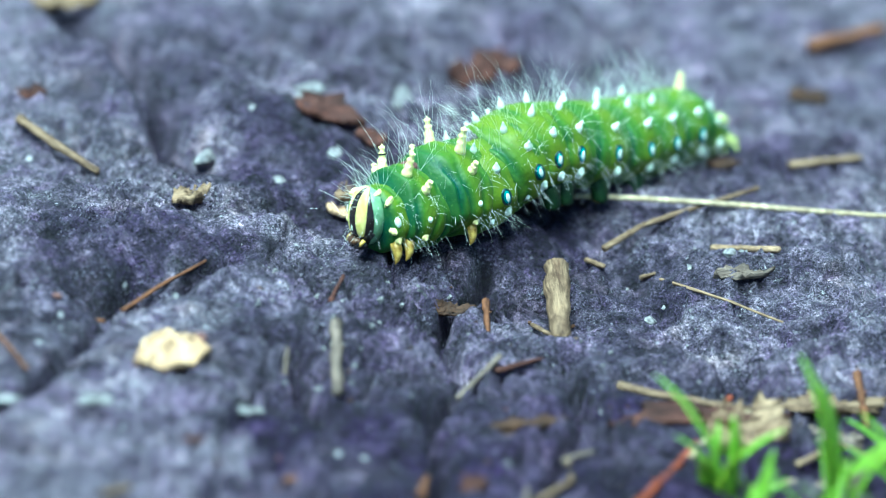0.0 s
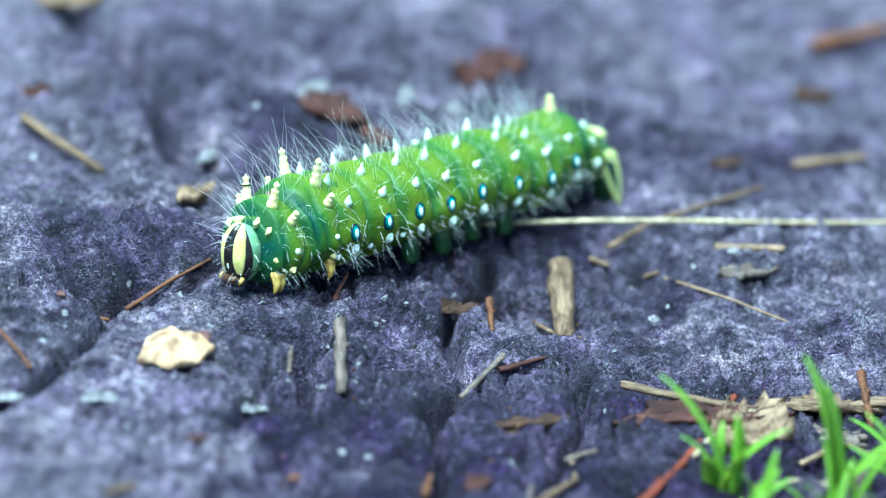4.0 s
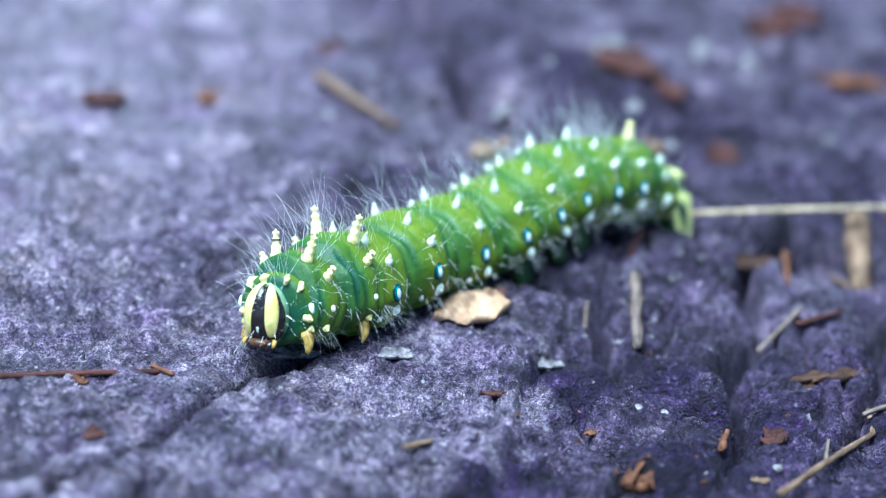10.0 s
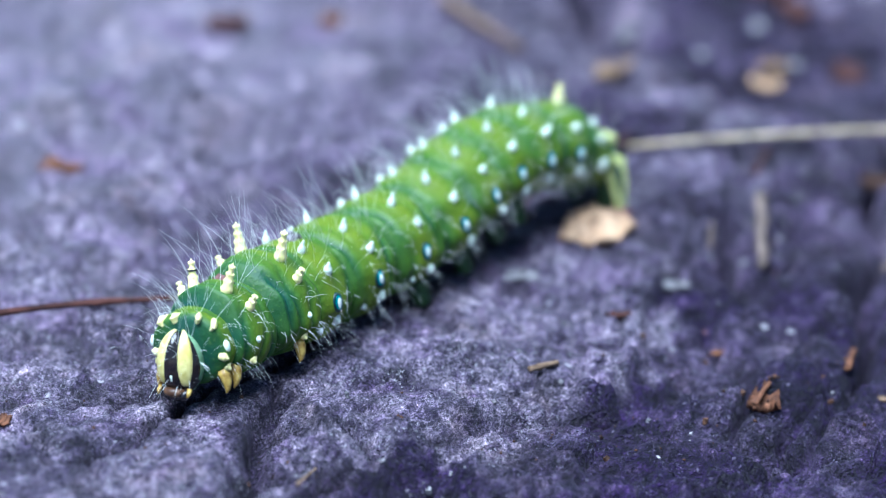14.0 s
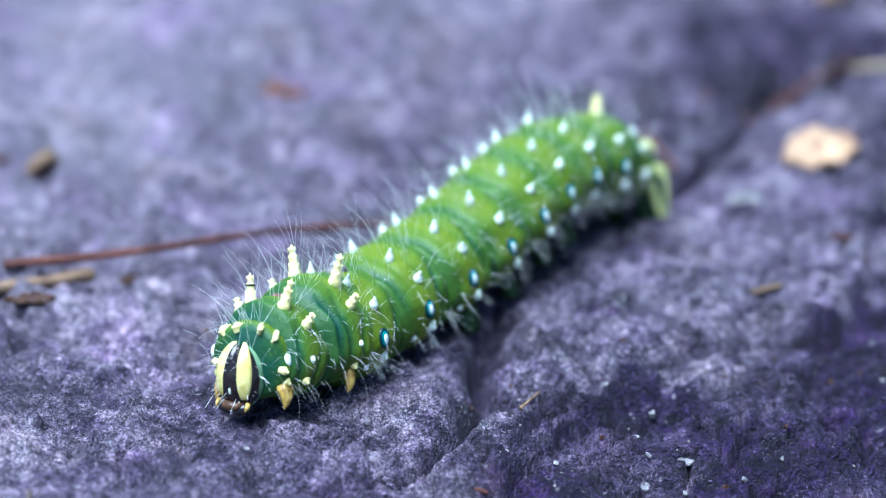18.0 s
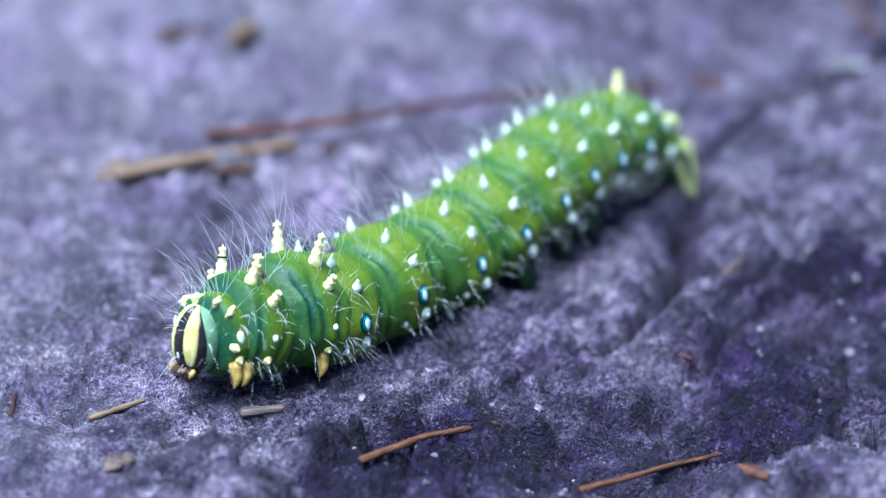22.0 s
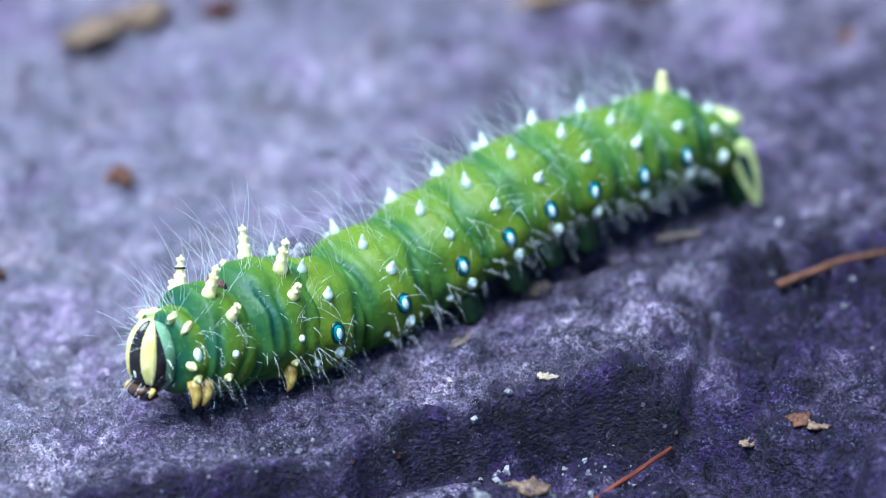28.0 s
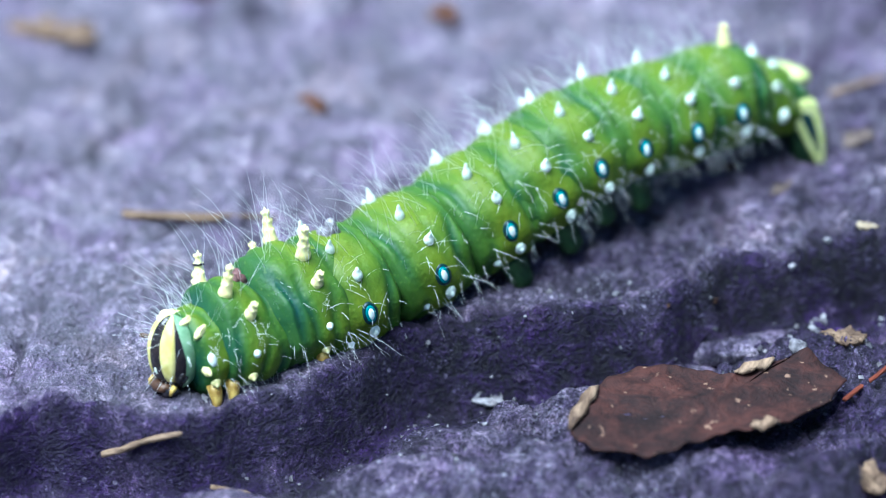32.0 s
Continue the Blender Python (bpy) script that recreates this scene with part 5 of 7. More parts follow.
pebble((46.9, 556.7), 0.97, DIRT, "red_seed", "small dark red seed beside the wood chip", "seed")
flake((108.6, 547.4), 13.21, 1.67, 8, RED_BARK, "dead_leaf", "reddish brown dead leaf strip under grass", "leaf")
flake((112.7, 545.2), 6.25, 3.82, 20, TAN, "dead_leaf", "tan crumpled dead leaf under the grass", "leaf")
flake((125.9, 553), 7.76, 1.55, -6, TAN, "dead_leaf", "tan dry leaf strip among grass blades", "leaf")
stick([(91, 514), (98.6, 526), (105.5, 538.5), (113.5, 556.3)], 0.66, 0.48, NEEDLE, "red_stalk", "orange-red dry stalk leaning under grass", "stalk")
stick([(128.8, 555.5), (129.8, 549.5)], 0.63, 0.49, ORANGE, "red_stalk", "orange-brown dry stalk among the grass", "stalk")
flake((124.1, 534.5), 5.48, 2.74, 40, GREY_TWIG, "dead_leaf", "grey-brown dead leaf under grass tuft", "leaf")
# -- beside the first crack
stick([(4.6, 533.6), (7, 531)], 0.37, 0.33, ORANGE, "wood_splinter", "short tan wood splinter on grey rock", "splinter")
flake((-3.7, 529.1), 1.00, 0.67, 70, ORANGE, "leaf_curl", "tiny curled brown leaf bit beside stalk", "leaf")
flake((-1.8, 515.1), 1.56, 0.78, 15, RED_BARK, "leaf_curl", "small red-brown curled flake in the crack", "leaf")
flake((20.7, 540.6), 4.74, 1.08, 8, STONE, "lichen_flake", "pale greenish white lichen flake on rock", "lichen")
flake((33.5, 540.5), 2.71, 0.81, 6, STONE, "lichen_flake", "pale grey stone flake on the rock", "stone flake")
stick([(83.9, 521.8), (84.7, 526.6)], 0.33, 0.27, GREY_TWIG, "grey_twig", "tiny pale twig bit on dark rock", "twig")
pebble((78, 518.7), 0.86, STONE, "pebble", "small cream pebble in the dark hollow", "pebble")
flake((75.9, 516.4), 1.19, 0.53, 0, TAN, "bark_flake", "tiny tan bark scrap in dark hollow", "bark")
stick([(33.9, 514.7), (37.1, 516.9)], 0.46, 0.33, TAN, "dry_stalk", "blurred short tan stalk on rock", "stalk")
flake((45, 528.7), 1.47, 0.47, 0, RED_BARK, "bark_crumb", "tiny brown bark crumb on grey rock", "bark")
pebble((55.7, 534.1), 0.40, DIRT, "crumb", "tiny dark red soil crumb on rock", "crumb")
flake((60.6, 513.6), 1.83, 1.96, 30, ORANGE, "dead_leaf_scrap", "blurred orange-brown leaf scrap on rock", "leaf")
flake((-3.1, 607.5), 3.57, 1.19, 0, RED_BARK, "dead_leaf_scrap", "dull red leaf scrap far on rock", "leaf")
flake((10.7, 610.7), 1.94, 1.35, 0, ORANGE, "dead_leaf_scrap", "small orange-brown leaf scrap far away", "leaf")
pebble((65.6, 633.4), 2.17, STONE, "pebble", "pale pebble far over the rock", "pebble")
pebble((78, 631.7), 2.32, STONE, "pebble", "pale grey pebble far over the rock", "pebble")
pebble((50.2, 615.4), 2.41, STONE, "pebble", "pale rounded stone behind the caterpillar", "pebble")
# -- along the middle of the trail
flake((-22.8, 563.9), 3.22, 1.19, -4, ORANGE, "leaf_curl", "orange-brown curled leaf flake on rock", "leaf")
flake((68.3, 603.5), 2.38, 1.34, 0, TAN, "bark_flake", "small tan bark flake far away", "bark")
stick([(59.7, 510.8), (62.6, 517.7)], 0.39, 0.26, ORANGE, "wood_splinter", "thin brown splinter leaning on dark rock", "splinter")
pebble((29.4, 566.3), 0.70, DIRT, "crumb", "tiny dark crumb on grey rock", "crumb")
stick([(-52, 511.5), (-37, 517.5), (-23, 524.7), (-11.7, 528.5), (5.3, 532.2)], 0.62, 0.42, RED_BARK, "long_root", "long thin reddish root across the rock", "root")
flake((-38, 515), 1.70, 0.65, 20, BARK, "bark_flake", "small dark bark flake on grey rock", "bark")
flake((-25.9, 501.7), 1.66, 0.70, 60, ORANGE, "leaf_curl", "orange-brown curled leaf bit on rock", "leaf")
pebble((-24.7, 482.6), 0.50, STONE, "pebble", "tiny cream grain on grey rock", "pebble")
flake((56.9, 528.3), 0.94, 0.47, 20, ORANGE, "bark_crumb", "tiny orange crumb on dark rock", "bark")
stick([(7.3, 484.8), (9.4, 492.6)], 0.25, 0.19, TAN, "thin_twig", "thin pale twig standing in the groove", "twig")
flake((52.8, 545.3), 2.33, 0.75, 8, STONE, "stone_flake", "pale stone flake on the rock edge", "stone flake")
stick([(-61.9, 503.4), (-52, 508.6), (-42.4, 513.4)], 0.95, 0.85, TAN, "dry_reed", "flattened tan dry reed on grey rock", "reed")
flake((-48.7, 505.7), 2.84, 0.77, 0, BARK, "bark_flake", "dark bark flake under the dry stem", "bark")
pebble((-50.7, 538.4), 2.84, TAN, "seed_husk", "pale olive seed husk far over rock", "husk")
flake((-58, 540.7), 3.13, 1.36, 0, BARK, "bark_flake", "dark bark scrap beside a pale husk", "bark")
stick([(-44.7, 456.9), (-44.8, 464.7)], 0.30, 0.24, GREY_TWIG, "grey_twig", "tiny grey stub standing on rock", "twig")
pebble((-42.9, 459.8), 0.84, STONE, "pebble", "small pale grey pebble on rock", "pebble")
stick([(-43, 452.8), (-38.8, 453.5)], 0.59, 0.47, GREY_TWIG, "wood_splinter", "flat grey-tan wood splinter on rock", "splinter")
stick([(2.7, 471.4), (4, 470.7)], 0.37, 0.24, RED_BARK, "wood_splinter", "tiny red-brown splinter at a rock edge", "splinter")
pebble((25.7, 483), 1.06, STONE, "pebble", "small rounded grey pebble on rock", "pebble")
# -- the slab and the ledge
stick([(-30.1, 446.1), (-23.5, 453.4), (-16.6, 458)], 0.47, 0.36, ORANGE, "wood_splinter", "straight reddish tan splinter on dark slab", "splinter")
pebble((-22.5, 448.5), 0.41, STONE, "white_grain", "tiny white quartz grain on dark slab", "grain")
pebble((3.5, 469), 0.55, STONE, "pebble", "tiny pale grain below a rust splinter", "pebble")
stick([(-7.2, 443.4), (-0.3, 450), (7.1, 456.6)], 0.41, 0.30, ORANGE, "dry_stalk", "long thin orange-brown stalk along ledge", "stalk")
flake((-67.7, 436.2), 1.04, 0.41, 5, ORANGE, "bark_crumb", "small tan bark crumb on grey rock", "bark")
stick([(-67.2, 451), (-67.5, 457.3)], 0.30, 0.18, RED_BARK, "thin_twig", "thin red-brown fibre on grey rock", "twig")
flake((10.7, 443.2), 1.98, 0.70, -35, ORANGE, "bark_flake", "orange-brown bark flake below the slab", "bark")
flake((-51.8, 423.3), 1.13, 0.45, -12, STRAW, "straw_chip", "tiny pale straw chip on the ledge", "chip")
flake((-96.5, 498.7), 2.83, 1.67, 0, RED_BARK, "dead_leaf_scrap", "brown leaf scrap far over the rock", "leaf")
flake((-55.1, 442), 2.10, 1.05, 35, GREY_TWIG, "bark_flake", "tan bark scrap under the caterpillar", "bark")
flake((-26.5, 421), 1.46, 0.84, 20, ORANGE, "leaf_curl", "orange-tan curled leaf bit below slab", "leaf")
flake((-24.8, 420.4), 1.69, 0.45, -15, TAN, "straw_chip", "flat tan straw chip below slab", "chip")
flake((-52.6, 410.7), 2.45, 1.00, -12, TAN, "dead_leaf_scrap", "olive-tan leaf scrap below the ledge", "leaf")
flake((-31.6, 421.5), 1.36, 0.51, -20, TAN, "dead_leaf_scrap", "small tan leaf bit below the slab", "leaf")
flake((-102.7, 463), 2.20, 1.35, 0, ORANGE, "dead_leaf_scrap", "brown leaf scrap far over pale rock", "leaf")
flake((-60.7, 506), 3.88, 1.29, 6, TAN, "bark_flake", "tan bark strip far over the rock", "bark")
flake((-108.7, 496.3), 7.08, 2.19, 20, TAN, "bark_flake", "broad tan bark scrap far over rock", "bark")
stick([(-51.3, 400.5), (-48.1, 407.3), (-44.3, 414.4), (-39.5, 422.6)], 0.33, 0.28, NEEDLE, "red_needle", "long red dry needle below the ledge", "needle")
stick([(-120, 396.8), (-116.1, 396.5), (-113.9, 396.8)], 0.28, 0.22, TAN, "thin_twig", "thin tan twig bits on pale rock", "twig")
stick([(-114.8, 399), (-114, 396.6)], 0.39, 0.28, ORANGE, "wood_splinter", "short orange-brown wood stub on rock", "splinter")
stick([(-125.3, 417.3), (-118.7, 419.1), (-111.7, 420.6)], 0.34, 0.23, TAN, "pine_needle", "blurred tan needle lying on rock", "needle")
pebble((-57.1, 408.7), 1.33, STONE, "pebble", "white quartz pebble at ledge foot", "pebble")
pebble((-64.1, 411.9), 2.92, ROCK, "stone", "pale grey broken stone at ledge foot", "stone")
pebble((-69.5, 408.2), 2.23, ROCK, "stone", "dark violet broken stone at ledge foot", "stone")
flake((-86.8, 403.3), 2.01, 0.84, 5, STONE, "stone_flake", "pale stone flake below the ledge", "stone flake")
pebble((-77, 405.4), 1.11, STONE, "pebble", "small pale stone at ledge foot", "pebble")
flake((-112.9, 444), 1.43, 1.55, 30, ORANGE, "dead_leaf_scrap", "brown leaf bit far over rock", "leaf")
flake((-129.8, 464.5), 4.08, 1.49, -15, BARK, "dead_leaf_scrap", "dark leaf scrap far over pale rock", "leaf")
stick([(-120.9, 383.4), (-113.2, 384.2)], 0.44, 0.33, TAN, "thin_twig", "flat tan twig bit below ledge", "twig")
stick([(-110.2, 382.5), (-107, 384.5)], 0.33, 0.22, TAN, "thin_twig", "thin tan twig at the ledge foot", "twig")
stick([(-126.6, 417.2), (-117, 418.9)], 0.52, 0.34, TAN, "pine_needle", "tan needle behind the caterpillar", "needle")
stick([(-58.9, 451.6), (-53.4, 454.3)], 0.42, 0.30, TAN, "pine_needle", "blurred tan needle far behind", "needle")
flake((-61.5, 432.8), 1.27, 0.69, 45, GREY_TWIG, "bark_flake", "small tan bark scrap on the ledge", "bark")
flake((-47.6, 389.2), 2.69, 1.29, -40, TAN, "dead_leaf_scrap", "blurred olive leaf scrap on rock", "leaf")
flake((-143.7, 455.6), 6.76, 1.35, -10, TAN, "bark_flake", "broad tan bark strip far behind", "bark")
dead_leaf([(-76.3, 389.4), (-74.9, 397.7), (-71.6, 401.6), (-66.1, 401.8), (-62, 400.5), (-58.5, 403.3), (-55.6, 406.1), (-51.2, 401.7), (-53.6, 397.1), (-56.7, 393.4), (-59.2, 391.7), (-63.3, 389.9), (-68.2, 386.7), (-73.6, 386.7)], LEAF)
wood_chip([(38.2, 548.7), (40, 556), (42.7, 559), (45.1, 557), (46, 557.2), (48, 553.8), (45.5, 549.6), (42.4, 548.3), (40.9, 549.5)], CHIP)
stick([(99.3, 556.4), (107.8, 552), (116.6, 548.9)], 0.56, 0.42, TAN, "dry_stalk", "broken tan dry stalk under the grass", "stalk")
stick([(120.4, 554.1), (127.2, 552.5), (131.9, 552.2)], 0.63, 0.49, TAN, "dry_stalk", "pale tan dry stalk among grass blades", "stalk")
stick([(105.8, 537.3), (112.9, 550.1), (116, 548.6)], 0.42, 0.35, STRAW, "straw_bit", "pale dry straw under the grass", "straw")
stick([(119.3, 538.7), (125.9, 547.2), (130.6, 545.6)], 0.42, 0.35, TAN, "dry_stalk", "thin tan dry stalk under the grass", "stalk")
stick([(112.5, 530.3), (118.8, 534.5), (124.7, 532.7)], 0.48, 0.34, STRAW, "straw_bit", "pale flattened straw among grass", "straw")
flake((113.8, 547.5), 4.18, 2.09, 15, TAN, "dead_leaf", "tan torn dead leaf under the grass", "leaf")
flake((125.4, 549.2), 3.86, 1.82, -20, GREY_TWIG, "dead_leaf", "grey-brown torn dead leaf under grass", "leaf")
stick([(106.4, 589.9), (107.7, 588.1)], 0.44, 0.29, TAN, "wood_splinter", "small tan wood splinter on rock", "splinter")


# ---- what moves ----
def middle(t):
    """The place of the whole caterpillar along its trail, in mm."""
    return -117.0 + 8.15 * t - 0.017 * t * (32 - t)


def on(t, u, z, pitch, yaw=0.0, roll=10.0):
    """A segment's pose in the caterpillar's space, u mm along the trail, its breathing holes z mm high."""
    w = trail(u, z, pitch, 0.0, 0.0) @ pose(0, 0, 0, roll) @ pose(0, -6.8 * MM, -0.5 * MM, 0, 0, yaw)
    return trail(middle(t), -1.5).inverted() @ w


def ahead(rows, forward, up, pitch=0.0, yaw=0.0):
    """Rows of poses, each moved on (mm) and turned in the segment's own space."""
    return [(t, m @ pose(forward * MM, 0, up * MM, 0, pitch, yaw)) for t, m in rows]


def motions():
    walk(caterpillar, [(t / 2, trail(middle(t / 2), -1.5)) for t in range(65)])
    walk(body["thorax1"], ahead([
    (0, on(0, -88.4, 4.6, -3, 2)), (0.5, on(0.5, -84.4, 4.0, -17, 7)), (1, on(1, -81.5, 4.1, -9, 11)), (1.5, on(1.5, -80.0, 6.7, 10, 16)),
    (2, on(2, -78.5, 6.2, 2, 21)), (2.5, on(2.5, -76.8, 2.9, -36, 17)), (3, on(3, -74.0, 2.8, -28, 14)), (3.5, on(3.5, -70.6, 5.5, -3, 10)),
    (4, on(4, -67.4, 5.6, -5, 8)), (4.5, on(4.5, -64.2, 3.6, -18, 7)), (5, on(5, -61.8, -0.1, -22, 5)), (5.5, on(5.5, -56.0, 3.2, -6, 4)),
    (6, on(6, -53.5, 3.5, -3, 4)), (6.5, on(6.5, -51.4, 1.4, -15, 6)), (7, on(7, -47.3, 2.6, -11, 8)), (7.5, on(7.5, -40.6, 5.4, 6, 11)),
    (8, on(8, -35.1, 8.3, 16, 14)), (8.5, on(8.5, -32.9, 6.8, 6, 19)), (9, on(9, -29.6, 4.3, -26, 24)), (9.5, on(9.5, -26.3, 2.5, -17, 20)),
    (10, on(10, -20.0, 5.9, 7, 15)), (10.5, on(10.5, -15.1, 8.0, 12, 11)), (11, on(11, -12.4, 4.5, -10, 8)), (11.5, on(11.5, -7.1, 4.0, -4, 8)),
    (12, on(12, -1.5, 6.9, 7, 9)), (12.5, on(12.5, 0.6, 7.7, 10, 15)), (13, on(13, 1.9, 3.5, -16, 21)), (13.5, on(13.5, 12.5, 2.3, -9, 17)),
    (14, on(14, 19.3, 6.1, 2, 14)), (14.5, on(14.5, 22.6, 7.5, 4, 10)), (15, on(15, 24.0, 4.5, -15, 10)), (15.5, on(15.5, 29.8, 4.6, -4, 11)),
    (16, on(16, 34.7, 5.9, 3, 11)), (16.5, on(16.5, 36.7, 6.2, 2, 17)), (17, on(17, 36.6, 2.7, -22, 22)), (17.5, on(17.5, 41.5, 1.8, -10, 18)),
    (18, on(18, 47.4, 6.0, 8, 14)), (18.5, on(18.5, 51.3, 6.4, 9, 11)), (19, on(19, 54.2, 2.7, -13, 8)), (19.5, on(19.5, 59.5, 2.6, -5, 10)),
    (20, on(20, 64.8, 5.9, 10, 12)), (20.5, on(20.5, 66.9, 5.1, 9, 16)), (21, on(21, 70.5, 2.7, -17, 19)), (21.5, on(21.5, 77.1, 3.2, -5, 13)),
    (22, on(22, 83.6, 6.6, 11, 8)), (22.5, on(22.5, 87.4, 7.0, 12, 0)), (23, on(23, 93.7, 4.6, -12, -8)), (23.5, on(23.5, 99.4, 4.2, -4, 2)),
    (24, on(24, 104.2, 5.5, 5, 11)), (24.5, on(24.5, 107.4, 5.2, 1, 15)), (25, on(25, 110.4, 3.2, -22, 19)), (25.5, on(25.5, 116.3, 2.5, -10, 16)),
    (26, on(26, 121.8, 4.4, 3, 13)), (26.5, on(26.5, 125.3, 3.7, -5, 10)), (27, on(27, 129.8, 2.4, -20, 9)), (27.5, on(27.5, 136.0, 2.9, -6, 7)),
    (28, on(28, 141.0, 6.7, 10, 6)), (28.5, on(28.5, 143.7, 4.5, -3, 11)), (29, on(29, 147.9, 3.2, -15, 18)), (29.5, on(29.5, 153.2, 3.4, -3, 16)),
    (30, on(30, 157.8, 4.7, 4, 10)), (30.5, on(30.5, 161.1, 3.7, -3, 8)), (31, on(31, 164.5, 1.0, -23, 2)), (31.5, on(31.5, 172.1, 1.2, -7, 0)),
    (32, on(32, 176.7, 2.7, 1, 1)),
    ], 1.3, 0.3, -1.5, 0))
    walk(body["thorax2"], ahead([
    (0, on(0, -93.7, 4.9, -3)), (0.5, on(0.5, -88.4, 5.2, -17)), (1, on(1, -85.3, 4.7, -9)), (1.5, on(1.5, -84.0, 6.0, 10)),
    (2, on(2, -82.1, 6.1, 2)), (2.5, on(2.5, -79.2, 4.8, -36)), (3, on(3, -76.4, 4.1, -28)), (3.5, on(3.5, -73.5, 5.7, -3)),
    (4, on(4, -70.7, 5.9, -5)), (4.5, on(4.5, -67.7, 4.7, -18)), (5, on(5, -65.2, 1.3, -22)), (5.5, on(5.5, -60.2, 3.7, -6)),
    (6, on(6, -58.1, 3.8, -3)), (6.5, on(6.5, -55.8, 2.6, -15)), (7, on(7, -51.2, 3.4, -11)), (7.5, on(7.5, -45.0, 5.0, 6)),
    (8, on(8, -40.4, 6.8, 16)), (8.5, on(8.5, -37.5, 6.3, 6)), (9, on(9, -32.5, 5.7, -26)), (9.5, on(9.5, -29.3, 3.4, -17)),
    (10, on(10, -24.7, 5.4, 7)), (10.5, on(10.5, -20.8, 6.8, 12)), (11, on(11, -17.2, 5.4, -10)), (11.5, on(11.5, -11.8, 4.3, -4)),
    (12, on(12, -6.9, 6.2, 7)), (12.5, on(12.5, -5.0, 6.7, 10)), (13, on(13, -2.1, 4.6, -16)), (13.5, on(13.5, 7.0, 3.2, -9)),
    (14, on(14, 13.0, 5.9, 2)), (14.5, on(14.5, 16.2, 7.0, 4)), (15, on(15, 19.3, 5.8, -15)), (15.5, on(15.5, 24.8, 4.9, -4)),
    (16, on(16, 29.2, 5.6, 3)), (16.5, on(16.5, 31.5, 6.0, 2)), (17, on(17, 33.0, 4.1, -22)), (17.5, on(17.5, 37.7, 2.5, -10)),
    (18, on(18, 42.6, 5.4, 8)), (18.5, on(18.5, 45.8, 5.5, 9)), (19, on(19, 49.7, 3.7, -13)), (19.5, on(19.5, 55.2, 3.0, -5)),
    (20, on(20, 59.7, 5.0, 10)), (20.5, on(20.5, 61.8, 4.3, 9)), (21, on(21, 66.4, 3.9, -17)), (21.5, on(21.5, 72.9, 3.6, -5)),
    (22, on(22, 78.4, 5.6, 11)), (22.5, on(22.5, 81.7, 5.7, 12)), (23, on(23, 88.8, 5.7, -12)), (23.5, on(23.5, 94.9, 4.5, -4)),
    (24, on(24, 99.2, 5.0, 5)), (24.5, on(24.5, 102.5, 5.1, 1)), (25, on(25, 106.8, 4.7, -22)), (25.5, on(25.5, 112.6, 3.2, -10)),
    (26, on(26, 117.3, 4.1, 3)), (26.5, on(26.5, 120.8, 4.1, -5)), (27, on(27, 126.2, 3.7, -20)), (27.5, on(27.5, 131.8, 3.3, -6)),
    (28, on(28, 135.9, 5.8, 10)), (28.5, on(28.5, 138.9, 4.8, -3)), (29, on(29, 144.3, 4.2, -15)), (29.5, on(29.5, 149.4, 3.6, -3)),
    (30, on(30, 153.0, 4.3, 4)), (30.5, on(30.5, 156.1, 4.0, -3)), (31, on(31, 160.4, 2.7, -23)), (31.5, on(31.5, 167.4, 1.7, -7)),
    (32, on(32, 171.4, 2.6, 1)),
    ], 2.9, 0.2, -12.0, 1.5))
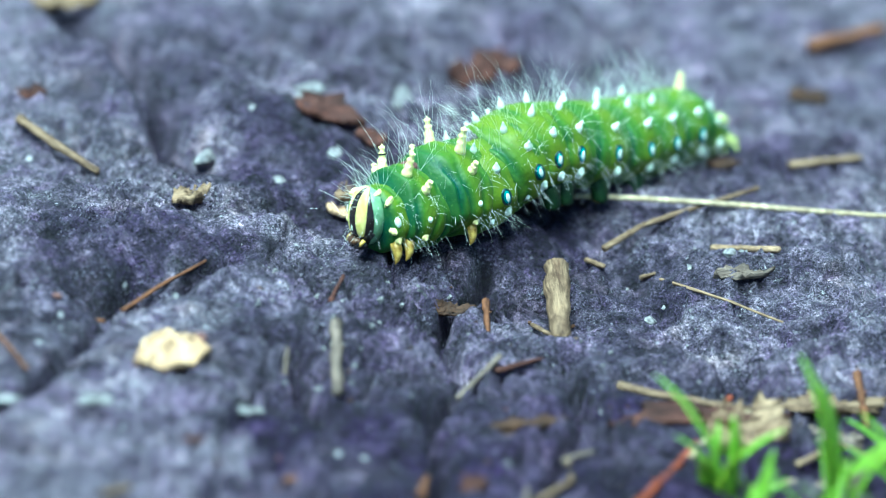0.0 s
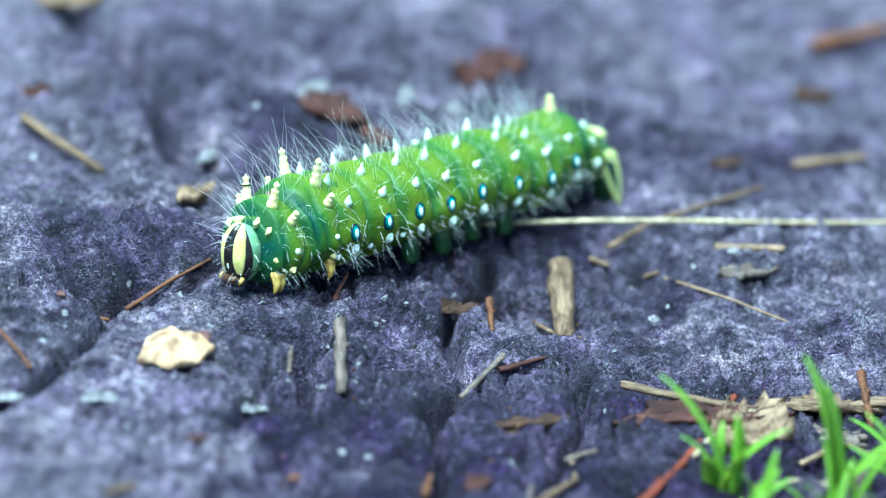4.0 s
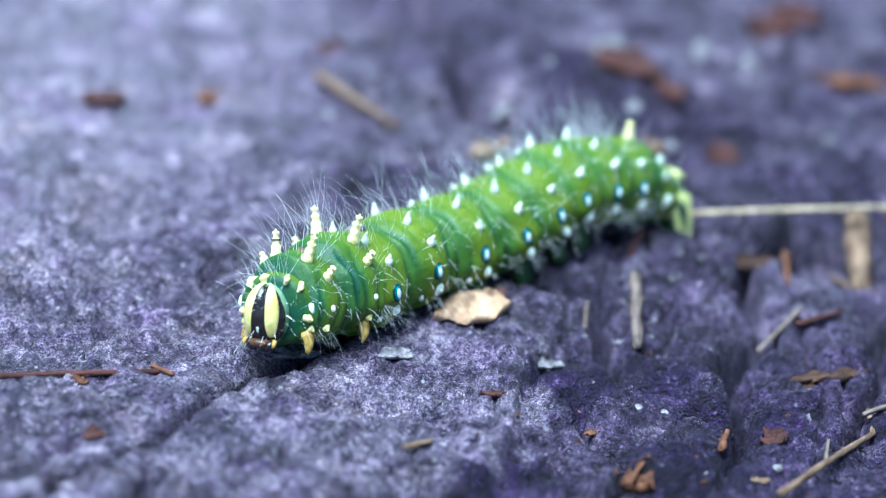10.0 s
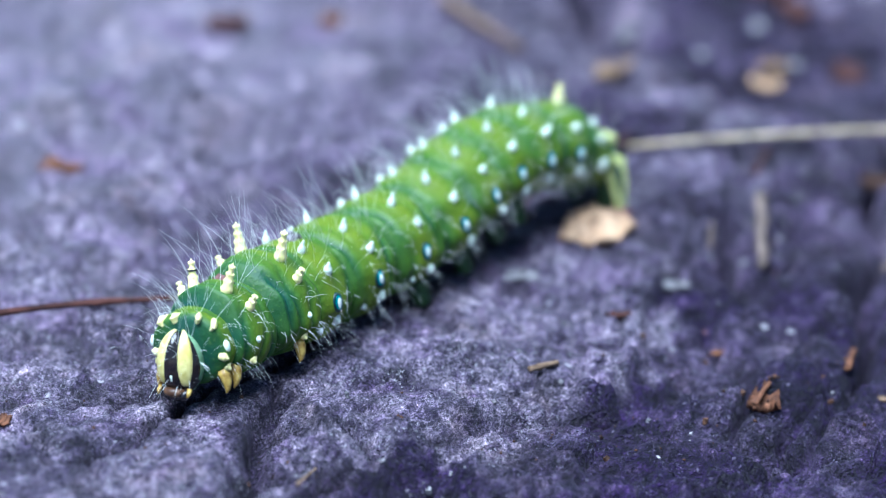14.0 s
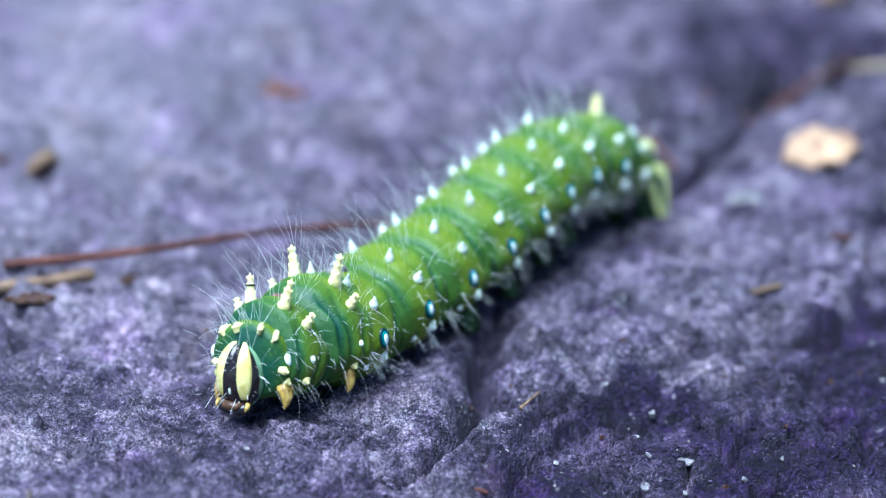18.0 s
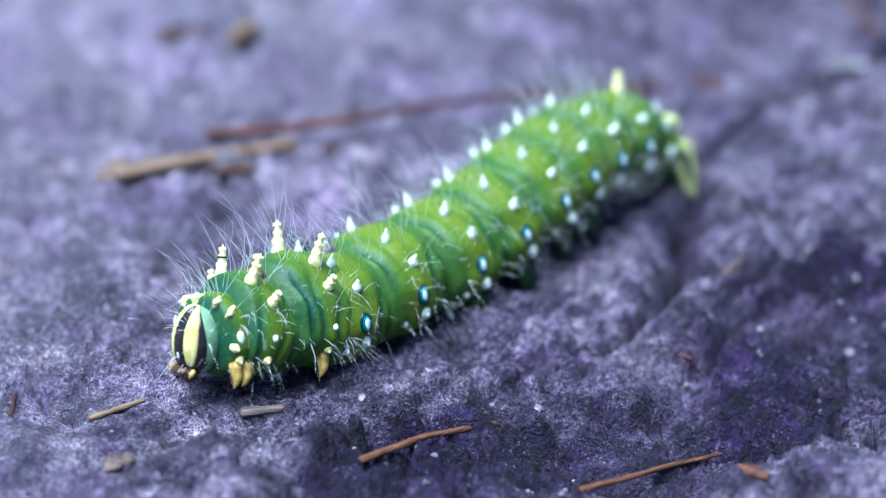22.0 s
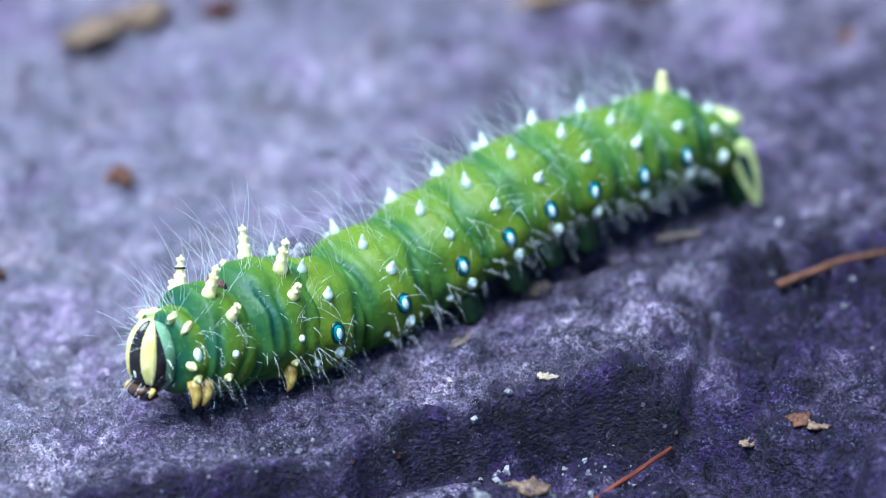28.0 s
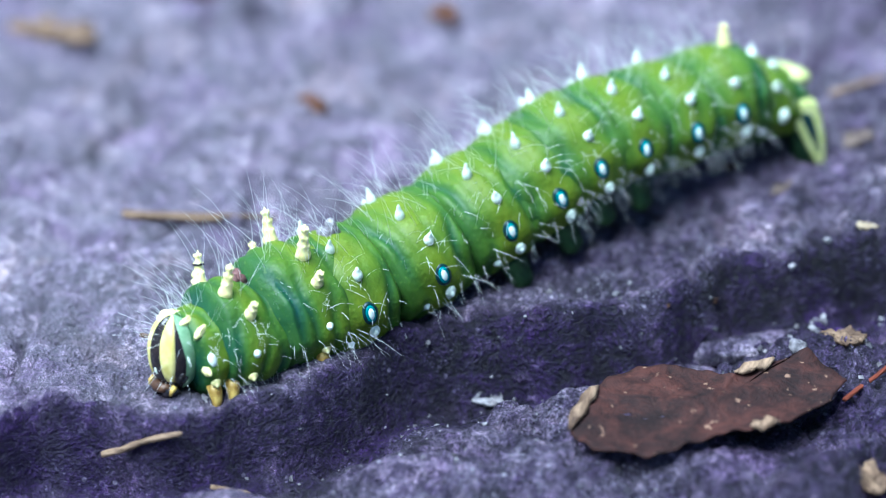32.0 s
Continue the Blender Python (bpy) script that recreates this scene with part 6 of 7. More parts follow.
    walk(body["thorax3"], ahead([
    (0, on(0, -98.8, 5.2, -3)), (0.5, on(0.5, -92.1, 6.3, -17)), (1, on(1, -88.9, 5.2, -9)), (1.5, on(1.5, -87.8, 5.4, 10)),
    (2, on(2, -85.5, 6.0, 2)), (2.5, on(2.5, -81.6, 6.5, -36)), (3, on(3, -78.6, 5.2, -28)), (3.5, on(3.5, -76.2, 5.9, -3)),
    (4, on(4, -73.9, 6.2, -5)), (4.5, on(4.5, -71.1, 5.8, -18)), (5, on(5, -68.5, 2.6, -22)), (5.5, on(5.5, -64.1, 4.1, -6)),
    (6, on(6, -62.4, 4.0, -3)), (6.5, on(6.5, -60.0, 3.7, -15)), (7, on(7, -55.0, 4.1, -11)), (7.5, on(7.5, -49.2, 4.6, 6)),
    (8, on(8, -45.4, 5.4, 16)), (8.5, on(8.5, -41.8, 5.8, 6)), (9, on(9, -35.2, 7.1, -26)), (9.5, on(9.5, -32.1, 4.3, -17)),
    (10, on(10, -29.1, 4.8, 7)), (10.5, on(10.5, -26.2, 5.7, 12)), (11, on(11, -21.7, 6.1, -10)), (11.5, on(11.5, -16.3, 4.6, -4)),
    (12, on(12, -11.9, 5.6, 7)), (12.5, on(12.5, -10.2, 5.8, 10)), (13, on(13, -5.8, 5.7, -16)), (13.5, on(13.5, 1.8, 4.1, -9)),
    (14, on(14, 7.1, 5.6, 2)), (14.5, on(14.5, 10.3, 6.6, 4)), (15, on(15, 14.9, 7.0, -15)), (15.5, on(15.5, 20.2, 5.2, -4)),
    (16, on(16, 24.1, 5.2, 3)), (16.5, on(16.5, 26.5, 5.9, 2)), (17, on(17, 29.7, 5.4, -22)), (17.5, on(17.5, 34.1, 3.1, -10)),
    (18, on(18, 38.1, 4.8, 8)), (18.5, on(18.5, 40.7, 4.7, 9)), (19, on(19, 45.5, 4.7, -13)), (19.5, on(19.5, 51.1, 3.3, -5)),
    (20, on(20, 55.0, 4.2, 10)), (20.5, on(20.5, 57.0, 3.5, 9)), (21, on(21, 62.7, 5.0, -17)), (21.5, on(21.5, 69.0, 3.9, -5)),
    (22, on(22, 73.5, 4.6, 11)), (22.5, on(22.5, 76.3, 4.6, 12)), (23, on(23, 84.2, 6.7, -12)), (23.5, on(23.5, 90.7, 4.9, -4)),
    (24, on(24, 94.5, 4.6, 5)), (24.5, on(24.5, 97.8, 5.0, 1)), (25, on(25, 103.5, 6.0, -22)), (25.5, on(25.5, 109.2, 3.8, -10)),
    (26, on(26, 113.0, 3.8, 3)), (26.5, on(26.5, 116.5, 4.4, -5)), (27, on(27, 122.8, 4.9, -20)), (27.5, on(27.5, 127.9, 3.7, -6)),
    (28, on(28, 131.1, 4.9, 10)), (28.5, on(28.5, 134.5, 5.1, -3)), (29, on(29, 140.9, 5.0, -15)), (29.5, on(29.5, 145.8, 3.8, -3)),
    (30, on(30, 148.6, 3.9, 4)), (30.5, on(30.5, 151.4, 4.2, -3)), (31, on(31, 156.6, 4.2, -23)), (31.5, on(31.5, 163.0, 2.2, -7)),
    (32, on(32, 166.3, 2.5, 1)),
    ], 0.2, 0.3, -5.0, 3.5))
    walk(body["abdomen1"], [
    (0, on(0, -103.2, 5.4, -14)), (0.5, on(0.5, -95.5, 7.3, -11)), (1, on(1, -92.0, 5.7, -4)), (1.5, on(1.5, -91.2, 4.8, 5)),
    (2, on(2, -88.6, 5.9, -5)), (2.5, on(2.5, -83.6, 8.0, -22)), (3, on(3, -80.6, 6.3, -12)), (3.5, on(3.5, -78.6, 6.0, -1)),
    (4, on(4, -76.7, 6.4, -5)), (4.5, on(4.5, -74.1, 6.8, -18)), (5, on(5, -71.3, 3.7, -14)), (5.5, on(5.5, -67.5, 4.5, -4)),
    (6, on(6, -66.3, 4.2, -5)), (6.5, on(6.5, -63.7, 4.7, -19)), (7, on(7, -58.3, 4.8, -10)), (7.5, on(7.5, -52.9, 4.2, 3)),
    (8, on(8, -49.9, 4.1, 7)), (8.5, on(8.5, -45.6, 5.4, -2)), (9, on(9, -37.6, 8.3, -13)), (9.5, on(9.5, -34.6, 5.0, -8)),
    (10, on(10, -33.0, 4.4, -1)), (10.5, on(10.5, -30.9, 4.6, -3)), (11, on(11, -25.7, 6.8, -15)), (11.5, on(11.5, -20.2, 4.9, -6)),
    (12, on(12, -16.4, 5.1, 2)), (12.5, on(12.5, -14.9, 4.9, -1)), (13, on(13, -9.0, 6.6, -15)), (13.5, on(13.5, -2.8, 4.9, -9)),
    (14, on(14, 1.9, 5.5, -0)), (14.5, on(14.5, 5.0, 6.3, -2)), (15, on(15, 11.0, 8.0, -13)), (15.5, on(15.5, 16.1, 5.5, -6)),
    (16, on(16, 19.5, 5.0, -2)), (16.5, on(16.5, 22.2, 5.8, -6)), (17, on(17, 26.7, 6.6, -20)), (17.5, on(17.5, 30.9, 3.6, -12)),
    (18, on(18, 34.2, 4.2, -0)), (18.5, on(18.5, 36.1, 3.9, -1)), (19, on(19, 41.7, 5.6, -14)), (19.5, on(19.5, 47.5, 3.7, -6)),
    (20, on(20, 50.8, 3.5, 2)), (20.5, on(20.5, 52.8, 2.8, -1)), (21, on(21, 59.3, 6.0, -16)), (21.5, on(21.5, 65.6, 4.2, -6)),
    (22, on(22, 69.3, 3.8, 2)), (22.5, on(22.5, 71.5, 3.6, -1)), (23, on(23, 80.1, 7.6, -15)), (23.5, on(23.5, 86.9, 5.1, -6)),
    (24, on(24, 90.3, 4.2, -1)), (24.5, on(24.5, 93.7, 4.9, -9)), (25, on(25, 100.5, 7.2, -19)), (25.5, on(25.5, 106.1, 4.3, -9)),
    (26, on(26, 109.3, 3.6, -4)), (26.5, on(26.5, 112.7, 4.7, -14)), (27, on(27, 119.8, 6.0, -17)), (27.5, on(27.5, 124.4, 4.1, -6)),
    (28, on(28, 126.8, 4.1, 2)), (28.5, on(28.5, 130.6, 5.3, -10)), (29, on(29, 137.9, 5.8, -9)), (29.5, on(29.5, 142.5, 4.0, -2)),
    (30, on(30, 144.6, 3.6, 1)), (30.5, on(30.5, 147.2, 4.4, -7)), (31, on(31, 153.2, 5.6, -17)), (31.5, on(31.5, 159.0, 2.7, -7)),
    (32, on(32, 161.8, 2.4, -4)),
    ])
    walk(body["abdomen2"], [
    (0, on(0, -108.7, 7.7, -20)), (0.5, on(0.5, -101.1, 8.0, 0)), (1, on(1, -98.7, 5.9, 1)), (1.5, on(1.5, -97.8, 4.5, 1)),
    (2, on(2, -93.9, 6.7, -8)), (2.5, on(2.5, -87.5, 8.9, -2)), (3, on(3, -85.5, 6.7, 1)), (3.5, on(3.5, -84.1, 6.0, 2)), (4, on(4, -82.0, 6.8, -3)),
    (4.5, on(4.5, -78.2, 8.1, -6)), (5, on(5, -76.3, 4.5, -5)), (5.5, on(5.5, -73.7, 4.8, -2)), (6, on(6, -72.3, 4.8, -9)),
    (6.5, on(6.5, -68.0, 6.4, -16)), (7, on(7, -63.2, 5.6, -3)), (7.5, on(7.5, -61.2, 4.0, -0)), (8, on(8, -58.6, 3.6, -3)),
    (8.5, on(8.5, -52.7, 6.1, -6)), (9, on(9, -43.1, 8.9, 3)), (9.5, on(9.5, -41.4, 5.6, -1)), (10, on(10, -40.3, 5.0, -1)),
    (10.5, on(10.5, -37.1, 6.3, -11)), (11, on(11, -30.3, 8.5, -7)), (11.5, on(11.5, -26.8, 5.8, -5)), (12, on(12, -23.9, 5.3, -3)),
    (12.5, on(12.5, -21.8, 5.9, -11)), (13, on(13, -14.2, 7.9, -5)), (13.5, on(13.5, -9.3, 5.8, -4)), (14, on(14, -5.9, 5.7, -2)),
    (14.5, on(14.5, -2.4, 7.1, -8)), (15, on(15, 5.2, 9.2, -2)), (15.5, on(15.5, 8.9, 6.4, -3)), (16, on(16, 11.5, 5.7, -4)),
    (16.5, on(16.5, 15.4, 7.0, -11)), (17, on(17, 21.8, 8.2, -8)), (17.5, on(17.5, 24.8, 5.1, -8)), (18, on(18, 26.4, 4.8, -5)),
    (18.5, on(18.5, 28.9, 4.9, -10)), (19, on(19, 36.1, 7.0, -5)), (19.5, on(19.5, 40.8, 4.4, -3)), (20, on(20, 42.3, 3.7, -2)),
    (20.5, on(20.5, 45.1, 3.8, -9)), (21, on(21, 54.0, 7.5, -5)), (21.5, on(21.5, 58.7, 5.0, -2)), (22, on(22, 61.0, 4.1, -1)),
    (22.5, on(22.5, 64.0, 4.8, -9)), (23, on(23, 74.6, 9.3, -5)), (23.5, on(23.5, 79.5, 6.0, -2)), (24, on(24, 81.7, 4.9, -4)),
    (24.5, on(24.5, 86.8, 6.6, -11)), (25, on(25, 95.2, 8.9, -5)), (25.5, on(25.5, 98.7, 5.5, -6)), (26, on(26, 101.0, 4.6, -8)),
    (26.5, on(26.5, 106.4, 6.9, -17)), (27, on(27, 114.6, 7.4, -7)), (27.5, on(27.5, 117.1, 4.9, -6)), (28, on(28, 118.7, 4.4, -7)),
    (28.5, on(28.5, 124.4, 6.9, -13)), (29, on(29, 132.2, 6.4, -1)), (29.5, on(29.5, 134.7, 4.3, -2)), (30, on(30, 136.1, 3.6, -3)),
    (30.5, on(30.5, 140.1, 5.5, -9)), (31, on(31, 147.6, 7.0, -6)), (31.5, on(31.5, 151.3, 3.8, -7)), (32, on(32, 153.2, 3.4, -9)),
    ])
    walk(body["abdomen3"], [
    (0, on(0, -112.3, 8.6, -4)), (0.5, on(0.5, -106.6, 7.3, 7)), (1, on(1, -106.1, 5.5, 1)), (1.5, on(1.5, -105.5, 4.6, -6)),
    (2, on(2, -99.3, 7.3, -5)), (2.5, on(2.5, -92.6, 8.2, 12)), (3, on(3, -92.1, 6.1, 7)), (3.5, on(3.5, -90.9, 5.5, 2)), (4, on(4, -87.3, 7.0, -0)),
    (4.5, on(4.5, -82.5, 7.7, 12)), (5, on(5, -81.6, 4.6, 3)), (5.5, on(5.5, -80.2, 4.9, -3)), (6, on(6, -77.8, 6.0, -14)),
    (6.5, on(6.5, -72.3, 7.1, -0)), (7, on(7, -69.1, 5.3, 6)), (7.5, on(7.5, -68.2, 4.3, -1)), (8, on(8, -64.4, 4.7, -11)),
    (8.5, on(8.5, -58.3, 6.6, -2)), (9, on(9, -49.7, 7.7, 13)), (9.5, on(9.5, -49.3, 5.2, 5)), (10, on(10, -48.7, 4.8, -1)),
    (10.5, on(10.5, -42.3, 6.8, -4)), (11, on(11, -35.5, 8.1, 9)), (11.5, on(11.5, -33.6, 6.1, 1)), (12, on(12, -32.0, 5.8, -5)),
    (12.5, on(12.5, -27.3, 7.4, -13)), (13, on(13, -19.7, 7.5, 8)), (13.5, on(13.5, -16.9, 5.9, 2)), (14, on(14, -14.9, 5.9, -4)),
    (14.5, on(14.5, -9.0, 8.1, -9)), (15, on(15, -1.4, 8.5, 8)), (15.5, on(15.5, 1.0, 6.4, 2)), (16, on(16, 2.7, 6.1, -6)),
    (16.5, on(16.5, 8.9, 8.3, -11)), (17, on(17, 15.6, 8.1, 5)), (17.5, on(17.5, 17.4, 5.6, -1)), (18, on(18, 18.4, 5.5, -7)),
    (18.5, on(18.5, 23.2, 6.2, -14)), (19, on(19, 30.5, 6.7, 6)), (19.5, on(19.5, 33.3, 4.5, -0)), (20, on(20, 34.0, 4.0, -7)),
    (20.5, on(20.5, 39.0, 4.9, -10)), (21, on(21, 48.5, 7.0, 10)), (21.5, on(21.5, 51.0, 4.7, 3)), (22, on(22, 51.8, 4.1, -3)),
    (22.5, on(22.5, 57.8, 5.8, -7)), (23, on(23, 68.6, 8.6, 12)), (23.5, on(23.5, 70.9, 5.7, 4)), (24, on(24, 72.8, 5.4, -5)),
    (24.5, on(24.5, 80.9, 7.4, -5)), (25, on(25, 89.3, 8.3, 9)), (25.5, on(25.5, 90.7, 6.0, -1)), (26, on(26, 92.9, 6.0, -11)),
    (26.5, on(26.5, 101.3, 8.3, -9)), (27, on(27, 108.6, 7.4, 5)), (27.5, on(27.5, 109.3, 5.6, -2)), (28, on(28, 111.3, 5.9, -12)),
    (28.5, on(28.5, 119.2, 7.9, -3)), (29, on(29, 125.6, 6.1, 6)), (29.5, on(29.5, 126.4, 4.7, -1)), (30, on(30, 127.9, 4.6, -9)),
    (30.5, on(30.5, 134.4, 6.5, -5)), (31, on(31, 141.6, 6.9, 7)), (31.5, on(31.5, 143.2, 4.7, -3)), (32, on(32, 144.9, 5.1, -12)),
    ])
    walk(body["abdomen4"], [
    (0, on(0, -116.7, 8.2, 11)), (0.5, on(0.5, -113.9, 6.5, 4)), (1, on(1, -113.4, 5.5, -6)), (1.5, on(1.5, -111.7, 6.0, -17)),
    (2, on(2, -104.0, 7.7, 0)), (2.5, on(2.5, -99.4, 6.4, 10)), (3, on(3, -99.1, 4.9, 2)), (3.5, on(3.5, -97.7, 5.5, -7)),
    (4, on(4, -92.5, 6.8, -3)), (4.5, on(4.5, -88.5, 5.8, 12)), (5, on(5, -87.8, 4.0, 3)), (5.5, on(5.5, -86.3, 5.6, -12)),
    (6, on(6, -81.7, 7.1, -14)), (6.5, on(6.5, -76.7, 6.4, 11)), (7, on(7, -74.8, 4.5, 4)), (7.5, on(7.5, -74.0, 4.1, -7)),
    (8, on(8, -70.2, 5.8, -14)), (8.5, on(8.5, -62.9, 6.4, 7)), (9, on(9, -58.2, 5.6, 10)), (9.5, on(9.5, -57.8, 4.2, 1)),
    (10, on(10, -55.8, 5.2, -8)), (10.5, on(10.5, -47.8, 7.1, 3)), (11, on(11, -42.6, 6.5, 11)), (11.5, on(11.5, -41.3, 5.5, 5)),
    (12, on(12, -38.7, 6.6, -9)), (12.5, on(12.5, -31.6, 8.2, -4)), (13, on(13, -26.2, 6.2, 8)), (13.5, on(13.5, -24.9, 5.3, 1)),
    (14, on(14, -22.0, 6.9, -13)), (14.5, on(14.5, -14.2, 9.0, -6)), (15, on(15, -8.7, 7.1, 7)), (15.5, on(15.5, -7.4, 5.9, 2)),
    (16, on(16, -4.6, 7.5, -13)), (16.5, on(16.5, 3.5, 9.3, -4)), (17, on(17, 8.4, 7.0, 6)), (17.5, on(17.5, 9.3, 5.3, -0)),
    (18, on(18, 11.4, 6.7, -12)), (18.5, on(18.5, 18.7, 7.5, -8)), (19, on(19, 23.9, 5.8, 6)), (19.5, on(19.5, 25.4, 4.4, -2)),
    (20, on(20, 27.4, 5.6, -17)), (20.5, on(20.5, 34.2, 5.7, -5)), (21, on(21, 41.5, 5.3, 11)), (21.5, on(21.5, 42.6, 4.0, 3)),
    (22, on(22, 44.7, 5.0, -10)), (22.5, on(22.5, 52.7, 6.3, 1)), (23, on(23, 60.4, 6.3, 13)), (23.5, on(23.5, 62.2, 4.9, 2)),
    (24, on(24, 65.8, 6.3, -10)), (24.5, on(24.5, 75.6, 7.6, 3)), (25, on(25, 81.4, 6.6, 9)), (25.5, on(25.5, 82.8, 5.8, -2)),
    (26, on(26, 86.9, 7.4, -16)), (26.5, on(26.5, 96.6, 8.5, 2)), (27, on(27, 100.9, 6.3, 5)), (27.5, on(27.5, 101.3, 5.4, -4)),
    (28, on(28, 105.5, 7.1, -13)), (28.5, on(28.5, 114.0, 7.5, 6)), (29, on(29, 117.7, 4.9, 4)), (29.5, on(29.5, 118.4, 4.5, -4)),
    (30, on(30, 122.0, 5.7, -13)), (30.5, on(30.5, 129.4, 6.5, 2)), (31, on(31, 134.3, 5.4, 7)), (31.5, on(31.5, 135.3, 4.7, -3)),
    (32, on(32, 138.8, 6.4, -14)),
    ])
    walk(body["abdomen5"], [
    (0, on(0, -124.6, 6.3, 13)), (0.5, on(0.5, -122.0, 6.2, 1)), (1, on(1, -120.7, 7.0, -13)), (1.5, on(1.5, -116.4, 7.9, -14)),
    (2, on(2, -109.9, 7.2, 7)), (2.5, on(2.5, -107.7, 5.5, 3)), (3, on(3, -106.8, 5.6, -9)), (3.5, on(3.5, -103.1, 7.1, -14)),
    (4, on(4, -97.7, 7.4, -1)), (4.5, on(4.5, -95.7, 4.9, 4)), (5, on(5, -95.1, 4.0, -4)), (5.5, on(5.5, -91.2, 7.2, -17)),
    (6, on(6, -85.6, 8.0, -0)), (6.5, on(6.5, -82.9, 5.2, 8)), (7, on(7, -81.6, 4.4, -3)), (7.5, on(7.5, -80.0, 5.7, -17)),
    (8, on(8, -74.3, 7.2, -9)), (8.5, on(8.5, -69.6, 5.2, 11)), (9, on(9, -67.0, 4.6, 3)), (9.5, on(9.5, -65.6, 4.9, -10)),
    (10, on(10, -61.5, 6.5, -12)), (10.5, on(10.5, -54.2, 6.3, 9)), (11, on(11, -51.6, 4.8, 7)), (11.5, on(11.5, -50.5, 4.6, 2)),
    (12, on(12, -44.6, 7.8, -8)), (12.5, on(12.5, -37.3, 8.1, 6)), (13, on(13, -35.1, 5.3, 3)), (13.5, on(13.5, -33.6, 5.5, -5)),
    (14, on(14, -27.5, 8.9, -17)), (14.5, on(14.5, -19.9, 9.2, 3)), (15, on(15, -17.5, 6.4, 2)), (15.5, on(15.5, -16.6, 5.9, -4)),
    (16, on(16, -10.5, 9.1, -12)), (16.5, on(16.5, -2.7, 9.2, 6)), (17, on(17, -0.7, 6.3, 2)), (17.5, on(17.5, -0.0, 5.7, -5)),
    (18, on(18, 5.4, 8.3, -14)), (18.5, on(18.5, 12.6, 7.7, 4)), (19, on(19, 15.0, 5.1, 2)), (19.5, on(19.5, 16.4, 5.0, -7)),
    (20, on(20, 22.0, 7.6, -19)), (20.5, on(20.5, 28.1, 5.9, 3)), (21, on(21, 31.7, 3.8, 4)), (21.5, on(21.5, 33.0, 3.7, -4)),
    (22, on(22, 38.2, 6.4, -11)), (22.5, on(22.5, 45.7, 5.6, 9)), (23, on(23, 50.3, 4.4, 7)), (23.5, on(23.5, 52.4, 4.9, -4)),
    (24, on(24, 59.7, 7.6, -8)), (24.5, on(24.5, 68.5, 6.7, 9)), (25, on(25, 71.4, 5.5, 4)), (25.5, on(25.5, 73.7, 6.4, -7)),
    (26, on(26, 81.5, 9.2, -10)), (26.5, on(26.5, 89.6, 7.8, 8)), (27, on(27, 91.7, 6.0, -0)), (27.5, on(27.5, 93.0, 6.6, -11)),
    (28, on(28, 100.3, 8.4, -7)), (28.5, on(28.5, 106.6, 6.6, 7)), (29, on(29, 108.6, 4.9, -2)), (29.5, on(29.5, 110.2, 5.9, -13)),
    (30, on(30, 117.1, 7.1, -9)), (30.5, on(30.5, 122.8, 6.0, 6)), (31, on(31, 124.9, 4.8, 0)), (31.5, on(31.5, 126.9, 5.7, -10)),
    (32, on(32, 133.8, 7.9, -8)),
    ])
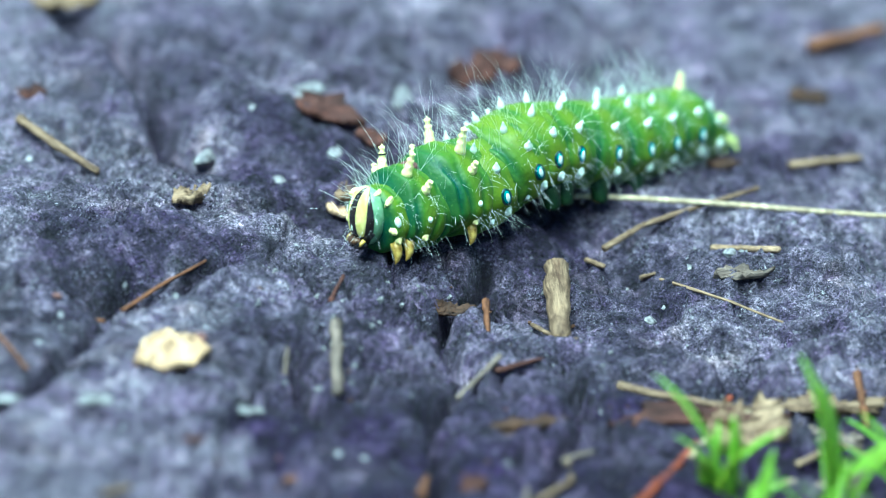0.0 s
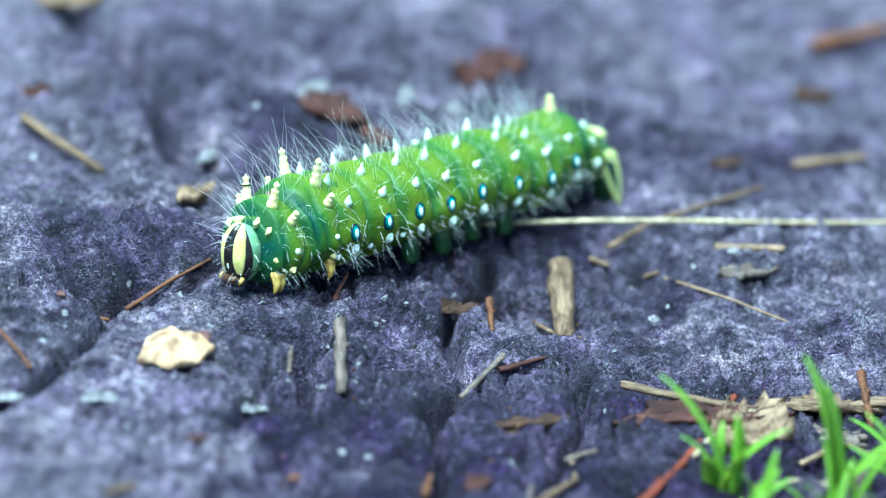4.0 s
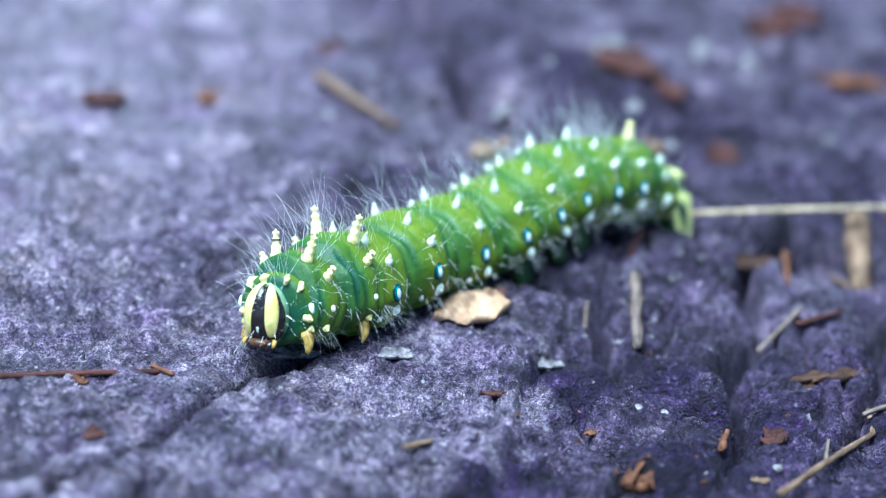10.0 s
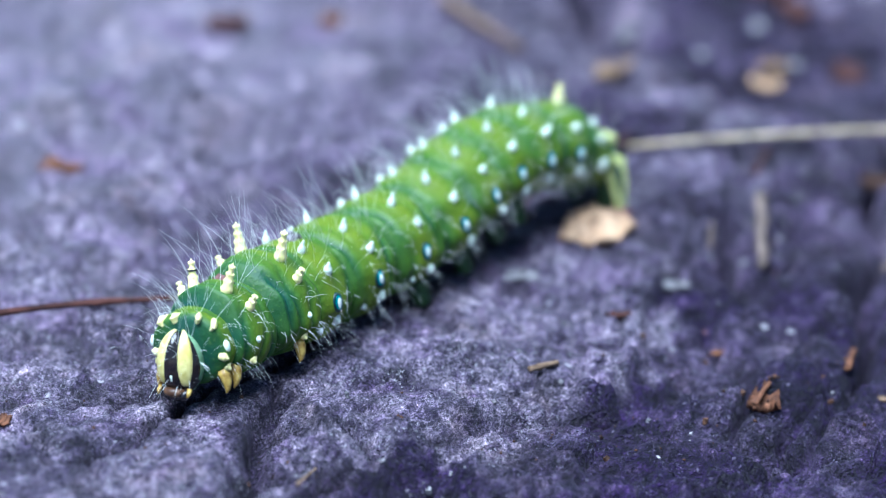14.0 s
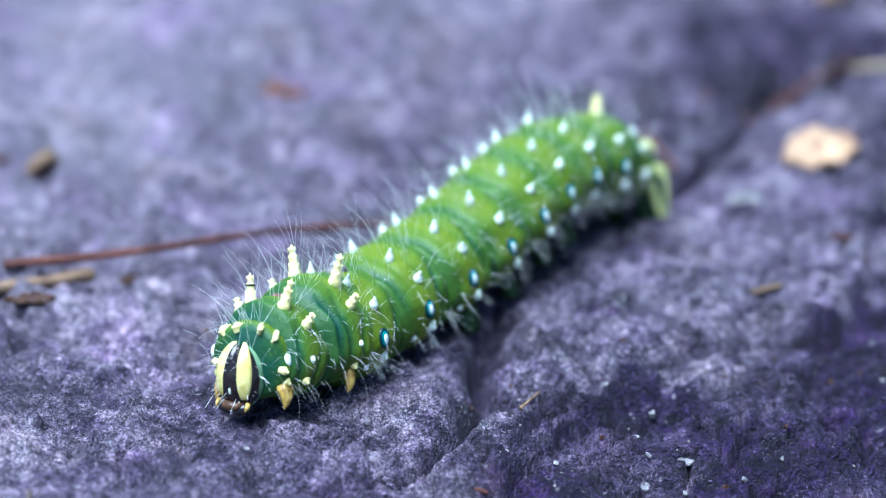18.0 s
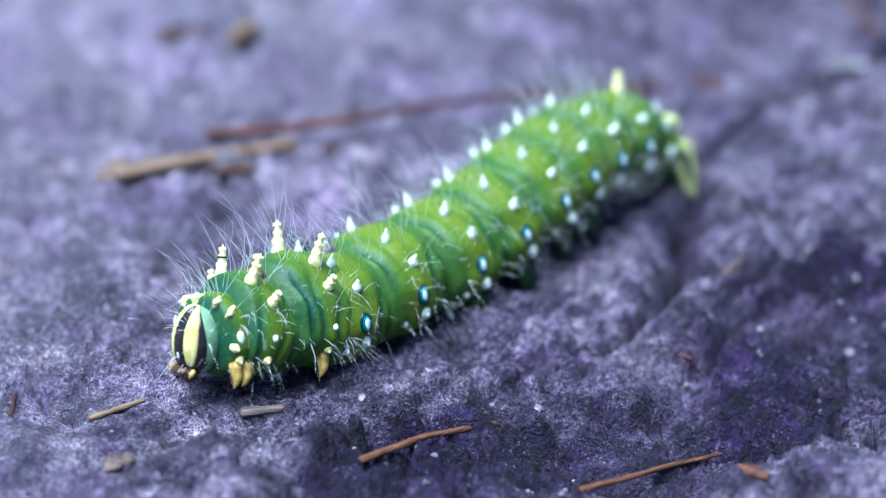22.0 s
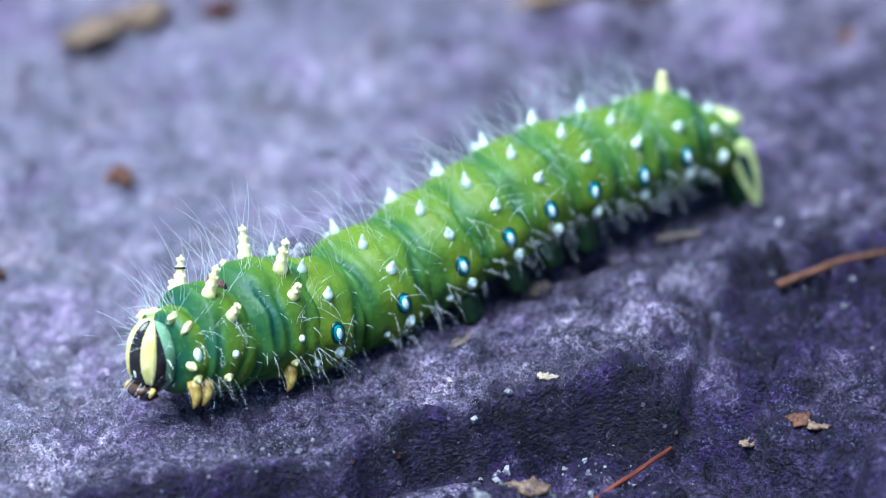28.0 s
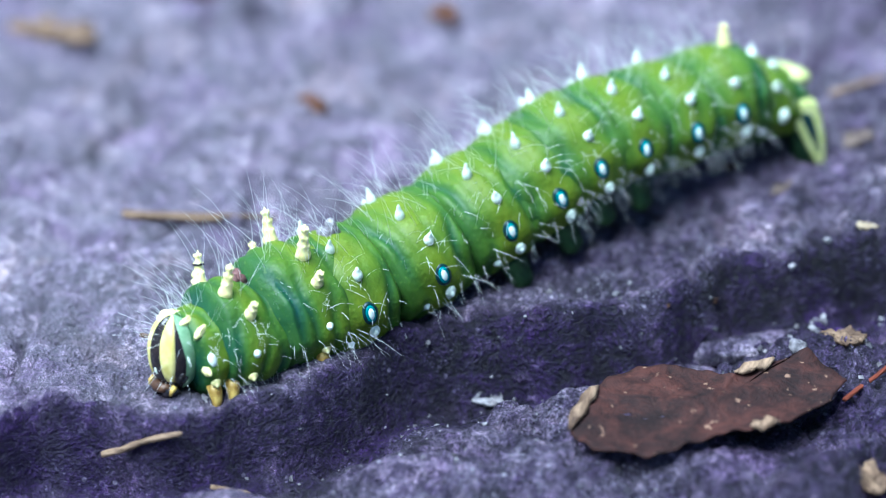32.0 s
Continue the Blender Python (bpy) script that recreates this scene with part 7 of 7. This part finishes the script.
    walk(body["abdomen6"], [
    (0, on(0, -132.0, 4.8, 9)), (0.5, on(0.5, -129.4, 6.2, -3)), (1, on(1, -125.1, 8.3, -17)), (1.5, on(1.5, -121.3, 8.5, -1)),
    (2, on(2, -117.2, 6.1, 6)), (2.5, on(2.5, -115.5, 5.7, -4)), (3, on(3, -112.2, 7.1, -15)), (3.5, on(3.5, -108.5, 8.2, -6)),
    (4, on(4, -104.3, 6.9, 6)), (4.5, on(4.5, -103.1, 4.8, -1)), (5, on(5, -101.3, 5.0, -12)), (5.5, on(5.5, -95.3, 8.2, -8)),
    (6, on(6, -90.4, 7.2, 12)), (6.5, on(6.5, -88.8, 4.6, 2)), (7, on(7, -87.8, 5.1, -12)), (7.5, on(7.5, -84.0, 7.2, -22)),
    (8, on(8, -78.7, 7.2, 3)), (8.5, on(8.5, -76.6, 3.8, 5)), (9, on(9, -74.4, 4.7, -6)), (9.5, on(9.5, -70.6, 6.4, -19)),
    (10, on(10, -65.9, 7.4, -4)), (10.5, on(10.5, -61.8, 4.8, 7)), (11, on(11, -60.5, 4.1, 1)), (11.5, on(11.5, -57.5, 4.8, -7)),
    (12, on(12, -50.2, 8.3, -1)), (12.5, on(12.5, -44.6, 6.9, 8)), (13, on(13, -43.3, 5.3, 1)), (13.5, on(13.5, -39.9, 6.6, -13)),
    (14, on(14, -32.4, 10.1, -7)), (14.5, on(14.5, -26.9, 8.4, 5)), (15, on(15, -26.0, 6.6, -2)), (15.5, on(15.5, -23.0, 7.0, -15)),
    (16, on(16, -15.7, 9.9, -4)), (16.5, on(16.5, -10.6, 7.9, 7)), (17, on(17, -9.8, 6.3, -1)), (17.5, on(17.5, -6.7, 6.9, -13)),
    (18, on(18, 0.3, 9.3, -7)), (18.5, on(18.5, 5.2, 6.5, 6)), (19, on(19, 6.5, 5.1, -1)), (19.5, on(19.5, 9.9, 6.3, -16)),
    (20, on(20, 17.4, 8.9, -9)), (20.5, on(20.5, 20.8, 4.9, 4)), (21, on(21, 22.7, 4.0, -4)), (21.5, on(21.5, 25.9, 5.1, -17)),
    (22, on(22, 33.0, 7.4, -7)), (22.5, on(22.5, 37.4, 3.7, 7)), (23, on(23, 40.6, 4.0, -2)), (23.5, on(23.5, 45.7, 6.1, -14)),
    (24, on(24, 53.8, 7.9, 2)), (24.5, on(24.5, 59.8, 5.0, 7)), (25, on(25, 61.8, 5.2, -1)), (25.5, on(25.5, 67.8, 7.7, -12)),
    (26, on(26, 76.1, 9.3, 5)), (26.5, on(26.5, 81.2, 6.4, 7)), (27, on(27, 82.6, 6.3, -5)), (27.5, on(27.5, 87.6, 8.1, -16)),
    (28, on(28, 94.7, 8.5, 3)), (28.5, on(28.5, 98.2, 5.6, 3)), (29, on(29, 99.8, 5.6, -9)), (29.5, on(29.5, 105.2, 7.6, -19)),
    (30, on(30, 111.7, 7.4, 0)), (30.5, on(30.5, 114.9, 5.1, 3)), (31, on(31, 116.3, 5.3, -7)), (31.5, on(31.5, 121.4, 7.1, -15)),
    (32, on(32, 128.2, 7.9, 2)),
    ])
    walk(body["abdomen7"], [
    (0, on(0, -137.7, 4.2, 5)), (0.5, on(0.5, -134.3, 6.7, -3)), (1, on(1, -128.7, 9.4, -2)), (1.5, on(1.5, -126.4, 8.0, 8)),
    (2, on(2, -123.8, 5.8, -0)), (2.5, on(2.5, -121.5, 6.5, -9)), (3, on(3, -117.1, 8.5, -12)), (3.5, on(3.5, -114.2, 8.3, 1)),
    (4, on(4, -110.6, 6.2, -1)), (4.5, on(4.5, -109.7, 5.1, -8)), (5, on(5, -105.7, 6.3, -16)), (5.5, on(5.5, -99.8, 8.4, 7)),
    (6, on(6, -95.6, 6.0, 7)), (6.5, on(6.5, -94.8, 4.7, -3)), (7, on(7, -91.8, 6.6, -25)), (7.5, on(7.5, -87.1, 8.6, -13)),
    (8, on(8, -83.3, 6.7, 5)), (8.5, on(8.5, -82.2, 4.1, -7)), (9, on(9, -79.3, 6.0, -16)), (9.5, on(9.5, -74.4, 8.0, -10)),
    (10, on(10, -71.2, 7.2, 6)), (10.5, on(10.5, -68.6, 4.6, -1)), (11, on(11, -67.4, 4.4, -5)), (11.5, on(11.5, -62.4, 6.0, -8)),
    (12, on(12, -55.8, 8.1, 7)), (12.5, on(12.5, -52.5, 5.9, 4)), (13, on(13, -51.9, 5.0, -1)), (13.5, on(13.5, -44.9, 8.1, -9)),
    (14, on(14, -37.8, 10.2, 5)), (14.5, on(14.5, -34.2, 7.9, 0)), (15, on(15, -33.5, 6.9, -6)), (15.5, on(15.5, -26.9, 8.7, -15)),
    (16, on(16, -20.9, 9.8, 5)), (16.5, on(16.5, -17.8, 7.4, 1)), (17, on(17, -17.7, 6.6, -4)), (17.5, on(17.5, -11.4, 8.4, -9)),
    (18, on(18, -4.8, 9.5, 4)), (18.5, on(18.5, -1.9, 6.1, -1)), (19, on(19, -0.9, 5.4, -6)), (19.5, on(19.5, 5.6, 8.1, -14)),
    (20, on(20, 12.1, 9.2, 4)), (20.5, on(20.5, 14.1, 5.1, -4)), (21, on(21, 15.9, 4.9, -9)), (21.5, on(21.5, 22.2, 7.1, -19)),
    (22, on(22, 28.1, 7.5, 3)), (22.5, on(22.5, 30.4, 3.6, -3)), (23, on(23, 33.9, 5.1, -13)), (23.5, on(23.5, 41.3, 7.7, -9)),
    (24, on(24, 47.3, 7.2, 10)), (24.5, on(24.5, 51.3, 4.6, 2)), (25, on(25, 54.2, 5.8, -7)), (25.5, on(25.5, 62.5, 8.7, -1)),
    (26, on(26, 69.0, 8.2, 12)), (26.5, on(26.5, 72.5, 5.8, 2)), (27, on(27, 75.8, 7.4, -10)), (27.5, on(27.5, 82.8, 9.5, -7)),
    (28, on(28, 88.2, 7.9, 3)), (28.5, on(28.5, 90.2, 5.8, -5)), (29, on(29, 93.6, 7.3, -17)), (29.5, on(29.5, 100.5, 9.2, -10)),
    (30, on(30, 105.3, 7.0, 1)), (30.5, on(30.5, 107.1, 5.2, -5)), (31, on(31, 109.9, 6.6, -13)), (31.5, on(31.5, 116.4, 8.5, -11)),
    (32, on(32, 121.8, 7.4, 2)),
    ])
    walk(body["abdomen8"], [
    (0, on(0, -144.0, 3.7, 4)), (0.5, on(0.5, -138.6, 6.7, 0)), (1, on(1, -133.3, 8.6, 7)), (1.5, on(1.5, -131.2, 7.0, 9)),
    (2, on(2, -129.0, 6.2, -3)), (2.5, on(2.5, -125.9, 7.4, -9)), (3, on(3, -121.5, 9.1, -6)), (3.5, on(3.5, -118.8, 8.1, 2)),
    (4, on(4, -115.7, 7.2, -8)), (4.5, on(4.5, -114.9, 6.5, -12)), (5, on(5, -109.3, 7.2, -10)), (5.5, on(5.5, -104.2, 7.1, 12)),
    (6, on(6, -100.7, 6.0, -0)), (6.5, on(6.5, -100.1, 5.3, -5)), (7, on(7, -94.8, 8.4, -19)), (7.5, on(7.5, -90.5, 8.7, -1)),
    (8, on(8, -87.7, 6.4, 3)), (8.5, on(8.5, -87.0, 5.0, -8)), (9, on(9, -82.7, 7.1, -11)), (9.5, on(9.5, -78.1, 7.8, 2)),
    (10, on(10, -76.1, 6.4, 8)), (10.5, on(10.5, -74.2, 5.1, -4)), (11, on(11, -72.8, 5.2, -6)), (11.5, on(11.5, -66.6, 6.2, -2)),
    (12, on(12, -61.5, 6.9, 10)), (12.5, on(12.5, -59.2, 6.0, -1)), (13, on(13, -58.3, 5.5, -3)), (13.5, on(13.5, -49.6, 8.2, -1)),
    (14, on(14, -43.7, 9.2, 8)), (14.5, on(14.5, -40.6, 8.3, -4)), (15, on(15, -39.2, 8.0, -8)), (15.5, on(15.5, -31.2, 9.2, -5)),
    (16, on(16, -26.3, 9.0, 7)), (16.5, on(16.5, -24.0, 7.8, -3)), (17, on(17, -23.5, 7.2, -5)), (17.5, on(17.5, -16.1, 8.4, 0)),
    (18, on(18, -11.0, 8.4, 8)), (18.5, on(18.5, -8.4, 6.7, -4)), (19, on(19, -6.7, 6.6, -9)), (19.5, on(19.5, 1.1, 8.5, -4)),
    (20, on(20, 6.0, 8.1, 8)), (20.5, on(20.5, 8.1, 5.8, -5)), (21, on(21, 10.1, 5.9, -8)), (21.5, on(21.5, 18.1, 7.7, -6)),
    (22, on(22, 22.4, 6.8, 6)), (22.5, on(22.5, 24.2, 4.5, -7)), (23, on(23, 28.8, 6.7, -13)), (23.5, on(23.5, 36.6, 7.6, 1)),
    (24, on(24, 40.8, 5.7, 11)), (24.5, on(24.5, 43.8, 4.6, -0)), (25, on(25, 48.6, 6.8, -8)), (25.5, on(25.5, 57.0, 7.8, 8)),
    (26, on(26, 61.9, 6.4, 12)), (26.5, on(26.5, 64.9, 5.8, -0)), (27, on(27, 70.6, 8.5, -9)), (27.5, on(27.5, 77.8, 9.3, 1)),
    (28, on(28, 82.1, 7.8, 0)), (28.5, on(28.5, 83.6, 6.8, -7)), (29, on(29, 89.1, 8.9, -14)), (29.5, on(29.5, 95.8, 9.2, 0)),
    (30, on(30, 99.5, 7.2, -1)), (30.5, on(30.5, 100.7, 6.3, -8)), (31, on(31, 105.2, 8.0, -12)), (31.5, on(31.5, 112.1, 8.8, -3)),
    (32, on(32, 116.0, 7.4, -0)),
    ])
    walk(body["tail"], ahead([
    (0, on(0, -149.7, 3.4, 3)), (0.5, on(0.5, -143.9, 6.7, 0)), (1, on(1, -138.5, 8.1, 5)), (1.5, on(1.5, -136.6, 6.4, 6)),
    (2, on(2, -134.7, 6.5, -2)), (2.5, on(2.5, -131.3, 8.0, -6)), (3, on(3, -126.8, 9.5, -4)), (3.5, on(3.5, -124.2, 7.9, 1)),
    (4, on(4, -121.3, 7.8, -6)), (4.5, on(4.5, -120.6, 7.4, -8)), (5, on(5, -114.5, 7.8, -6)), (5.5, on(5.5, -109.6, 6.4, 8)),
    (6, on(6, -106.1, 6.0, -0)), (6.5, on(6.5, -105.7, 5.6, -4)), (7, on(7, -99.9, 9.4, -12)), (7.5, on(7.5, -95.5, 8.7, -1)),
    (8, on(8, -93.0, 6.3, 2)), (8.5, on(8.5, -92.5, 5.6, -6)), (9, on(9, -88.0, 7.8, -7)), (9.5, on(9.5, -83.2, 7.7, 1)),
    (10, on(10, -81.5, 5.8, 5)), (10.5, on(10.5, -79.9, 5.3, -3)), (11, on(11, -78.5, 5.7, -5)), (11.5, on(11.5, -72.0, 6.3, -1)),
    (12, on(12, -67.2, 6.2, 7)), (12.5, on(12.5, -65.2, 6.1, -1)), (13, on(13, -64.4, 5.7, -2)), (13.5, on(13.5, -55.0, 8.3, -1)),
    (14, on(14, -49.3, 8.5, 6)), (14.5, on(14.5, -46.5, 8.6, -3)), (15, on(15, -45.0, 8.6, -6)), (15.5, on(15.5, -36.4, 9.5, -3)),
    (16, on(16, -31.9, 8.5, 5)), (16.5, on(16.5, -29.9, 8.0, -2)), (17, on(17, -29.4, 7.6, -4)), (17.5, on(17.5, -21.5, 8.3, 0)),
    (18, on(18, -16.6, 7.8, 7)), (18.5, on(18.5, -14.3, 7.0, -3)), (19, on(19, -12.6, 7.2, -7)), (19.5, on(19.5, -4.1, 8.7, -3)),
    (20, on(20, 0.4, 7.5, 7)), (20.5, on(20.5, 2.3, 6.2, -4)), (21, on(21, 4.4, 6.5, -6)), (21.5, on(21.5, 13.0, 8.1, -4)),
    (22, on(22, 16.9, 6.3, 5)), (22.5, on(22.5, 18.4, 5.1, -5)), (23, on(23, 23.1, 7.7, -9)), (23.5, on(23.5, 31.2, 7.6, 1)),
    (24, on(24, 35.0, 4.8, 9)), (24.5, on(24.5, 37.6, 4.6, -0)), (25, on(25, 42.7, 7.4, -6)), (25.5, on(25.5, 51.5, 7.2, 6)),
    (26, on(26, 55.9, 5.3, 10)), (26.5, on(26.5, 58.7, 5.8, -0)), (27, on(27, 64.9, 9.2, -7)), (27.5, on(27.5, 72.4, 9.2, 1)),
    (28, on(28, 76.3, 7.8, 0)), (28.5, on(28.5, 77.6, 7.4, -6)), (29, on(29, 83.6, 9.9, -10)), (29.5, on(29.5, 90.5, 9.2, 0)),
    (30, on(30, 93.7, 7.3, -1)), (30.5, on(30.5, 94.8, 6.9, -6)), (31, on(31, 99.6, 8.8, -8)), (31.5, on(31.5, 106.7, 9.0, -2)),
    (32, on(32, 110.3, 7.4, -0)),
    ], 0, -1.5, 0, 0))

    walk(body["head"], ahead([
        (0, on(0, -85.6, 6.1, 6, -3)), (0.5, on(0.5, -81.6, 4.7, -0, 6)), (1, on(1, -78.7, 4.0, 4, 14)), (1.5, on(1.5, -77.2, 6.5, 13, 24)), 
        (2, on(2, -75.7, 5.9, 9, 34)), (2.5, on(2.5, -74.0, 2.8, -10, 27)), (3, on(3, -71.2, 3.0, -6, 19)), (3.5, on(3.5, -67.6, 5.9, 6, 12)), 
        (4, on(4, -64.1, 6.1, 5, 9)), (4.5, on(4.5, -60.6, 4.4, -1, 5)), (5, on(5, -58.0, 0.9, -3, 2)), (5.5, on(5.5, -52.1, 4.2, 5, 7)), 
        (6, on(6, -49.6, 4.4, 7, 8)), (6.5, on(6.5, -47.6, 2.3, 1, 9)), (7, on(7, -43.6, 3.5, 2, 10)), (7.5, on(7.5, -37.3, 6.6, 11, 14)), 
        (8, on(8, -32.2, 9.8, 16, 20)), (8.5, on(8.5, -30.1, 6.2, 11, 24)), (9, on(9, -26.8, 1.7, -5, 27)), (9.5, on(9.5, -23.5, 1.5, -1, 24)), 
        (10, on(10, -17.1, 6.6, 11, 22)), (10.5, on(10.5, -12.3, 8.6, 14, 14)), (11, on(11, -9.6, 5.1, 3, 7)), (11.5, on(11.5, -4.3, 4.4, 6, 8)), 
        (12, on(12, 1.3, 7.3, 12, 10)), (12.5, on(12.5, 3.4, 7.6, 13, 22)), (13, on(13, 4.7, 2.8, 0, 34)), (13.5, on(13.5, 15.3, 1.7, 3, 27)), 
        (14, on(14, 22.1, 5.6, 9, 19)), (14.5, on(14.5, 25.4, 7.2, 10, 12)), (15, on(15, 26.8, 4.3, 0, 13)), (15.5, on(15.5, 32.6, 4.5, 6, 13)), 
        (16, on(16, 37.5, 5.9, 10, 14)), (16.5, on(16.5, 39.5, 5.5, 9, 26)), (17, on(17, 39.8, 1.3, -3, 37)), (17.5, on(17.5, 44.4, 1.0, 3, 28)), 
        (18, on(18, 50.2, 5.6, 12, 20)), (18.5, on(18.5, 54.5, 6.3, 13, 14)), (19, on(19, 57.9, 2.8, 1, 7)), (19.5, on(19.5, 63.0, 2.4, 5, 12)), 
        (20, on(20, 68.1, 5.4, 13, 17)), (20.5, on(20.5, 70.6, 4.4, 13, 24)), (21, on(21, 74.5, 1.7, -0, 30)), (21.5, on(21.5, 80.7, 3.2, 6, 18)), 
        (22, on(22, 86.8, 7.5, 14, 7)), (22.5, on(22.5, 91.0, 7.7, 14, -8)), (23, on(23, 97.6, 5.2, 2, -23)), (23.5, on(23.5, 103.1, 4.8, 6, -4)), 
        (24, on(24, 107.9, 6.1, 11, 14)), (24.5, on(24.5, 111.2, 4.8, 9, 22)), (25, on(25, 114.5, 1.9, -3, 30)), (25.5, on(25.5, 120.3, 1.6, 3, 24)), 
        (26, on(26, 125.7, 3.9, 10, 18)), (26.5, on(26.5, 129.1, 3.6, 6, 12)), (27, on(27, 133.4, 2.7, -2, 9)), (27.5, on(27.5, 139.5, 3.6, 5, 14)), 
        (28, on(28, 144.4, 7.9, 13, 16)), (28.5, on(28.5, 147.3, 4.7, 6, 28)), (29, on(29, 151.7, 2.5, 1, 42)), (29.5, on(29.5, 157.0, 3.5, 6, 36)), 
        (30, on(30, 161.4, 5.5, 10, 28)), (30.5, on(30.5, 164.8, 4.3, 7, 20)), (31, on(31, 168.3, 1.4, -3, 10)), (31.5, on(31.5, 175.7, 2.1, 5, 8)), 
        (32, on(32, 179.9, 4.3, 9, 14)), 
    ], 0.0, -0.3, 0, -15))
    walk(straw, [
        (0, straw_at(88, 605, -6)), (2, straw_at(81, 595, -3.5)), (5, straw_at(80, 591, 6)), (6, straw_at(71, 588, 2.6)), (7, straw_at(66, 588, 3)),
        (8, straw_at(62, 583, 8)), (9, straw_at(56, 577, 11)), (11, straw_at(51, 575, 11)), (13, straw_at(48, 574, 10)), (32, straw_at(48, 574, 10)),
    ])


motions()
